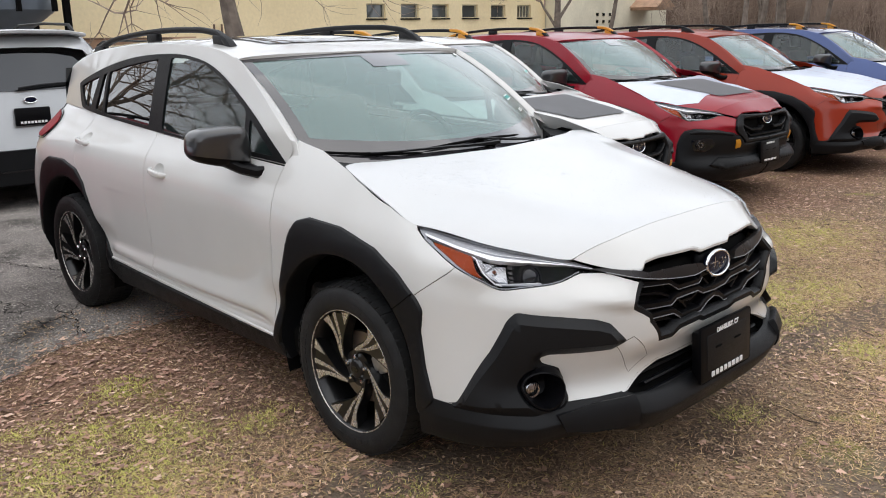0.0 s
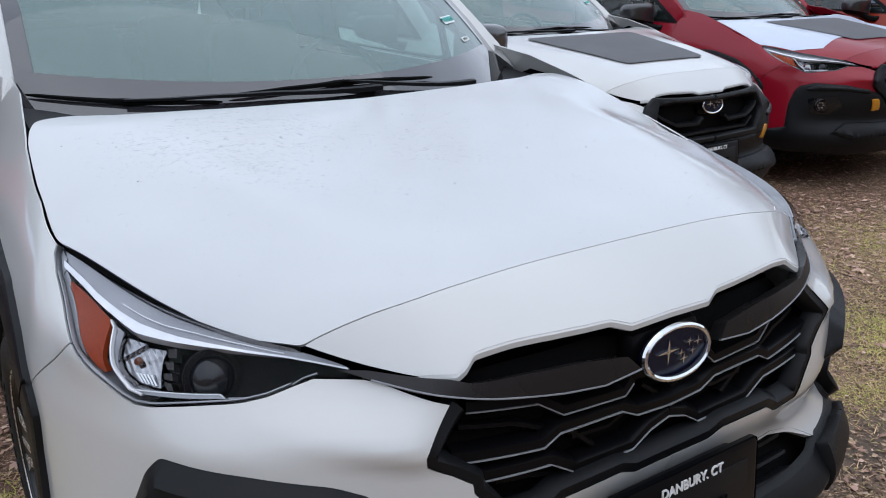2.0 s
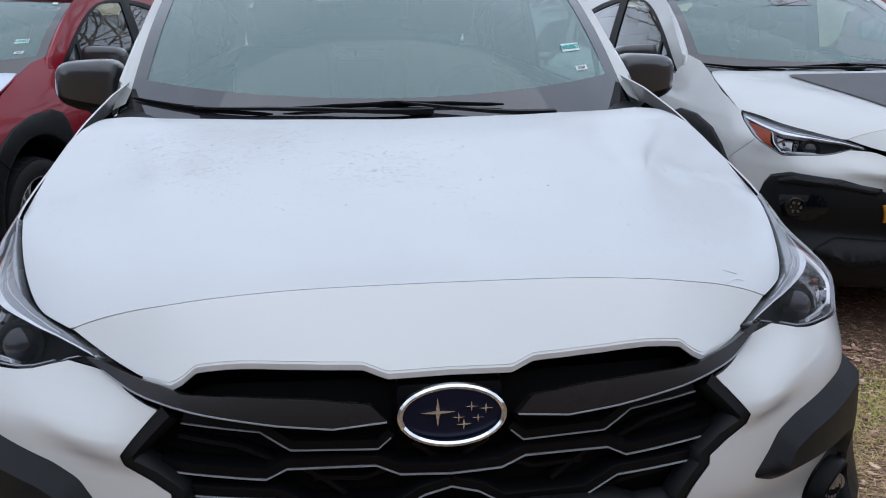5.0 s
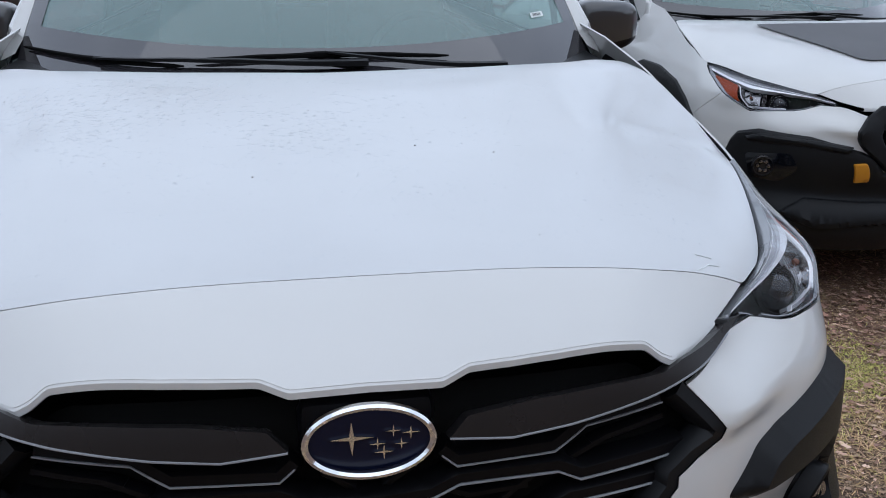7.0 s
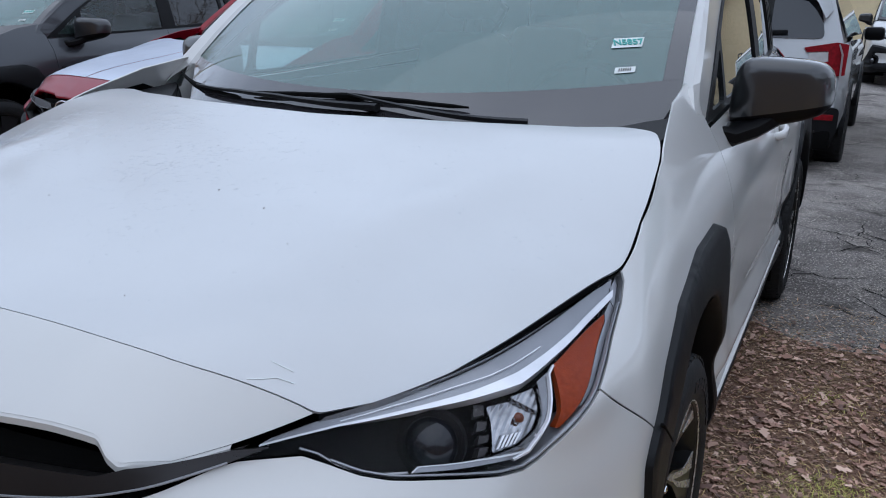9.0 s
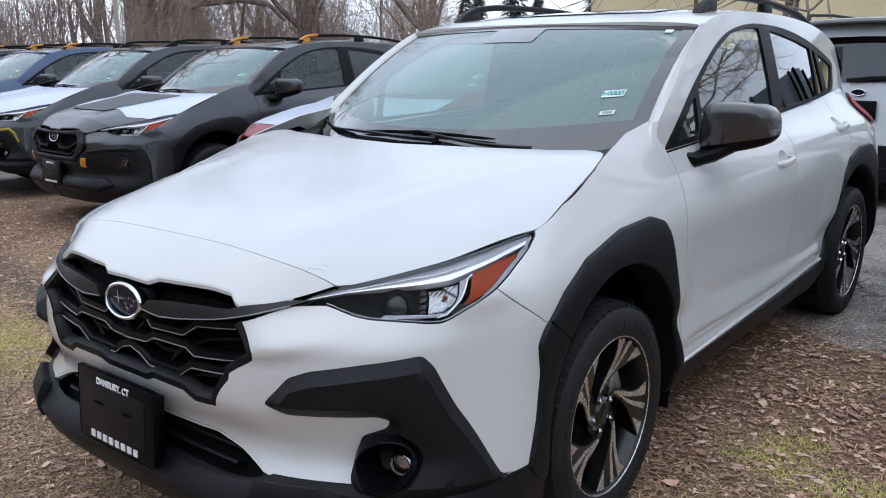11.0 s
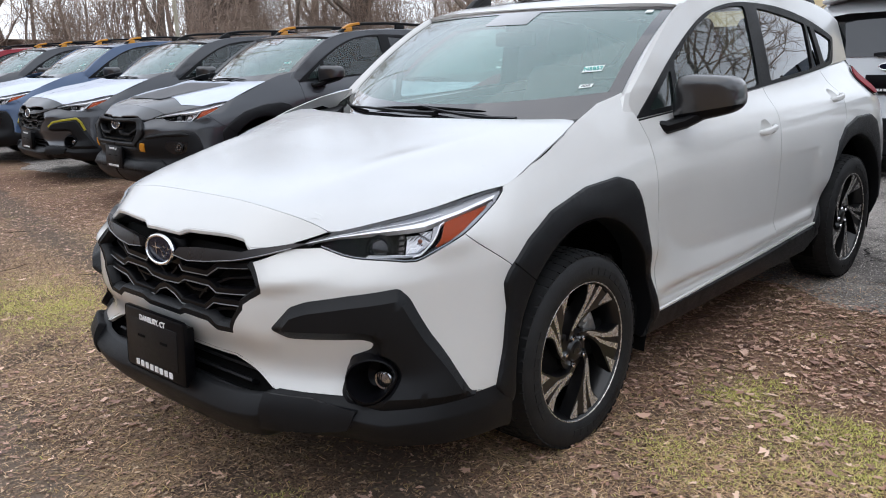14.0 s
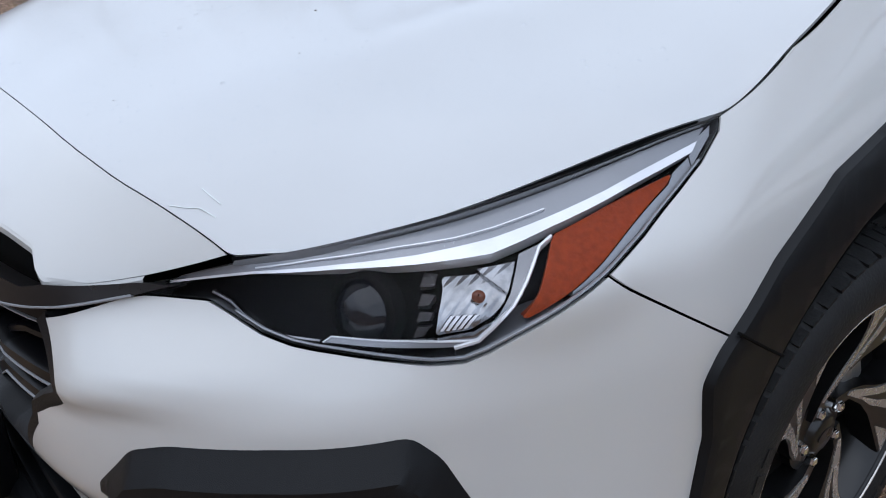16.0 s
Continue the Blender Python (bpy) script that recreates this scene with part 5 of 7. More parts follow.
        for s in (1, -1):
            fl = (lambda d: d) if s > 0 else flip
            fog = P(("fogbowl", s), "fog_lamp", lambda: fl(bowl()), GLOSSBLACK, "round fog lamp in a black bowl")
            pos, nor = skin(np.array(ring))
            c = pos.mean(0)
            at = Matrix.Translation(Vector(c) + Vector((.030, .030, -.006))) @ Vector((.25, -.97, 0)).to_track_quat("Z", "Y").to_matrix().to_4x4()
            link_mesh(("foglens", s), "fog_lens", lambda: fl(moved(lathe([(-.02, .030), (.010, .030), (.014, .027), (.012, .022), (.017, .012), (.019, .001)], 24, "z"), at)), REFLECTOR, fog, "silver fog lamp lens")
        def lip():
            """The lip as a faceted sweep round the nose: a ledge on top, then the face, tucked under below."""
            ref = by_front([(0, .405), (.379, .408), (.48, .418), (.53, .440), (.658, .436), (.72, .432), (.80, .408)]) + by_side([(-.60, .395), (-.47, .392), (-.43, .385)])
            top = densify_open(ref, .03)
            pos, nor = skin(top)
            nor = nor * [1, 1, 0]
            nor /= np.linalg.norm(nor, axis=1, keepdims=True)
            u = top[:, 0] / top[-1, 0]
            out = np.interp(u, [0, .45, .62, .8, 1], [.031, .042, .042, .017, .007])
            rows = []
            for k, z in ((-.5, .010), (-.05, .006), (.02, .003), (.97, -.040), (1.0, -.046), (.92, -.058), (.62, -.084), (-.2, -.125), (-1.2, -.140)):
                q = pos + nor * (out * k)[:, None]
                q[:, 2] = np.maximum(top[:, 1] + z, .245)
                rows.append(q)
            v, f, _ = grid_data(np.stack(rows, 1))
            return v, f, None
        two("lip", "front_lip", lip, CLAD, "black plastic front lip with a faceted ledge")
        seam_tab = by_front([(.50, .432), (.64, .430), (.755, .405), (.735, .36), (.495, .345)])
        pair("liptab", "skid_tab", lambda: patch(round_corners(seam_tab, .008), skin, step=.03, edge=.015, lift=.030, bevel=.005, depth=.02), CLAD)
        tow_cover = [(.564, .6136), (.4964, .6369), (.3929, .5449), (.4584, .4968)]
        P("towcover", "tow_cover_joint", lambda: flip(skin_strip(tow_cover + tow_cover[:1], .0022, .0004, .002)), GUNMETAL, "fine joint round the tow eye cover")
        intake = [(0, .515)] + by_front([(.34, .515), (.43, .488), (.52, .44), (.53, .40)]) + [(0, .39)]
        two("intake", "lower_intake", lambda: patch(intake, skin, step=.04, edge=.02, lift=-.05), UNDER)

        def iwall():
            pos, nor = skin(densify_open(intake[:5], .02))
            return grid_data(np.stack([pos + nor * .001, pos - nor * .06], 1))
        two("iwall", "intake_surround", iwall, CLAD)
        for k, z in enumerate((.485, .455, .425)):
            two(("islat", k), "intake_slat", lambda z=z: skin_strip(by_front([(0, z), (.30, z), (.41, z - .004)]), .012, -.012, .03), CLAD)
    else:
        big = [(0, .60)] + by_front([(.40, .602), (.455, .665), (.492, .683), (.662, .731), (.81, .743), (.855, .719), (.870, .681), (.888, .596), (.91, .44)]) + by_side([(-.45, .40), (-.43, .27)]) + by_front([(.60, .25)]) + [(0, .25)]
        two("rbig", "bumper_cladding", lambda: patch(big, skin, step=.035, edge=.02, lift=.018, bevel=.03, depth=.02), CLAD, "black plastic rugged bumper")
        tow = by_front([(.525, .638), (.475, .643), (.450, .570), (.507, .560)])
        pair("tow", "tow_hook_cover", lambda: patch(round_corners(tow, .010), skin, step=.02, edge=.01, lift=.026, bevel=.006, depth=.02), YELLOW, "orange-yellow tow hook cover")
        recess = by_front([(.835, .640), (.72, .660), (.690, .600), (.74, .540), (.82, .545)])
        pair("rrecess", "lamp_recess", lambda: patch(round_corners(recess, .02), skin, step=.03, edge=.015, lift=.0195), LENSDARK)
        at = Matrix.Translation((.800, -.800, .598)) @ Vector((.45, -.89, 0)).to_track_quat("Z", "Y").to_matrix().to_4x4()
        for sd, lamp in zip((1, -1), pair("rfog", "fog_lamp", lambda: moved(lathe([(0, .044), (.022, .044), (.026, .040), (.018, .036), (.014, .001)], 20, "z"), at), GUNMETAL, "round cluster fog lamp")):
            for q in range(6):
                on = at @ Matrix.Translation((.021 * math.cos(q * 1.047), .021 * math.sin(q * 1.047), 0))
                link_mesh(("rled", q, sd), "fog_lens", lambda on=on, sd=sd: (flip if sd < 0 else (lambda d: d))(moved(lathe([(.0, .011), (.018, .011), (.023, .007), (.024, .001)], 10, "z"), on)), LAMPCHROME, lamp)
        ledge = by_front([(.52, .700), (.662, .722), (.80, .732), (.842, .705), (.83, .685), (.70, .690), (.54, .668)])
        pair("rledge", "bumper_ledge", lambda: patch(round_corners(ledge, .008), skin, step=.03, edge=.015, lift=.030, bevel=.014, depth=.02), CLAD)
        skid = [(0, .474)] + by_front([(.448, .472), (.657, .476), (.764, .405), (.72, .388), (.637, .367), (.447, .385)]) + [(0, .385)]
        two("rskid", "skid_plate", lambda: patch(skid, skin, step=.04, edge=.02, lift=.040, bevel=.02, depth=.03), CLAD, "black angular skid plate")
        frame = [(0, .842)] + by_front([(.30, .850), (.416, .856), (.470, .815), (.522, .760), (.490, .690), (.40, .604)]) + [(0, .600)]
        frame += [(0, .636)] + by_front([(.362, .642), (.405, .70), (.425, .745), (.395, .812), (.30, .820)]) + [(0, .814)]
        two("rframe", "grille_frame", lambda: patch(frame, skin, step=.03, edge=.014, lift=.024, bevel=.010, depth=.06), CLAD, "angular black grille frame")
        sideclad = by_side([(.560, .33), (.60, .40), (.715, .445), (1.054, .50), (1.801, .554), (2.06, .562), (2.14, .47), (2.20, .33), (2.15, .26), (.54, .26)])
        pair("sideclad", "door_cladding", lambda: patch(round_corners(sideclad, .01), skin, step=.05, edge=.03, lift=.020, bevel=.012, depth=.03), CLAD, "black plastic door cladding")
        for k in range(10):
            y0 = 1.43 + .043 * k
            pair(("sidemark", k), "lettering_bar", lambda y0=y0: patch(by_side([(y0, .458), (y0 + .028, .458), (y0 + .030, .496), (y0 + .002, .496)]), skin, step=.03, lift=.0225), YELLOW)
        hexo = by_side([(.567 + .030 * math.cos(a), .856 + .036 * math.sin(a)) for a in np.arange(6) * math.pi / 3])
        pair("hex", "fender_badge", lambda: patch(hexo, skin, step=.02, lift=.006, bevel=.004, depth=.006), CLAD, "black hexagonal fender badge")
    # plate with its lettering
    plate = P("plate", "dealer_plate", lambda: moved(join(box((-.187, -.105, -.012), (.187, .105, .006), .014), box((-.16, -.10, -.05), (.16, .08, -.012), .008)), PLATE_M), GLOSSBLACK, "black dealer plate with white lettering")
    link_mesh("platefield", "plate_field", lambda: moved(box((-.150, -.062, .005), (.150, .070, .0085), .002), PLATE_M), CLAD, plate)
    link_mesh("platetown", "lettering", lambda: text_data("DANBURY, CT", .026, PLATE_M @ Matrix.Translation((0, .076, .0072)) @ Matrix.Diagonal((.95, 1, 1, 1))), WHITEPRINT, plate, "white capital letters")
    link_mesh("platename", "lettering", lambda: moved(join(*[box((-.116 + i * .030, -.090, .004), (-.116 + i * .030 + .019, -.071, .0085)) for i in range(8)]), PLATE_M), WHITEPRINT, plate, "white lettering")
    for sx in (-.07, .07):
        link_mesh(("plateslot", sx), "mounting_slot", lambda sx=sx: moved(box((sx - .022, .012, .0075), (sx + .022, .020, .0095), .003), PLATE_M), UNDER, plate)
    tail = by_side([(3.06, 1.05), (3.09, 1.11), (3.16, 1.14), (3.25, 1.14), (3.28, 1.06), (3.26, .99), (3.16, .99), (3.09, 1.01)])
    pair("tailback", "lamp_surround", lambda: patch(chaikin(inset(tail, -.012)), skin, step=.03, edge=.012, lift=.008, depth=.02), LENSDARK)
    pair("taillamp", "tail_lamp", lambda: patch(chaikin(tail), skin, step=.03, edge=.012, lift=.012, depth=.02), REDLENS, "red wrapped tail lamp")
    # sills, arches, wheels
    edge_line = by_side([(.56, .345), (1.2, .362), (1.7, .377), (2.18, .395)])
    pair("dooredge", "door_lower_edge", lambda: skin_strip(edge_line, .014, .007, .012), paintwork)
    sill = by_side([(.52, .347), (1.06, .352), (1.58, .362), (2.20, .390), (2.24, .33), (2.12, .248), (.48, .248)])
    pair("sill", "sill_cladding", lambda: patch(sill, skin, step=.05, edge=.03, lift=.012, bevel=.02, depth=.03), CLAD, "black plastic sill cladding")
    for fr, c in ((True, FRONT_ARCH), (False, REAR_ARCH)):
        pair(("arch", fr), "wheel_arch_cladding", lambda fr=fr: patch(round_corners(arch_outline(fr), .012), skin, step=.035, edge=.016, lift=.014, bevel=.018, depth=.03), CLAD, "black plastic wheel arch cladding")
        pair(("archlip", fr), "arch_flange", lambda c=c: arch_lip(c), CLAD)
        pair(("well", fr), "wheel_well", lambda c=c: wheel_well(c), UNDER)
    pair("archseam", "cladding_joint", lambda: skin_strip([(1.262, .752), (1.388, .674)], .004, .0155, .006), UNDER)
    P("floorpan", "underbody", lambda: box((-.84, -.75, .26), (.84, 3.2, .40), .03), UNDER)
    P("bay", "engine_bay", lambda: box((-.52, -.86, .40), (.52, .2, .80), .05), UNDER)
    for y in (AXLE_FRONT, AXLE_REAR):
        for s in (1, -1):
            wheel(root, (s * HUB_X, y, WHEEL_R - .010), s, rims)
    # mirrors, handles, rails
    for s in (1, -1):
        fl = (lambda d: d) if s > 0 else flip
        mir = P(("mirbase", s), "door_mirror", lambda: fl(join(mirror_cut(False), tube([(.785, .665, 1.055), (.835, .685, 1.042), (.875, .735, 1.058), (.925, .785, 1.090)], .10, .050, n=10, power=3))), GLOSSBLACK, "dark grey door mirror")
        link_mesh(("mircap", s), "mirror_cap", lambda: fl(mirror_cut(True)), MIRRORCAP, mir, "dark metallic mirror cap")
    for k, (y, z) in enumerate(HANDLES.values()):
        x = float(skin(np.array(by_side([(y, z)])))[0][0][0])

        def handle(y=y, z=z, x=x):
            t = np.linspace(-1, 1, 14)
            pts = np.stack([x + .030 * (1 - np.abs(t) ** 4) - .004, y + .078 * t, z + .008 * t], 1)
            return tube(pts, .030, .022, up=(1, 0, 0), n=10, power=2.6, taper=np.interp(np.abs(t), [0, .8, 1], [1, .95, .7]))

        for s, door in zip((1, -1), doors[k]):
            link_mesh(("handle", k, s), "door_handle", (lambda: handle()) if s > 0 else (lambda: flip(handle())), paintwork, door)
            link_mesh(("cup", k, s), "handle_recess", (lambda y=y, z=z: cup_data(y, z)) if s > 0 else (lambda y=y, z=z: flip(cup_data(y, z))), paintwork, door)
    for s in (1, -1):
        fl = (lambda d: d) if s > 0 else flip

        def rail():
            y = np.linspace(1.20, 2.90, 40)
            lift = np.interp(y, [1.20, 1.24, 1.33, 1.5, 2.0, 2.6, 2.82, 2.90], [.0, .030, .062, .072, .070, .062, .045, .012])
            return tube(np.stack([np.interp(y, [1.2, 2.9], [.605, .555]), y, pchip(ROOF_Y, ROOF_EDGE, y) - .004 + lift], 1), .036, .030, n=10, power=3, taper=np.interp(y, [1.2, 1.3, 2.8, 2.9], [1.5, 1, 1, 1.4]))

        def foot(y0, y1):
            x = np.interp(.5 * (y0 + y1), [1.2, 2.9], [.605, .555])
            z = float(pchip(ROOF_Y, ROOF_EDGE, [.5 * (y0 + y1)])[0])
            v, f, n = box((x - .018, y0, z - .01), (x + .02, y1, z + .058), .012)
            lean = .09 if y1 < 1.5 else -.07 if y0 > 2.5 else 0
            v[:, 1] += lean * (v[:, 2] - z) / .058 * np.clip((y1 - v[:, 1] if lean > 0 else v[:, 1] - y0) / (y1 - y0), 0, 1)
            return v, f, n
        def cap(y0, y1):
            y = np.linspace(y0, y1, 10)
            lift = np.interp(y, [1.20, 1.24, 1.33, 1.5, 2.0, 2.6, 2.82, 2.90], [.0, .030, .062, .072, .070, .062, .045, .012])
            return tube(np.stack([np.interp(y, [1.2, 2.9], [.605, .555]), y, pchip(ROOF_Y, ROOF_EDGE, y) + .002 + lift], 1), .042, .034, n=10, power=3)
        rl = P(("rail", s), "roof_rail", lambda: fl(rail()), CLAD, "black roof rail")
        if rail_mark:
            for k, (a, b) in enumerate(((1.24, 1.46), (2.66, 2.86))):
                link_mesh(("railcap", s, k), "rail_cap", lambda a=a, b=b: fl(cap(a, b)), rail_mark, rl, "yellow roof rail cap")
        for k, (a, b) in enumerate(((1.19, 1.36), (1.98, 2.10), (2.72, 2.90))):
            link_mesh(("railfoot", s, k), "rail_foot", lambda a=a, b=b: fl(foot(a, b)), (rail_mark if rail_mark and k != 1 else CLAD), rl, "yellow roof rail foot" if rail_mark and k != 1 else "")
    # interior
    dash = lambda: box((-.70, .30, .82), (.70, .78, 1.085), .06, 3)
    P("dash", "dashboard", dash, CABIN, "dark grey dashboard")
    sw = P("steer", "steering_wheel", lambda: moved(lathe([(.014 * math.sin(a), .185 + .014 * math.cos(a)) for a in np.linspace(0, 2 * np.pi, 9)], 32, "y"), Matrix.Translation((.37, .88, 1.02)) @ Matrix.Rotation(radians(-24), 4, "X")), CABIN, "dark steering wheel")
    link_mesh("steerhub", "steering_hub", lambda: moved(box((-.17, -.02, -.035), (.17, .03, .035), .02), Matrix.Translation((.37, .88, 1.02)) @ Matrix.Rotation(radians(-24), 4, "X")), CABIN, sw)
    for k, (x, y) in enumerate(((.37, 1.25), (-.37, 1.25), (.33, 2.15), (-.33, 2.15))):
        c, b, h = None, None, None
        at = Matrix.Translation((x, y, .55))
        st = P(("seat", k), "seat", lambda at=at: moved(seat_data()[0], at), CLOTH, "grey cloth seat")
        link_mesh(("seatback", k), "backrest", lambda at=at: moved(seat_data()[1], at), CLOTH, st)
        link_mesh(("headrest", k), "headrest", lambda at=at: moved(seat_data()[2], at), CLOTH, st)
    P("cabinfloor", "cabin_floor", lambda: join(box((-.74, .3, .40), (.74, 3.1, .56), .02), box((-.68, 2.75, .5), (.68, 3.12, 1.12), .02)), CABIN)
    pair("doorcard", "door_trim", lambda: box((.70, .45, .5), (.745, 2.7, 1.085), .01), CABIN)
    P("liner", "headliner", lambda: grid_data(np.array([[(x, y, float(pchip(ROOF_MID_Y, ROOF_MID, [y])[0]) - .035 - .05 * (abs(x) / .62) ** 3) for x in np.linspace(-.62, .62, 13)] for y in np.linspace(1.0, 3.0, 12)])), HEADLINER)
    P("rearview", "rear_view_mirror", lambda: box((-.11, .80, 1.36), (.11, .835, 1.425), .015), CABIN)
    screen_labels(root)
    return root


def tube_ring(rx, rz, r):
    t = np.linspace(0, 2 * np.pi, 49)
    a = np.linspace(0, 2 * np.pi, 9)
    P_ = np.stack([np.stack([(rx + r * np.cos(b)) * np.cos(t), -1.2 * r * np.sin(b) + 0 * t, (rz + r * np.cos(b)) * np.sin(t)], 1) for b in a], 1)
    v, f, _ = grid_data(P_)
    return v, f, None


def screen_labels(root):
    """Two paper labels inside the screen's upper driver's corner and a narrow strip."""
    lb = link_mesh("label_stock", "window_label", lambda: screen_patch(.775, .865, .268, .322, lift=.003, n=4, m=3), PAPER, root, "white paper window label")
    def on_glass(sc, t, lift):
        o = screen_point(np.array(sc), np.array(t))
        ex = screen_point(np.array(sc + .01), np.array(t)) - screen_point(np.array(sc - .01), np.array(t))
        ey = screen_point(np.array(sc), np.array(t + .01)) - screen_point(np.array(sc), np.array(t - .01))
        ex, ey = Vector(ex).normalized(), Vector(ey).normalized()
        ez = ex.cross(ey).normalized()
        return Matrix.Translation(Vector(o) + ez * lift) @ Matrix((ex, ez.cross(ex), ez)).transposed().to_4x4()
    link_mesh("stocknumber", "label_print", lambda: text_data("N5857", .027, on_glass(.82, .295, .0042)), TEALINK, lb, "teal hand lettering")
    link_mesh("label_top", "window_label", lambda: screen_patch(.865, .905, .895, .935, lift=.0045, n=4, m=3), PAPER, root, "small white inspection label")
    lc = link_mesh("label_bar", "window_label", lambda: screen_patch(.805, .862, .132, .162, lift=.003, n=4, m=3), PAPER, root, "white barcode label")
    for k in range(6):
        a = .816 + .0062 * k
        link_mesh(("barprint", k), "label_print", lambda a=a: screen_patch(a, a + .0034, .139, .155, lift=.0042, n=2, m=2), INK, lc)
    return lb
# ---- ground ----
def pave_edge(x):
    """Where the asphalt begins, as a ragged line across the row of cars."""
    x = np.asarray(x, float)
    return 1.98 + .16 * np.sin(1.7 * x + .6) + .09 * np.sin(4.3 * x) + .05 * np.sin(9.1 * x + 1) + .10 * smooth(1.2, 3, np.abs(x))


def ground_z(x, y):
    x, y = np.asarray(x, float), np.asarray(y, float)
    z = -.045 * smooth(1.15, 1.75, np.abs(x)) * smooth(.2, 1.4, y)
    near = np.exp(-((np.hypot(x, y)) / 14) ** 2)
    bumps = .010 * np.sin(2.1 * x + .7 * y) * np.cos(1.6 * y - .4 * x) + .006 * np.sin(5.3 * x + 1) * np.sin(4.7 * y)
    wheels = sum(np.exp(-(((x - a) / .3) ** 2 + ((y - b) / .3) ** 2)) for a in (-.8, .8) for b in (0, 2.67))
    return z + bumps * near * (1 - np.clip(wheels, 0, 1)) * (1 - smooth(-.2, .3, y - pave_edge(x)))


def mixed(name, stops, bump=.5, bands=()):
    """A ground material: several colours laid over one another by noise of several scales; stops: colour, scale, from, to."""
    m = bpy.data.materials.new(name)
    m.use_nodes = True
    nt = m.node_tree
    b = nt.nodes["Principled BSDF"]
    b.inputs["Roughness"].default_value, b.inputs["Specular IOR Level"].default_value = .95, .2
    tc = nt.nodes.new("ShaderNodeTexCoord")
    col = None
    for k, (c, scale, lo, hi) in enumerate(stops):
        if col is None:
            rgb = nt.nodes.new("ShaderNodeRGB")
            rgb.outputs[0].default_value = (*c, 1)
            col = rgb.outputs[0]
            continue
        no = nt.nodes.new("ShaderNodeTexNoise")
        no.inputs["Scale"].default_value, no.inputs["Detail"].default_value, no.inputs["Roughness"].default_value = scale, 7, .62
        mp = nt.nodes.new("ShaderNodeMapping")
        mp.inputs["Location"].default_value = (3.1 * k, 1.7 * k, 0)
        nt.links.new(tc.outputs["Object"], mp.inputs[0]), nt.links.new(mp.outputs[0], no.inputs["Vector"])
        mr = nt.nodes.new("ShaderNodeMapRange")
        mr.inputs[1].default_value, mr.inputs[2].default_value = lo, hi
        mx = nt.nodes.new("ShaderNodeMix")
        mx.data_type = "RGBA"
        nt.links.new(no.outputs["Fac"], mr.inputs[0]), nt.links.new(mr.outputs[0], mx.inputs[0])
        nt.links.new(col, mx.inputs[6])
        mx.inputs[7].default_value = (*c, 1)
        col = mx.outputs[2]
    for k, (c, y0, slope, half, amount) in enumerate(bands):
        # a ragged strip along y = y0 + slope * x
        xyz, ln, nz, ad, ab, mr, mx = (nt.nodes.new("ShaderNode" + q) for q in ("SeparateXYZ", "Math", "TexNoise", "Math", "Math", "MapRange", "Mix"))
        nz.inputs["Scale"].default_value, nz.inputs["Detail"].default_value, nz.inputs["Roughness"].default_value = 1.3 + .5 * k, 9, .68
        ln.operation, ad.operation, ab.operation = "MULTIPLY_ADD", "MULTIPLY_ADD", "ABSOLUTE"
        ln.inputs[1].default_value = -slope
        nt.links.new(tc.outputs["Object"], xyz.inputs[0]), nt.links.new(tc.outputs["Object"], nz.inputs["Vector"])
        nt.links.new(xyz.outputs[0], ln.inputs[0]), nt.links.new(xyz.outputs[1], ln.inputs[2])
        ad.inputs[1].default_value = half * 4.5
        nt.links.new(nz.outputs["Fac"], ad.inputs[0]), nt.links.new(ln.outputs[0], ad.inputs[2])
        off = nt.nodes.new("ShaderNodeMath")
        off.inputs[1].default_value = -y0 - half * 2.25
        nt.links.new(ad.outputs[0], off.inputs[0]), nt.links.new(off.outputs[0], ab.inputs[0]), nt.links.new(ab.outputs[0], mr.inputs[0])
        mr.inputs[1].default_value, mr.inputs[2].default_value, mr.inputs[3].default_value, mr.inputs[4].default_value = half * 1.3, half * .5, 0, amount
        mx.data_type = "RGBA"
        nt.links.new(mr.outputs[0], mx.inputs[0]), nt.links.new(col, mx.inputs[6])
        mx.inputs[7].default_value = (*c, 1)
        col = mx.outputs[2]
    nt.links.new(col, b.inputs["Base Color"])
    no = nt.nodes.new("ShaderNodeTexNoise")
    no.inputs["Scale"].default_value, no.inputs["Detail"].default_value = 55, 8
    nt.links.new(tc.outputs["Object"], no.inputs["Vector"])
    bp = nt.nodes.new("ShaderNodeBump")
    bp.inputs["Strength"].default_value, bp.inputs["Distance"].default_value = bump, .02
    nt.links.new(no.outputs["Fac"], bp.inputs["Height"]), nt.links.new(bp.outputs[0], b.inputs["Normal"])
    return m


RUTS = [(-.45, -.19, .17), (-1.55, -.19, .20)]
GROUND = mixed("leafy_winter_grass", [((0.244, 0.156, 0.105), 1, 0, 1), ((0.345, 0.245, 0.150), 1.1, .50, .62), ((0.112, 0.075, 0.054), 2.6, .50, .62), ((0.300, 0.285, 0.075), 1.7, .61, .68), ((0.475, 0.330, 0.211), 90, .54, .62), ((0.050, 0.036, 0.027), 130, .50, .60), ((0.634, 0.488, 0.333), 210, .60, .66)], 1.0,
               [((0.224, 0.116, 0.082), 1.35, 0, .75, .45), ((0.139, 0.106, 0.082), -.45, -.19, .17, .85), ((0.172, 0.135, 0.106), -1.55, -.19, .20, .75)])
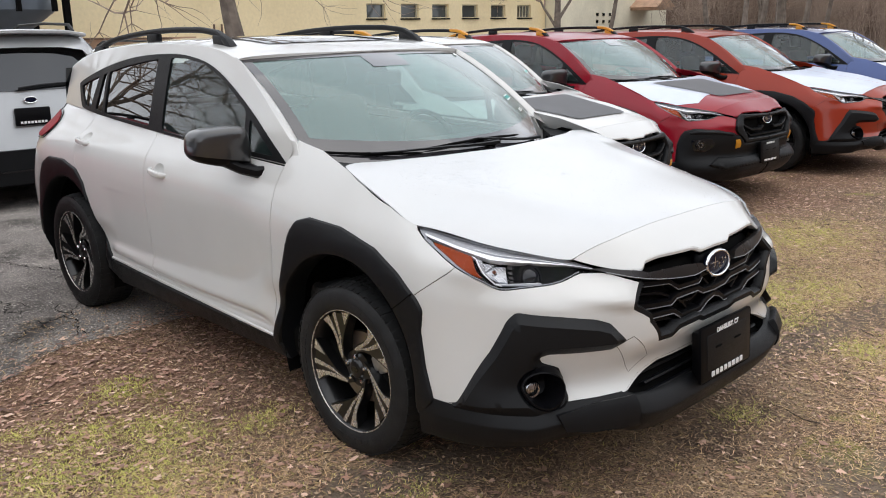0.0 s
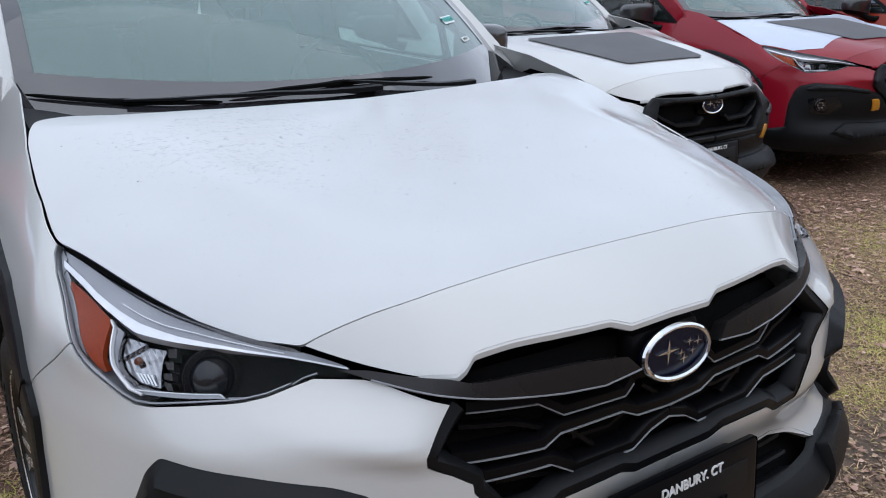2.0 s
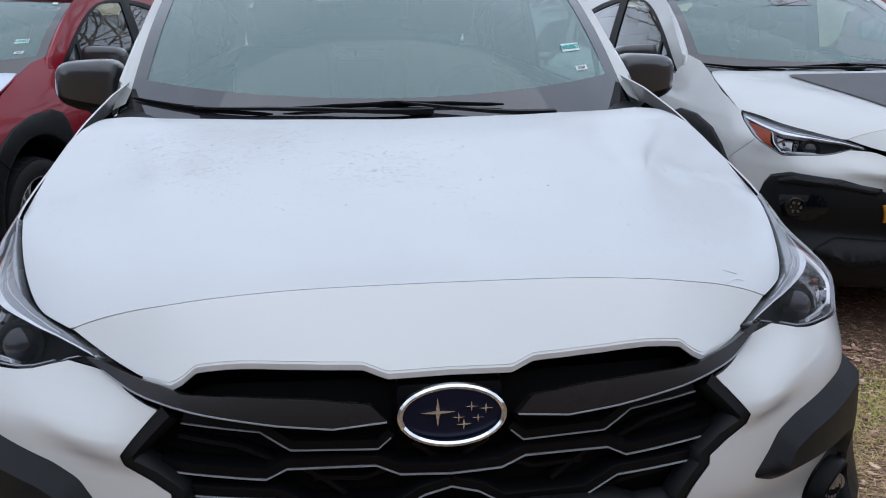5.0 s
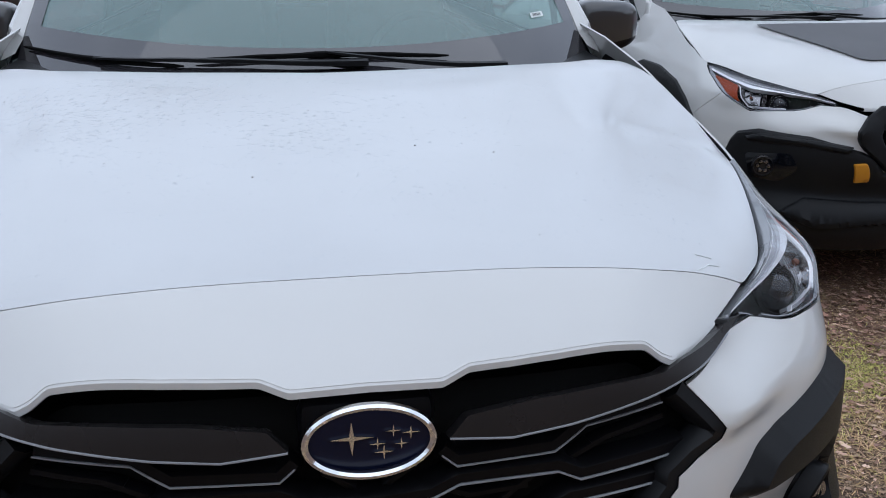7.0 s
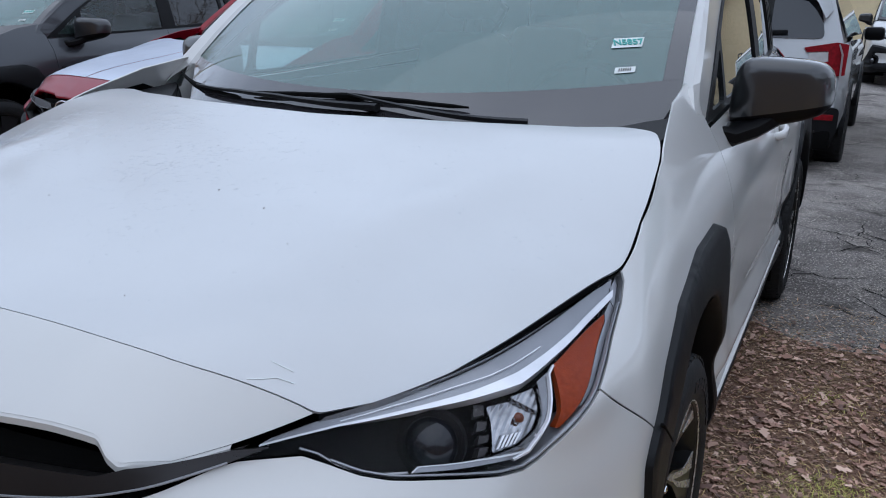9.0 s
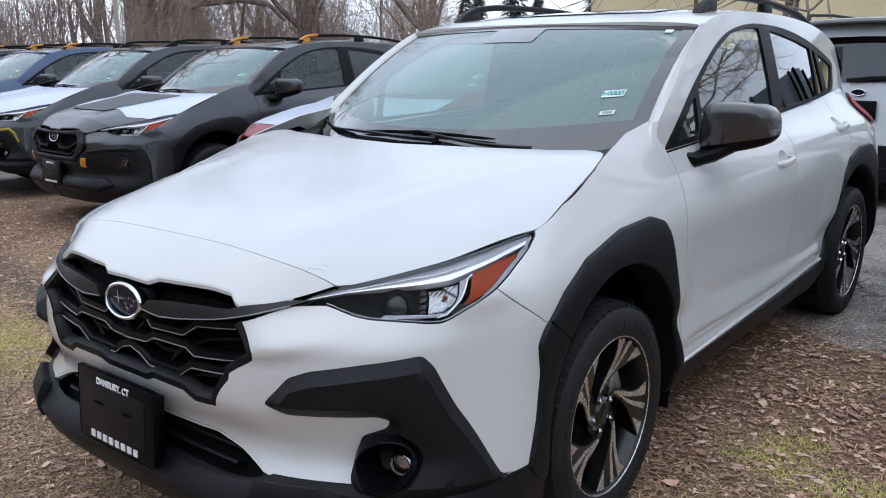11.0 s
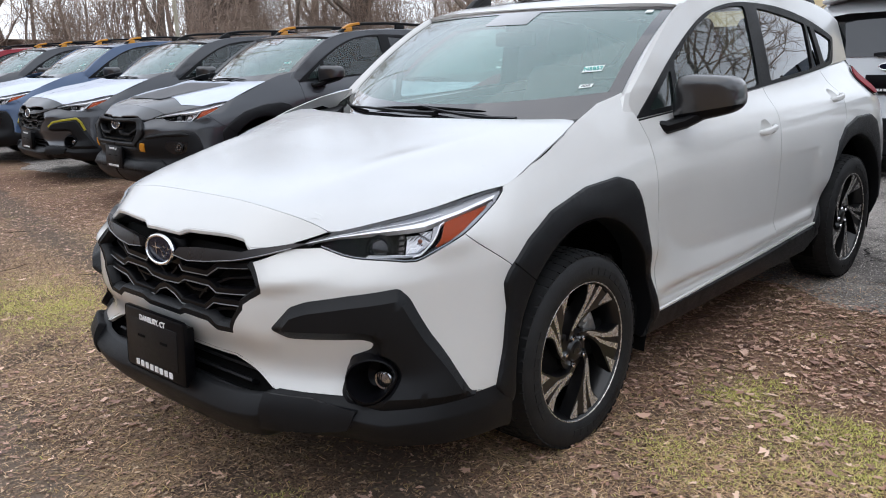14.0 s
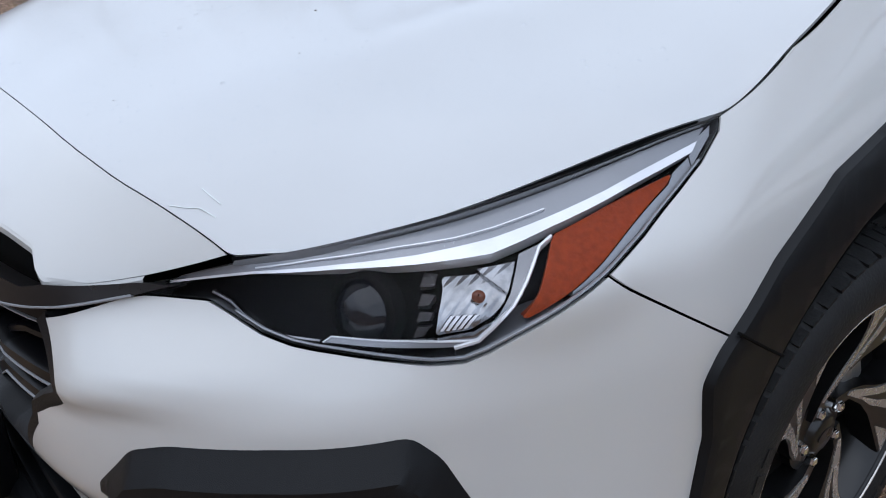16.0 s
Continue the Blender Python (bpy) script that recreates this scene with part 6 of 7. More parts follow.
ASPHALT = mixed("old_grey_asphalt", [((0.315, 0.288, 0.268), 1, 0, 1), ((0.170, 0.155, 0.145), .9, .44, .58), ((0.360, 0.328, 0.295), 3.0, .53, .66), ((0.809, 0.738, 0.668), 95, .55, .63), ((0.078, 0.071, 0.065), 75, .54, .64), ((0.085, 0.078, 0.072), 1.6, .55, .66)], 1.0)


def ground_data():
    xs = np.concatenate([[-400, -120, -40, -22], np.arange(-14, 14.01, .14), [22, 40, 120, 400]])
    ys = np.concatenate([[-400, -120, -40, -15], np.arange(-7, 6.01, .14), [9, 15, 30, 60, 120, 400]])
    X, Y = np.meshgrid(xs, ys)
    return grid_data(np.stack([X, Y, ground_z(X, Y) - .012 * smooth(-.05, .25, Y - pave_edge(X)) - .15 * smooth(.3, .9, Y - pave_edge(X)) * (Y < 40)], 2))


def pave_data():
    xs = np.concatenate([[-60, -30, -18], np.arange(-14, 14.01, .12), [18, 30, 60]])
    rows = []
    for k in np.concatenate([np.linspace(0, 1.2, 8), [2, 3, 5, 9, 14, 22.8]]):
        y = pave_edge(xs) + k
        rows.append(np.stack([xs, y, -.045 * smooth(1.15, 1.75, np.abs(xs)) * smooth(.2, 1.4, y) - .008 + .006 * np.minimum(1, k / .3)], 1))
    return grid_data(np.array(rows))


ground = tagged(link_mesh("ground", "ground", ground_data, GROUND), "brown winter grass ground strewn with leaves", "ground", kind="structure")
pavement = tagged(link_mesh("pavement", "pavement", pave_data, ASPHALT), "old cracked grey asphalt with a ragged edge", "pavement", kind="structure")


def crack_data():
    """A web of thin, jagged cracks that fork."""
    rng = np.random.default_rng(4)
    out, todo = [], []
    for cx, cy, w, h, n in ((1.25, 3.0, .7, 1.3, 22), (-1.6, 3.1, .9, 1.4, 24), (1.4, 6.0, .8, 2.5, 22), (-1.4, 6.5, .9, 2.5, 18)):
        todo += [(cx + rng.uniform(-w, w), cy + rng.uniform(-h, h), rng.uniform(0, 6.3), int(rng.integers(7, 20)), 1.0) for _ in range(n)]
    while todo:
        x, y, a, n, k = todo.pop()
        pts, base = [], a
        for i in range(n):
            pts.append((x, y, 0.0))
            a = base + .9 * rng.normal() * .7
            step = rng.uniform(.02, .07)
            x, y = x + step * math.cos(a), y + step * math.sin(a)
            if k > .5 and rng.random() < .07:
                todo.append((x, y, base + rng.choice([-1, 1]) * rng.uniform(.6, 1.3), int(rng.integers(5, 11)), k * .55))
        p = np.array(pts)
        if len(p) < 3 or (p[:, 1] < pave_edge(p[:, 0]) + .05).any():
            continue
        d = np.gradient(p, axis=0)
        s = np.stack([-d[:, 1], d[:, 0], 0 * d[:, 0]], 1)
        s /= np.linalg.norm(s, axis=1, keepdims=True)
        w = (.0022 + .0045 * rng.random(n)) * k * np.sin(np.pi * np.linspace(.08, .92, n)) ** .5
        p[:, 2] = -.045 * smooth(1.15, 1.75, np.abs(p[:, 0])) * smooth(.2, 1.4, p[:, 1]) + .0012
        out.append(grid_data(np.stack([p - s * w[:, None], p + s * w[:, None]], 1)))
    return join(*out)


CRACK = material("dark_crack_filling", (.035, .033, .031), rough=.95, vary=.3, spec=.1)
tagged(link_mesh("cracks", "asphalt_cracks", crack_data, CRACK), "dark cracks in the asphalt", "cracks", kind="stuff")


def island_leaf(name, colors, rough=.75):
    """Leaf and straw colours that differ from piece to piece."""
    m = bpy.data.materials.new(name)
    m.use_nodes = True
    nt = m.node_tree
    b = nt.nodes["Principled BSDF"]
    b.inputs["Roughness"].default_value = rough
    ge, ra = nt.nodes.new("ShaderNodeNewGeometry"), nt.nodes.new("ShaderNodeValToRGB")
    while len(ra.color_ramp.elements) < len(colors):
        ra.color_ramp.elements.new(.5)
    for k, c in enumerate(colors):
        ra.color_ramp.elements[k].position, ra.color_ramp.elements[k].color = k / (len(colors) - 1), (*c, 1)
    nt.links.new(ge.outputs["Random Per Island"], ra.inputs[0])
    nt.links.new(ra.outputs[0], b.inputs["Base Color"])
    return m


LEAF = island_leaf("dead_oak_leaves", [(0.190, 0.100, 0.074), (0.540, 0.300, 0.215), (0.340, 0.185, 0.132), (0.740, 0.470, 0.340), (0.260, 0.145, 0.108), (0.490, 0.285, 0.205), (0.900, 0.640, 0.490), (0.400, 0.225, 0.165), (0.150, 0.088, 0.068)], .62)
STRAW = island_leaf("dry_straw_and_grass", [(0.72, 0.465, 0.245), (0.88, 0.62, 0.38), (0.52, 0.300, 0.180), (0.57, 0.41, 0.155), (0.34, 0.195, 0.13)])
GREEN = island_leaf("moss_green_grass", [(0.43, 0.45, 0.085), (0.58, 0.56, 0.125), (0.70, 0.60, 0.20), (0.32, 0.35, 0.075)])


def scatter_spots(rng, n, weight):
    """n places on the grass, taken with the given likelihood."""
    out = []
    while len(out) < n:
        x, y = rng.uniform(-9.5, 9.5, 4 * n), rng.uniform(-4.2, 2.6, 4 * n)
        w = weight(x, y) * np.exp(-(np.maximum(0, np.hypot(x, y + .4) - 3.0) / 4.0) ** 2)
        ok = rng.random(4 * n) < w
        out += list(zip(x[ok], y[ok]))
    return np.array(out[:n])


def leaves_data(n, seed):
    rng = np.random.default_rng(seed)
    heap = lambda x, y: np.clip(.20 + .80 * smooth(-.3, 1.0, y) * smooth(2.5, 2.0, y) + .16 * np.sin(2.3 * x + 1.1) * np.sin(1.9 * y) + .12 * np.sin(5.1 * x + 2.2 * y) * np.sin(6.3 * y - 1.7 * x) - .12 * np.exp(-((y + .45 + .19 * x) / .2) ** 2), .03, 1) * (1 - .92 * smooth(0, .35, y - pave_edge(x)))
    spots = scatter_spots(rng, n, heap)
    lobes = np.array([(0, -.5), (.16, -.30), (.10, -.14), (.34, -.02), (.14, .12), (.26, .30), (.08, .34), (0, .52), (-.08, .34), (-.26, .30), (-.14, .12), (-.34, -.02), (-.10, -.14), (-.16, -.30)])
    verts, faces = [], []
    for i, (x, y) in enumerate(spots):
        s, a = min(.062, .025 * math.exp(rng.normal(0, .42))), rng.uniform(0, 2 * np.pi)
        p = (lobes * [rng.uniform(.5, 1.2), 1] + rng.normal(0, .075, lobes.shape)) * s
        z = .006 * rng.random() + s * (rng.uniform(-.7, 1.3) * (p[:, 0] / s) ** 2 * .6 + rng.uniform(-.4, .6) * (p[:, 1] / s) ** 2 * .6) + rng.uniform(-.16, .16) * p[:, 0] + rng.uniform(-.14, .14) * p[:, 1]
        c, q = math.cos(a), math.sin(a)
        X, Y = x + c * p[:, 0] - q * p[:, 1], y + q * p[:, 0] + c * p[:, 1]
        verts.append(np.stack([X, Y, np.maximum(z - z.min(), 0) + .003 + .010 * rng.random()], 1))
    n0 = len(lobes)
    V = np.concatenate(verts)
    V[:, 2] += ground_z(V[:, 0], V[:, 1])
    quads = [(0, 1, 13), (1, 2, 12, 13), (2, 3, 4, 10), (2, 10, 11, 12), (4, 5, 6, 8), (4, 8, 9, 10), (6, 7, 8)]
    F = [tuple(j + i * n0 for j in q) for i in range(len(spots)) for q in quads]
    return V, F, None


MOSS_SPOTS = ((-1.26, 1.31, 0.11), (-1.5, 0.88, 0.21), (-1.48, 0.6, 0.21), (-1.75, 1.17, 0.15), (-1.9, 0.77, 0.24), (-0.98, 0.5, 0.14), (1.65, -0.62, 0.24), (0.43, -0.95, 0.15), (1.57, -1.04, 0.24), (1.16, 1.52, 0.1), (1.16, 0.68, 0.17), (1.67, 0.51, 0.24), (1.72, 0.7, 0.21), (1.31, 0.68, 0.14), (1.28, 0.11, 0.24), (-0.95, -0.35, 0.17))


def blades_data(n, seed, green):
    rng = np.random.default_rng(seed)
    rut = lambda x, y: sum(np.exp(-((y - a - b * x) / h) ** 2) for a, b, h in RUTS)
    spots_of_moss = MOSS_SPOTS + ((-1.6, .65, .45), (-1.7, .3, .35), (2.3, -.35, .55), (3.7, .25, .7), (-2.3, -.45, .6), (1.75, .45, .35), (-3.6, .9, .5), (1.2, .9, .14), (-1.3, 1.25, .16), (-3.0, -.9, .6))
    spots_of_straw = ((1.5, -1.45, .8), (.9, -1.75, .7), (-1.6, -1.5, .7), (1.55, .15, .5), (2.6, -.8, .9), (-1.8, .1, .6), (-2.6, -.2, .8), (3.6, .1, .9), (-4.2, 1.2, .8), (.9, -2.2, .7), (-.9, -1.9, .8), (-3.8, -1.1, .8), (4.6, -1.2, 1.0))
    mats = lambda x, y: sum(np.exp(-(((x - a) / r) ** 2 + ((y - b) / (r * .55)) ** 2)) for a, b, r in spots_of_straw)
    moss = lambda x, y: sum(np.exp(-(((x - a) / r) ** 2 + ((y - b) / (r * .7)) ** 2)) for a, b, r in spots_of_moss)
    patchy = lambda x, y: np.clip(.04 * plain(x, y) + 1.3 * np.clip(moss(x, y), 0, 1) ** 1.7 * (.6 + .4 * np.sin(13 * x) * np.sin(11 * y)), 0, 1) * (1 - .9 * np.clip(rut(x, y), 0, 1)) if green else np.clip(.10 + .30 * plain(x, y) + .9 * mats(x, y), 0, 1) * (1 - .8 * np.clip(rut(x, y), 0, 1))
    plain = lambda x, y: np.clip(.5 + .5 * np.sin(1.9 * x + .8 + .6 * np.sin(2.2 * y)) * np.sin(2.4 * y + 1.2 * np.sin(1.3 * x)), 0, 1) ** (3 if green else 1.3) * (1 - smooth(-.15, .15, y - pave_edge(x))) * (1 - .75 * smooth(.3, 1.2, y))
    spots = scatter_spots(rng, n, patchy)
    L = rng.uniform(.009, .024, n) if green else rng.uniform(.012, .060, n)
    a, b = rng.uniform(0, 2 * np.pi, n), (rng.uniform(.2, 1.0, n) if green else rng.uniform(-.03, .28, n))
    w = rng.uniform(.0006, .0013, n) if green else rng.uniform(.0006, .0014, n)
    d = np.stack([np.cos(a), np.sin(a)], 1)
    s = np.stack([-d[:, 1], d[:, 0]], 1)
    zg = ground_z(spots[:, 0], spots[:, 1]) + .004
    p0, p1, p2 = spots, spots + d * (L * .55 * np.cos(b))[:, None], spots + d * (L * np.cos(b * .4))[:, None]
    z1, z2 = zg + L * .55 * np.sin(b), zg + L * np.sin(b) * .75
    V = np.stack([np.c_[p0 - s * w[:, None], zg], np.c_[p0 + s * w[:, None], zg], np.c_[p1 + s * w[:, None], z1], np.c_[p1 - s * w[:, None], z1], np.c_[p2, z2]], 1).reshape(-1, 3)
    F = [q for i in range(n) for q in ((5 * i, 5 * i + 1, 5 * i + 2, 5 * i + 3), (5 * i + 3, 5 * i + 2, 5 * i + 4))]
    return V, F, None


tagged(link_mesh("leaves", "fallen_leaves", lambda: leaves_data(44000, 3), LEAF), "curled brown fallen oak leaves on the grass", "leaves", kind="stuff")
tagged(link_mesh("straw", "dry_grass", lambda: blades_data(215000, 5, False), STRAW), "matted straw-coloured dry grass", "grass", kind="stuff")
tagged(link_mesh("green", "green_grass", lambda: blades_data(76000, 6, True), GREEN), "patches of short yellow-green grass", "grass", kind="stuff")


def litter_data(n, seed):
    """Crumbled leaf and bark flakes, each a tilted scrap a few millimetres across."""
    rng = np.random.default_rng(seed)
    spread = lambda x, y: (.75 + .25 * np.sin(3.1 * x + 2 * y)) * (1 - .93 * smooth(-.05, .4, y - pave_edge(x)))
    spots = scatter_spots(rng, n, spread)
    a, r = rng.uniform(0, 2 * np.pi, n), rng.uniform(.003, .011, n)
    k = np.array([0, .3, .5, .8]) * 2 * np.pi
    ang = a[:, None] + k[None, :] + rng.normal(0, .25, (n, 4))
    rad = r[:, None] * rng.uniform(.5, 1.3, (n, 4)) * np.array([1.3, .6, 1.2, .7])
    x, y = spots[:, :1] + rad * np.cos(ang), spots[:, 1:] + rad * np.sin(ang)
    tilt, dire = rng.uniform(0, .9, n)[:, None], rng.uniform(0, 6.3, n)[:, None]
    z = ground_z(x, y) + .004 + rng.uniform(0, .006, n)[:, None] + np.abs(tilt * rad * np.cos(ang - dire))
    V = np.stack([x, y, z], 2).reshape(-1, 3)
    return V, [(4 * i, 4 * i + 1, 4 * i + 2, 4 * i + 3) for i in range(n)], None


LITTER = island_leaf("crumbled_leaf_litter", [(0.075, 0.050, 0.036), (0.330, 0.188, 0.128), (0.165, 0.099, 0.070), (0.510, 0.338, 0.218), (0.112, 0.075, 0.052), (0.690, 0.510, 0.342), (0.240, 0.138, 0.095), (0.420, 0.315, 0.146), (0.090, 0.060, 0.044)], .8)
tagged(link_mesh("litter", "leaf_litter", lambda: litter_data(190000, 14), LITTER), "crumbled brown leaf litter over the soil", "litter", kind="stuff")


def twigs_data():
    rng = np.random.default_rng(9)
    out = []
    for x, y in scatter_spots(rng, 130, lambda x, y: .5 * (y < 1.6)):
        L, a = rng.uniform(.08, .30), rng.uniform(0, 6.3)
        t = np.linspace(0, 1, 5)
        k = rng.normal(0, .03, 5).cumsum()
        X, Y = x + L * t * math.cos(a) - k * math.sin(a) * .5, y + L * t * math.sin(a) + k * math.cos(a) * .5
        out.append(tube(np.stack([X, Y, ground_z(X, Y) + .010], 1), .006, n=5, taper=1 - .6 * t))
    return join(*out)


TWIG = material("grey_brown_twigs", (.10, .075, .055), rough=.9, vary=.4, scale=20)
tagged(link_mesh("twigs", "fallen_twigs", twigs_data, TWIG), "thin grey-brown fallen twigs", "twigs", kind="stuff")

# ---- the cars in their row ----
main_car = car("crossover_car", WHITE, "pearl white compact crossover with black cladding, parked on leaf-strewn grass", hood_mat=HOODFILM, sunroof_glass=True)
link_mesh("drops", "rain_beading", lambda: drops_data(3000, 8, .0023, .42), glass("water_bead", (.985, .99, .995), 1.4), main_car, "small rain beads")["kind"] = "stuff"
link_mesh("beads", "rain_beading", lambda: drops_data(1500, 21, .0034, .45, 4), glass("bright_water_bead", (1, 1, 1), 3.2), main_car, "bright gathered rain beads")["kind"] = "stuff"
link_mesh("specks", "dirt", lambda: drops_data(15, 12, .0020, .5), TWIG, main_car, "dark specks of dirt")["kind"] = "stuff"
for k, line in enumerate(([(.512, -.837), (.528, -.826), (.541, -.815), (.562, -.808)], [(.524, -.802), (.538, -.800), (.554, -.797)])):
    link_mesh(("filmmark", k), "film_edge", lambda line=line: tube([(x, y, float(np.ravel(hood_z([x], [y]))[0]) + .0003) for x, y in line], .0018, .0007, n=5), PAPER, main_car, "thin white edge of leftover film")
ROW = [
    (2.62, 2.05, 1.5, WHITE, "white rugged crossover with black bumper and grey hood decal", dict(style="rugged", rims="black", decal=True, rail_mark=YELLOW)),
    (5.11, 2.21, -1.9, RED, "deep red rugged crossover with film on its hood", dict(style="rugged", rims="black", decal=True, film=True, rail_mark=YELLOW)),
    (7.63, 1.92, 4.5, ORANGE, "orange-red crossover with film on its hood", dict(rims="black", film=True)),
    (10.4, 1.7, 1.5, BLUE, "blue crossover with yellow roof rail feet", dict(rims="black", film=True, rail_mark=YELLOW)),
    (-2.617, 2.72, -12.2, RED, "red crossover with white film on its hood", dict(rims="cut", film=True)),
    (-5.21, 2.47, -3.5, GREY, "dark grey rugged crossover with matte hood decal", dict(style="rugged", rims="black", decal=True, film=True, rail_mark=YELLOW)),
    (-7.86, 2.72, -5.0, GREY, "dark grey crossover with yellow bumper trim", dict(rims="black", film=True, blade_trim=OLIVEYELLOW)),
    (-10.6, 2.85, -3.0, NAVY, "blue crossover with film on its hood", dict(style="rugged", rims="black", film=True, rail_mark=YELLOW)),
    (-13.3, 3.0, -3.0, GREY, "grey crossover with yellow roof rail feet", dict(style="rugged", rims="black", film=True, rail_mark=YELLOW)),
    (-16.0, 3.1, -3.0, RED, "red crossover far along the row", dict(rims="black", film=True)),
]
tagged(main_car, group="crossovers parked in a row")
for x, y, yaw, colour, label, opts in ROW:
    other = car("crossover_car", colour, label, **opts)
    other.matrix_basis = pose(x, y, -.045, 0, 0, yaw)
    tagged(other, group="crossovers parked in a row")
# ---- behind the row: a second row of cars, the building, the woods ----
def loft_suv(name, paintwork, label):
    """A boxy estate car seen from behind, its tail at y = 0, body running to +y."""
    root = tagged(empty(name), label, "car", "estate cars in the second row")
    P = lambda key, nm, make, mat, lab="", parent=None: link_mesh(("suv", key), nm, make, mat, parent or root, lab)

    def section(y, w, zb, zs, zt, wt, n=12):
        """Half outline from the sill over the shoulder to the roof's middle."""
        pts = [(w * .95, zb), (w, zb + .18), (w * 1.005, (zb + zs) / 2), (w, zs - .06), (w * .965, zs + .02), (wt + (w * .95 - wt) * .45, zs + (zt - zs) * .5), (wt + .02, zt - .10), (wt - .05, zt - .025), (wt * .6, zt + .005), (0, zt + .012)]
        return [(x, y, z) for x, z in pts]

    def body(lo, hi):
        st = [(0.02, .84, .36, 1.08, 1.52, .60), (.12, .885, .34, 1.09, 1.62, .64), (.5, .90, .34, 1.09, 1.675, .655), (1.4, .905, .34, 1.07, 1.69, .66), (2.3, .905, .34, 1.05, 1.66, .66), (3.0, .90, .34, 1.02, 1.45, .66), (3.5, .895, .34, 1.0, 1.06, .70), (4.1, .88, .36, .96, .98, .70), (4.55, .80, .40, .84, .86, .66)]
        half = np.array([section(*s) for s in st])[:, lo:hi]
        full = np.concatenate([half, half[:, ::-1] * [-1, 1, 1]], 1) if hi == 10 else half
        v, f, n = grid_data(full)
        return v, f, n
    P("side", "body_side", lambda: both(body(0, 5)), paintwork)
    P("roof", "roof", lambda: body(5, 10), paintwork)
    FB = lambda pts, y0, y1: prism(pts, y0, y1, lambda a, b, x: (a, x, b))

    def slab(pts, bow=.05, n=14, lean=0.0, thick=.03, y0=0.0):
        """A bowed plate over an outline (x, z) on the tail."""
        def fn(q):
            y = y0 + bow * (q[:, 0] / .9) ** 2 * 1.6 + lean * np.maximum(0, q[:, 1] - 1.08)
            nn = np.stack([q[:, 0] * 3.2 * bow / .81, -np.ones(len(q)), np.full(len(q), lean)], 1)
            return np.stack([q[:, 0], y, q[:, 1]], 1), nn / np.linalg.norm(nn, axis=1, keepdims=True)
        return patch(pts, fn, step=.08, edge=.04, depth=thick)
    mirror = lambda pts: pts + [(-x, z) for x, z in pts[::-1]]
    P("gate", "tailgate", lambda: slab(round_corners(mirror([(.84, .52), (.86, .80), (.85, 1.08), (.74, 1.42), (.64, 1.60), (.58, 1.66)]), .05), lean=.30), paintwork)
    P("window", "rear_window", lambda: slab(round_corners(mirror([(.70, 1.14), (.66, 1.32), (.58, 1.55)]), .05), lean=.30, y0=-.012), PRIVACY_SOLID, "dark rear window")
    P("spoiler", "roof_spoiler", lambda: tube([(-.60, .20, 1.635), (-.4, .12, 1.665), (0, .09, 1.675), (.4, .12, 1.665), (.60, .20, 1.635)], .20, .045, n=10, power=3), paintwork)
    P("wiper", "rear_wiper", lambda: tube([(-.10, -.04, 1.16), (.1, -.03, 1.18), (.42, 0.0, 1.19)], .02, .03, n=6), CLAD)
    P("bumper", "rear_bumper", lambda: slab(round_corners(mirror([(.80, .28), (.88, .40), (.88, .60)]), .04), y0=-.05, thick=.10), CLAD, "black plastic rear bumper")
    P("step", "bumper_strip", lambda: slab(mirror([(.72, .395), (.72, .41)]), y0=-.056, thick=.01), GUNMETAL)
    for s in (1, -1):
        fl = (lambda d: d) if s > 0 else flip
        lamp = [(.88, .86), (.885, 1.10), (.80, 1.115), (.56, 1.07), (.58, 1.035), (.74, 1.045), (.75, .965), (.58, .93), (.60, .895), (.80, .90), (.82, .85)]
        P(("tail", s), "tail_lamp", lambda: fl(slab(lamp, y0=-.022, thick=.04)), REDLENS, "red wrapped tail lamp")
        P(("clear", s), "reversing_lamp", lambda: fl(slab([(.74, .965), (.74, 1.04), (.60, 1.03), (.60, .94)], y0=-.018, thick=.03)), BRIGHT)
        P(("refl", s), "reflector", lambda: fl(slab([(.70, .50), (.84, .50), (.84, .545), (.70, .545)], y0=-.060, thick=.02)), REDLENS)
        P(("rail", s), "roof_rail", lambda: fl(tube([(.62, .40, 1.67), (.62, .50, 1.735), (.63, 1.2, 1.75), (.63, 2.0, 1.735), (.62, 2.2, 1.675)], .04, .03, n=8)), CLAD)
        side = [(.30, 1.15), (.42, 1.50), (.9, 1.58), (1.9, 1.57), (2.5, 1.40), (2.95, 1.10)]
        P(("glass", s), "side_window", lambda: fl(patch(side, lambda q: (np.stack([.885 - .42 * (q[:, 1] - 1.08) , q[:, 0], q[:, 1]], 1), np.tile([.92, 0, .39], (len(q), 1))), step=.2, edge=.1, depth=.02)), PRIVACY_SOLID)
        P(("mirror", s), "door_mirror", lambda: fl(box((.90, 2.75, 1.04), (1.10, 2.90, 1.18), .04)), GLOSSBLACK)
        arch = lambda c: [(c + .42 * math.cos(a), .35 + .42 * math.sin(a)) for a in np.linspace(-.1, math.pi + .1, 18)]
        for k, c in enumerate((.92, 3.58)):
            P(("arch", s, k), "wheel_arch", lambda c=c: fl(patch(arch(c), lambda q: (np.stack([np.full(len(q), .915), q[:, 0], q[:, 1]], 1), np.tile([1., 0, 0], (len(q), 1))), step=.2, edge=.1, depth=.04)), CLAD)
            wheel(root, (s * .80, c, WHEEL_R - .004), s, "black")
    P("badge", "badge", lambda: moved(tube_ring(.055, .028, .006), Matrix.Translation((0, -.022, 1.055))), CHROME)
    P("badgefield", "badge_field", lambda: FB([(.054 * math.cos(t), 1.055 + .027 * math.sin(t)) for t in np.linspace(0, 6.28, 24)], -.026, -.015), BADGEBLUE)
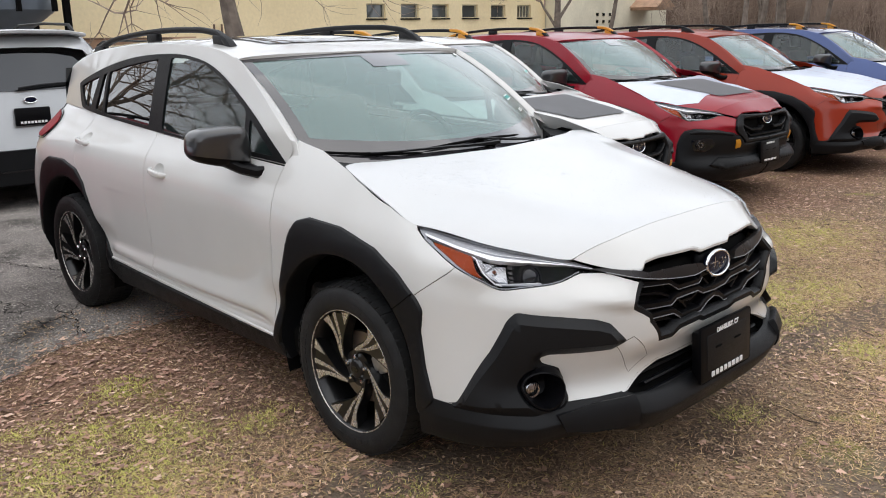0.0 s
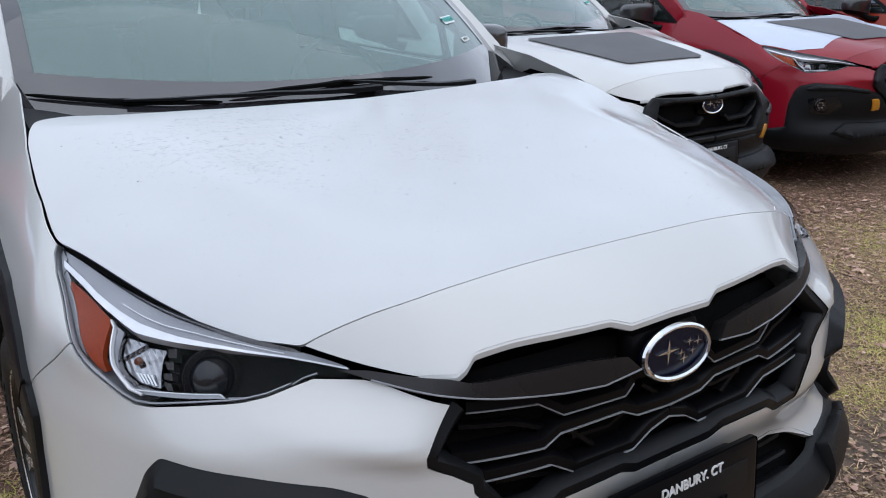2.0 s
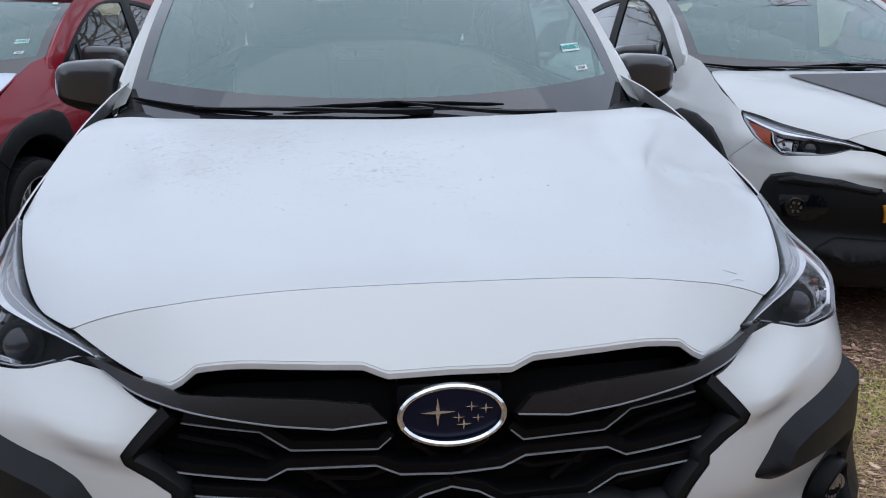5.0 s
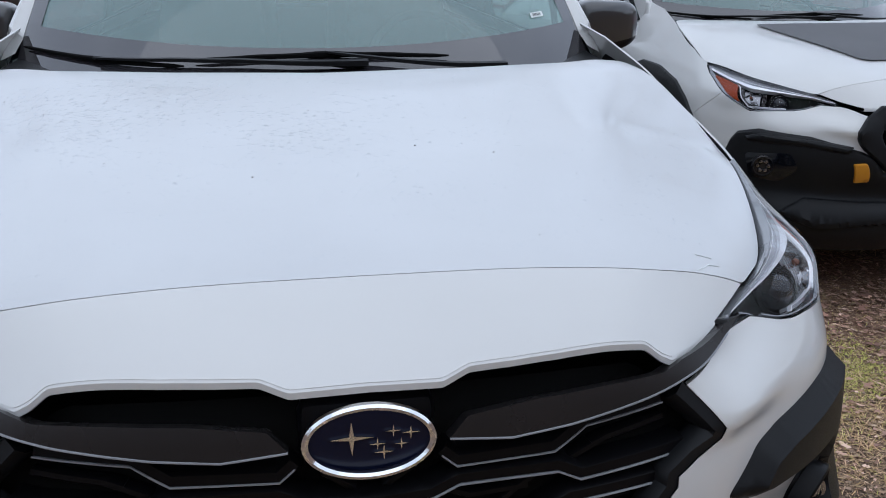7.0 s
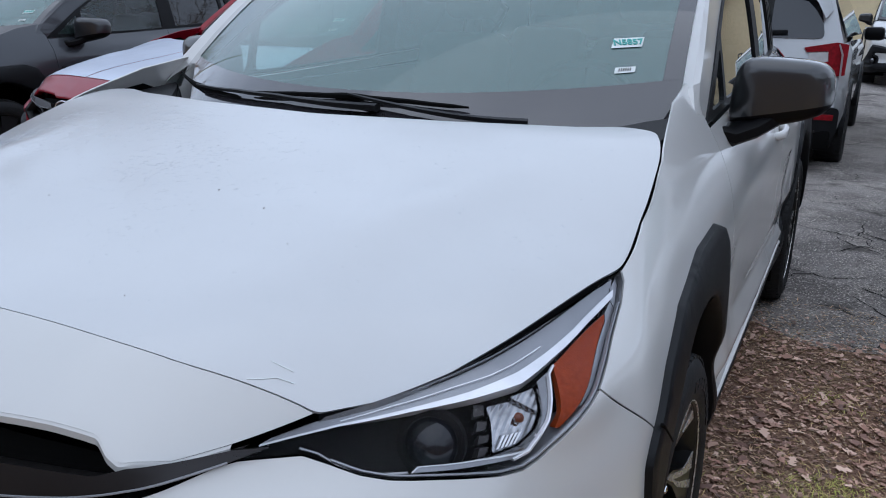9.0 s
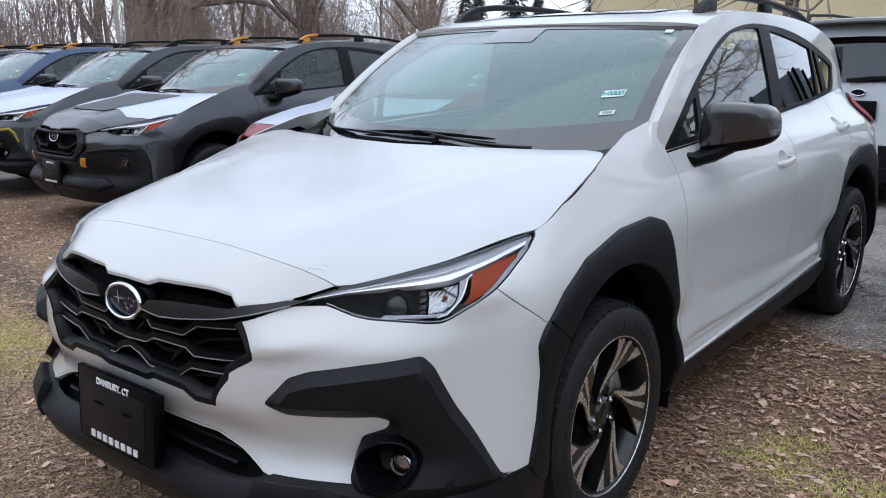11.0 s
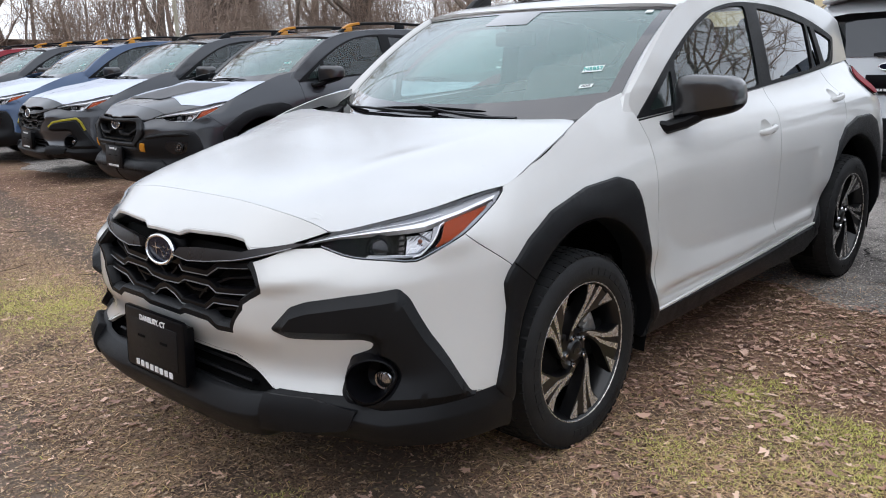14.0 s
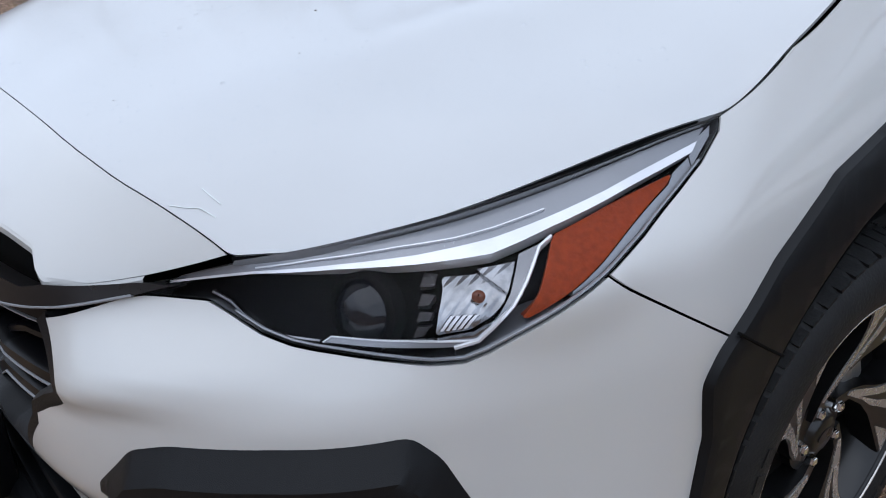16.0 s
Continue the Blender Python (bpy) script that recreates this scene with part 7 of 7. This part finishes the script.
    pl = P("plate", "dealer_plate", lambda: box((-.16, -.045, .82), (.16, -.015, .985), .01), GLOSSBLACK, "black dealer plate")
    P("platebars", "lettering", lambda: join(*[box((-.12 + .031 * i, -.048, .840), (-.12 + .031 * i + .022, -.044, .862)) for i in range(8)]), WHITEPRINT, "white lettering", pl)
    P("under", "underbody", lambda: box((-.84, .0, .25), (.84, 4.3, .42), .03), UNDER)
    return root


PRIVACY_SOLID = material("dark_reflective_glass", (.012, .013, .015), rough=.04, coat=1., vary=.1)
for x, y, yaw, colour, label in ((.08, 6.02, -1.0, SILVER, "silver boxy estate car with red tail lamps, behind the row"), (2.72, 6.9, 0.5, WHITE, "white estate car parked behind the rugged white one")):
    loft_suv("estate_car", colour, label).matrix_basis = pose(x, y, -.045, 0, 0, yaw) @ Matrix.Diagonal((1, 1, 1 if x < 1 else .88, 1))
far = car("crossover_car", WHITE, "white crossover facing the lane, far behind", rims="cut")
far.matrix_basis = pose(1.9, 16.0, -.045, 0, 0, 2)
tagged(far, group="cars far behind")
far = car("crossover_car", GREY, "dark crossover far behind in the lane", rims="black")
far.matrix_basis = pose(4.6, 16.5, -.045, 0, 0, 2)
tagged(far, group="cars far behind")

# the long cream building
CREAM = material("cream_painted_masonry", (.84, .70, .44), rough=.85, color2=(.70, .56, .33), scale=.35, spread=(.42, .75), fine=.12, bump=.25, bump_scale=9)
PALE = material("pale_cream_masonry", (.78, .72, .56), rough=.85, vary=.2, scale=.6, fine=.1, bump=.2, bump_scale=9)
BRICK = material("rusty_brown_brick", (.46, .29, .19), rough=.9, vary=.35, scale=2, fine=.2, bump=.3, bump_scale=12)
PANE = material("dark_window_pane", (.05, .06, .062), rough=.08, coat=1., vary=.3, scale=.6)
FRAME = material("weathered_window_frame", (.50, .45, .33), rough=.8, vary=.2, scale=3)
PIPE = material("rusty_pipe", (.20, .13, .09), rough=.8, vary=.4, scale=5)
TIN = material("blue_grey_sheet_metal", (.17, .20, .24), rough=.5, metal=.4, vary=.25, scale=1.2, bump=.1, bump_scale=4)

WIN_X = [20.35, 22.2, 24.0, 25.85, 27.75, 29.6]
hall = tagged(empty("factory_hall"), "long cream-painted factory hall with a row of small windows", "building")


def hall_wall():
    """The front wall with real openings for the windows."""
    holes = [[(x - .50, 1.92), (x + .50, 1.92), (x + .50, 2.50), (x - .50, 2.50)] for x in WIN_X]
    fn = lambda q: (np.stack([q[:, 0], np.full(len(q), 25.0), q[:, 1]], 1), np.tile([0., -1, 0], (len(q), 1)))
    return patch([(-13.35, -.1), (31.2, -.1), (31.2, 3.65), (-13.35, 3.65)], fn, holes=tuple(holes), step=1.5, edge=1.0, depth=.30)


link_mesh("hallwall", "wall", hall_wall, CREAM, hall)
link_mesh("hallend", "end_wall", lambda: box((-13.33, 25.3, -.1), (-13.05, 40, 3.65)), CREAM, hall)
link_mesh("hallroof", "roof", lambda: box((-13.6, 24.7, 3.65), (31.4, 40, 3.85)), TIN, hall)
link_mesh("hallbase", "wall_base", lambda: box((6.5, 24.93, -.1), (12.2, 24.99, 1.35)), BRICK, hall, "rusty brown wall base")
for i, x in enumerate(WIN_X):
    w = link_mesh("hallpane", "window", lambda: box((-.46, .16, .02), (.46, .18, .56)), PANE, hall)
    w.location = (x, 25.0, 1.92)
    link_mesh("hallframe", "window_frame", lambda: join(box((-.5, .10, 0), (-.44, .20, .58)), box((.44, .10, 0), (.5, .20, .58)), box((-.44, .10, .53), (.44, .20, .58)), box((-.44, .10, 0), (.44, .20, .04))), FRAME, w)
    link_mesh("hallsill", "window_sill", lambda: box((-.54, -.06, -.06), (.54, .12, -.003)), UNDER, w)
    if i == 5:
        for k in (-.22, .0, .22):
            b = link_mesh("hallbar", "glazing_bar", lambda: box((-.03, .08, .04), (.03, .14, .53)), FRAME, w)
            b.location = (k, 0, 0)
for k, (x, z, h) in enumerate(((12.9, 1.3, .75), (13.2, 1.3, .75))):
    link_mesh(("hallpipe", k), "pipe", lambda x=x, z=z, h=h: tube([(x, 24.9, -.1), (x, 24.9, 1.0), (x, 24.9, z + h * .6)], .07, n=8), PIPE, hall)
for k, (x0, z0) in enumerate(((8.2, 1.35), (8.6, 1.05))):
    link_mesh(("hallrun", k), "pipe", lambda x0=x0, z0=z0: tube([(x0, 24.85, z0), (x0 + 3.0, 24.85, z0 - .03), (x0 + 3.2, 24.85, z0 - .12), (x0 + 3.25, 24.85, -.1)], .06, n=8), PIPE, hall)
for k, x in enumerate((-7.6, -7.1, 9.7)):
    link_mesh(("hallbox", k), "wall_box", lambda x=x: box((x - .12, 24.86, 2.85), (x + .12, 24.98, 3.1), .01), PIPE, hall)
link_mesh("hallspout", "downpipe", lambda: tube([(-9.5, 24.9, -.1), (-9.5, 24.9, 3), (-9.5, 24.9, 3.65)], .12, n=8), PIPE, hall)

annex = tagged(empty("factory_annex"), "pale cream annex at the end of the factory hall", "building")
link_mesh("annexwall", "wall", lambda: box((31.25, 24.2, -.1), (41.0, 38, 3.5)), PALE, annex)
link_mesh("annexroof", "porch_roof", lambda: join(box((37.4, 22.6, 2.25), (39.0, 24.2, 2.40)), prism([(37.3, 2.4), (39.1, 2.4), (38.2, 3.0)], 22.5, 24.2, lambda a, b, x: (a, x, b))), BRICK, annex)
for k in range(6):
    v = link_mesh("annexvent", "wall_vent", lambda: box((-.07, -.03, -.07), (.07, .02, .07)), UNDER, annex)
    v.location = (34.4 + .55 * (k % 3), 24.18, 1.7 + .35 * (k // 3))
tank = tagged(empty("steel_hopper"), "blue-grey steel hopper on legs beside the hall", "hopper")
link_mesh("tankbody", "drum", lambda: moved(lathe([(1.35, .05), (1.35, .25), (2.1, 1.25), (2.15, 1.3), (4.2, 1.3), (4.2, .01)], 28, "z"), Matrix.Translation((5.3, 22.5, 0))), TIN, tank)
for k, (dx, dy) in enumerate(((-1.2, -1.2), (1.2, -1.2), (-1.2, 1.2), (1.2, 1.2))):
    link_mesh(("tankleg", k), "leg", lambda dx=dx, dy=dy: box((5.3 + dx - .08, 22.5 + dy - .08, -.1), (5.3 + dx + .08, 22.5 + dy + .08, 4.2)), UNDER, tank)
for k in range(3):
    link_mesh(("tankrib", k), "rib", lambda k=k: box((4.3 + k * .9, 21.14, 2.1), (4.42 + k * .9, 21.26, 4.2)), UNDER, tank)

# ---- bare trees ----
BARK = material("grey_brown_bark", (.21, .17, .14), rough=.95, color2=(.12, .095, .078), scale=6, fine=.3, bump=.6, bump_scale=24)
TWIGS = material("brown_bare_twigs", (.26, .19, .155), rough=.95, color2=(.38, .29, .225), scale=1.5)


def tree_data(seed, height, spread, levels, fork, base_r, limb=1.0, first=.35, droop=0.0):
    """Trunk and limbs, and the fine twigs, of a bare tree."""
    rng = np.random.default_rng(seed)
    limbs, twigs = [], []

    def grow(p, d, r, length, level):
        n = 6 if level < 2 else 4
        pts = [p.copy()]
        dirs = []
        for _ in range(n):
            d = d + rng.normal(0, .045 if level == 0 else .10 + .05 * level, 3) + np.array([0, 0, .05 - droop * level * .06])
            d /= np.linalg.norm(d)
            p = p + d * length / n
            pts.append(p.copy())
            dirs.append(d.copy())
        end = .55 if level < levels else .2
        up = np.array([.37, .21, .9]) if abs(d[2]) < .8 else np.array([1., .2, 0])
        data = tube(np.array(pts), 2 * r, n=8 if level == 0 else 5 if level < 2 else 3, up=up, taper=np.linspace(1, end, n + 1))
        (limbs if level < 2 else twigs).append(data)
        if level >= levels:
            return
        kids = fork + (2 if level > 0 else 0) + int(rng.integers(0, 2))
        for k in range(kids):
            t = rng.uniform(first if level == 0 else .35, 1) if k < kids - 1 else 1.0
            i = min(n - 1, int(t * n))
            a = rng.normal(0, 1, 3)
            a -= a @ dirs[i] * dirs[i]
            a /= np.linalg.norm(a)
            nd = dirs[i] + a * rng.uniform(.5, 1.1) * spread
            grow(pts[i + 1], nd / np.linalg.norm(nd), r * (.62 if level else .55) * (1 - .25 * t) * rng.uniform(.7, 1.05), length * rng.uniform(.55, .85) * (limb if level == 0 else 1), level + 1)
    grow(np.zeros(3) - [0, 0, .2], np.array([rng.normal(0, .05), rng.normal(0, .05), 1.]), base_r, height * .36, 0)
    return join(*limbs), join(*twigs)


def bush_data(seed, n, height):
    """A many-stemmed thicket of arching twigs."""
    rng = np.random.default_rng(seed)
    out = []
    for _ in range(n):
        a, lean, h = rng.uniform(0, 6.3), rng.uniform(.05, .75), height * rng.uniform(.5, 1.0)
        t = np.linspace(0, 1, 6)
        b = rng.normal(0, .12, (6, 2)).cumsum(0) * h * .12
        x = .5 * rng.normal() + lean * h * .6 * t ** 1.5 * math.cos(a) + b[:, 0]
        y = .5 * rng.normal() + lean * h * .6 * t ** 1.5 * math.sin(a) + b[:, 1]
        out.append(tube(np.stack([x, y, h * t * (1 - .25 * lean * t)], 1), .035 * rng.uniform(.4, 1), n=3, up=(.9, .3, .1), taper=np.linspace(1, .2, 6)))
        for _k in range(4):
            i = int(rng.integers(2, 6))
            p0 = np.array([x[i], y[i], h * t[i] * (1 - .25 * lean * t[i])])
            d = rng.normal(0, 1, 3) + [0, 0, .6]
            q = p0 + np.linspace(0, 1, 4)[:, None] * d / np.linalg.norm(d) * h * rng.uniform(.15, .35) + rng.normal(0, .03, (4, 3))
            out.append(tube(q, .016, n=3, up=(.9, .3, .1), taper=np.linspace(1, .3, 4)))
    return join(*out)


KINDS = {"tall": (11, 13, .75, 4, 3, .17), "wide": (12, 11, 1.0, 4, 3, .22), "slim": (14, 12, .55, 4, 3, .11), "old": (12, 9, 1.0, 4, 3, .50, 1.3), "stout": (17, 6.6, 1.25, 4, 4, .24, 2.1, .92)}
GROWN = {k: tree_data(*v) for k, v in KINDS.items()}


def tree(kind, x, y, yaw, scale=1.0, label="bare grey-brown tree with many fine twigs", group="bare trees"):
    root = tagged(empty("tree"), label, "tree", group)
    link_mesh(("trunk", kind), "trunk", lambda: GROWN[kind][0], BARK, root)
    link_mesh(("crown", kind), "crown", lambda: GROWN[kind][1], TWIGS, root)
    root.matrix_basis = pose(x, y, 0, 0, 0, yaw) @ Matrix.Scale(scale, 4)
    return root


tree("stout", -4.1, 16.6, 40, 1.05, "bare forked tree before the cream hall")
tree("stout", 6.65, 12.9, 200, 1.08, "bare dark-trunked tree before the cream hall")
tree("wide", 24.6, 19.0, 100, .8, "bare tree with two leaning stems")
tree("slim", 27.0, 18.5, 10, 1.0, "slim bare tree by the annex")
old_tree = tree("old", -19.1, 11.0, 75, 1.0, "old bare tree with a thick trunk and long limb")
limb = link_mesh("oldlimb", "limb", lambda: tube([(0, 0, 1.9), (.35, .6, 2.55), (.8, 1.4, 2.78), (1.35, 2.3, 2.88), (1.75, 3.0, 2.72), (1.95, 3.35, 2.3)], .30, n=8, up=(.37, .21, .9), taper=[1.2, 1, .85, .7, .5, .25]), BARK, old_tree)
limb.matrix_basis = Matrix.Rotation(radians(-75), 4, "Z")
rng = np.random.default_rng(21)
for i in range(46):
    far_off = rng.uniform(27, 58)
    a = radians(rng.uniform(40, 84))
    kind = ("tall", "slim", "wide", "slim")[i % 4]
    tree(kind, 2.4 - far_off * math.sin(a), -2.3 + far_off * math.cos(a), rng.uniform(0, 360), rng.uniform(.75, 1.15), group="bare trees of the wood")
for i in range(14):
    far_off = rng.uniform(24, 44)
    a = radians(rng.uniform(-86, -60))
    tree(("slim", "tall")[i % 2], -2.8 - far_off * math.sin(a), -2.4 + far_off * math.cos(a), rng.uniform(0, 360), rng.uniform(.8, 1.1), group="bare trees of the wood")
BUSH = bush_data(31, 130, 4.2)
for i in range(34):
    far_off = rng.uniform(20, 40)
    a = radians(rng.uniform(40, 88))
    b = tagged(link_mesh("bush", "bush", lambda: BUSH, TWIGS), "bare brown thicket of arching twigs", "bush", "thickets at the wood's edge")
    b.matrix_basis = pose(2.4 - far_off * math.sin(a), -2.3 + far_off * math.cos(a), 0, 0, 0, rng.uniform(0, 360)) @ Matrix.Scale(rng.uniform(.7, 1.35), 4)
for i in range(16):
    far_off = rng.uniform(36, 56)
    a = radians(rng.uniform(-86, -59))
    b = tagged(link_mesh("bush", "bush", lambda: BUSH, TWIGS), "bare brown thicket of arching twigs", "bush", "thickets on the bank")
    b.matrix_basis = pose(-2.8 - far_off * math.sin(a), -2.4 + far_off * math.cos(a), 0, 0, 0, rng.uniform(0, 360)) @ Matrix.Scale(rng.uniform(.9, 1.6), 4)

# a brown wooded bank beyond, and dark firs
BANK = mixed("brown_wooded_bank", [((.26, .175, .135), 1, 0, 1), ((.15, .11, .09), .5, .45, .65), ((.33, .24, .185), 3, .5, .7)], 1.0)


def bank_data(x0, y0, x1, y1, h, seed):
    r = np.random.default_rng(seed)
    t = np.linspace(0, 1, 60)
    rows = []
    for k in (0, .3, .6, 1.0):
        prof = h * k ** .8 * (1 + .12 * np.sin(9 * t + seed) + .10 * r.normal(0, 1, 60).cumsum() / 8 * 0 + .06 * np.sin(31 * t))
        nx, ny = -(y1 - y0), (x1 - x0)
        L = math.hypot(nx, ny)
        rows.append(np.stack([x0 + (x1 - x0) * t + nx / L * 9 * k, y0 + (y1 - y0) * t + ny / L * 9 * k, prof - .3], 1))
    return grid_data(np.array(rows))


tagged(link_mesh("bank_right", "bank", lambda: bank_data(75, -20, 42, 52, 6.5, 2), BANK), "brown wooded bank behind the parked cars", "bank", kind="structure")
tagged(link_mesh("bank_left", "bank", lambda: bank_data(-34, 52, -66, -40, 2.4, 3), BANK), "brown undergrowth at the wood's edge", "bank", kind="structure")
# an unseen bank, added to hold low skylight off the cars' fronts
tagged(link_mesh("bank_shade", "bank", lambda: bank_data(36, -10.5, -36, -10.5, 8.5, 5), BANK), "unseen brown bank added to keep skylight off the car fronts", "bank", kind="structure")
# unseen trees on that added bank, blocking more of the low sky
for i in range(18):
    tree(("slim", "tall", "wide")[i % 3], -27 + 3.1 * i + rng.uniform(-1, 1), -12.5 - rng.uniform(0, 6), rng.uniform(0, 360), rng.uniform(.75, 1.05), group="bare trees across the grass")
FIR = material("dark_fir_green", (.035, .045, .030), rough=.95, vary=.4, scale=3)


def fir_data(seed):
    r = np.random.default_rng(seed)
    V, F = [], []
    for i in range(900):
        h = r.random() ** 1.2
        a, rad = r.uniform(0, 6.3), (1 - h) * 1.9 * r.uniform(.35, 1)
        p = np.array([rad * math.cos(a), rad * math.sin(a), .8 + 9 * h - .25 * rad])
        d = np.array([math.cos(a), math.sin(a), -.35]) * .55
        s = np.array([-math.sin(a), math.cos(a), .1]) * .22
        V += [p - s, p + s, p + d + [0, 0, -.1]]
        F.append((3 * i, 3 * i + 1, 3 * i + 2))
    return np.array(V), F, None


for i in range(9):
    root = tagged(empty("fir_tree"), "dark green fir tree far off", "tree", "far fir trees")
    link_mesh(("fir", i % 3), "crown", lambda i=i: fir_data(40 + i % 3), FIR, root)
    link_mesh("firtrunk", "trunk", lambda: tube([(0, 0, 0), (0, 0, 4), (0, 0, 9)], .3, n=6, taper=[1, .7, .2], up=(1, 0, 0)), BARK, root)
    root.matrix_basis = pose(-52 + 3.6 * i + 1.2 * math.sin(i * 2.2), 66 + 2 * math.cos(i * 3), 0) @ Matrix.Scale(.95 + .2 * math.sin(3.7 * i), 4)
pole = tagged(empty("flag_pole"), "thin pale pole behind the parked cars", "pole")
link_mesh("pole", "shaft", lambda: tube([(-10.6, 5.3, 0), (-10.6, 5.3, 4), (-10.6, 5.3, 8)], .07, n=10, up=(1, 0, 0), taper=[1, .9, .7]), FRAME, pole)
link_mesh("polebase", "base", lambda: moved(lathe([(0, .12), (.08, .12), (.1, .05), (.1, .001)], 14, "z"), Matrix.Translation((-10.6, 5.3, -.05))), FRAME, pole)
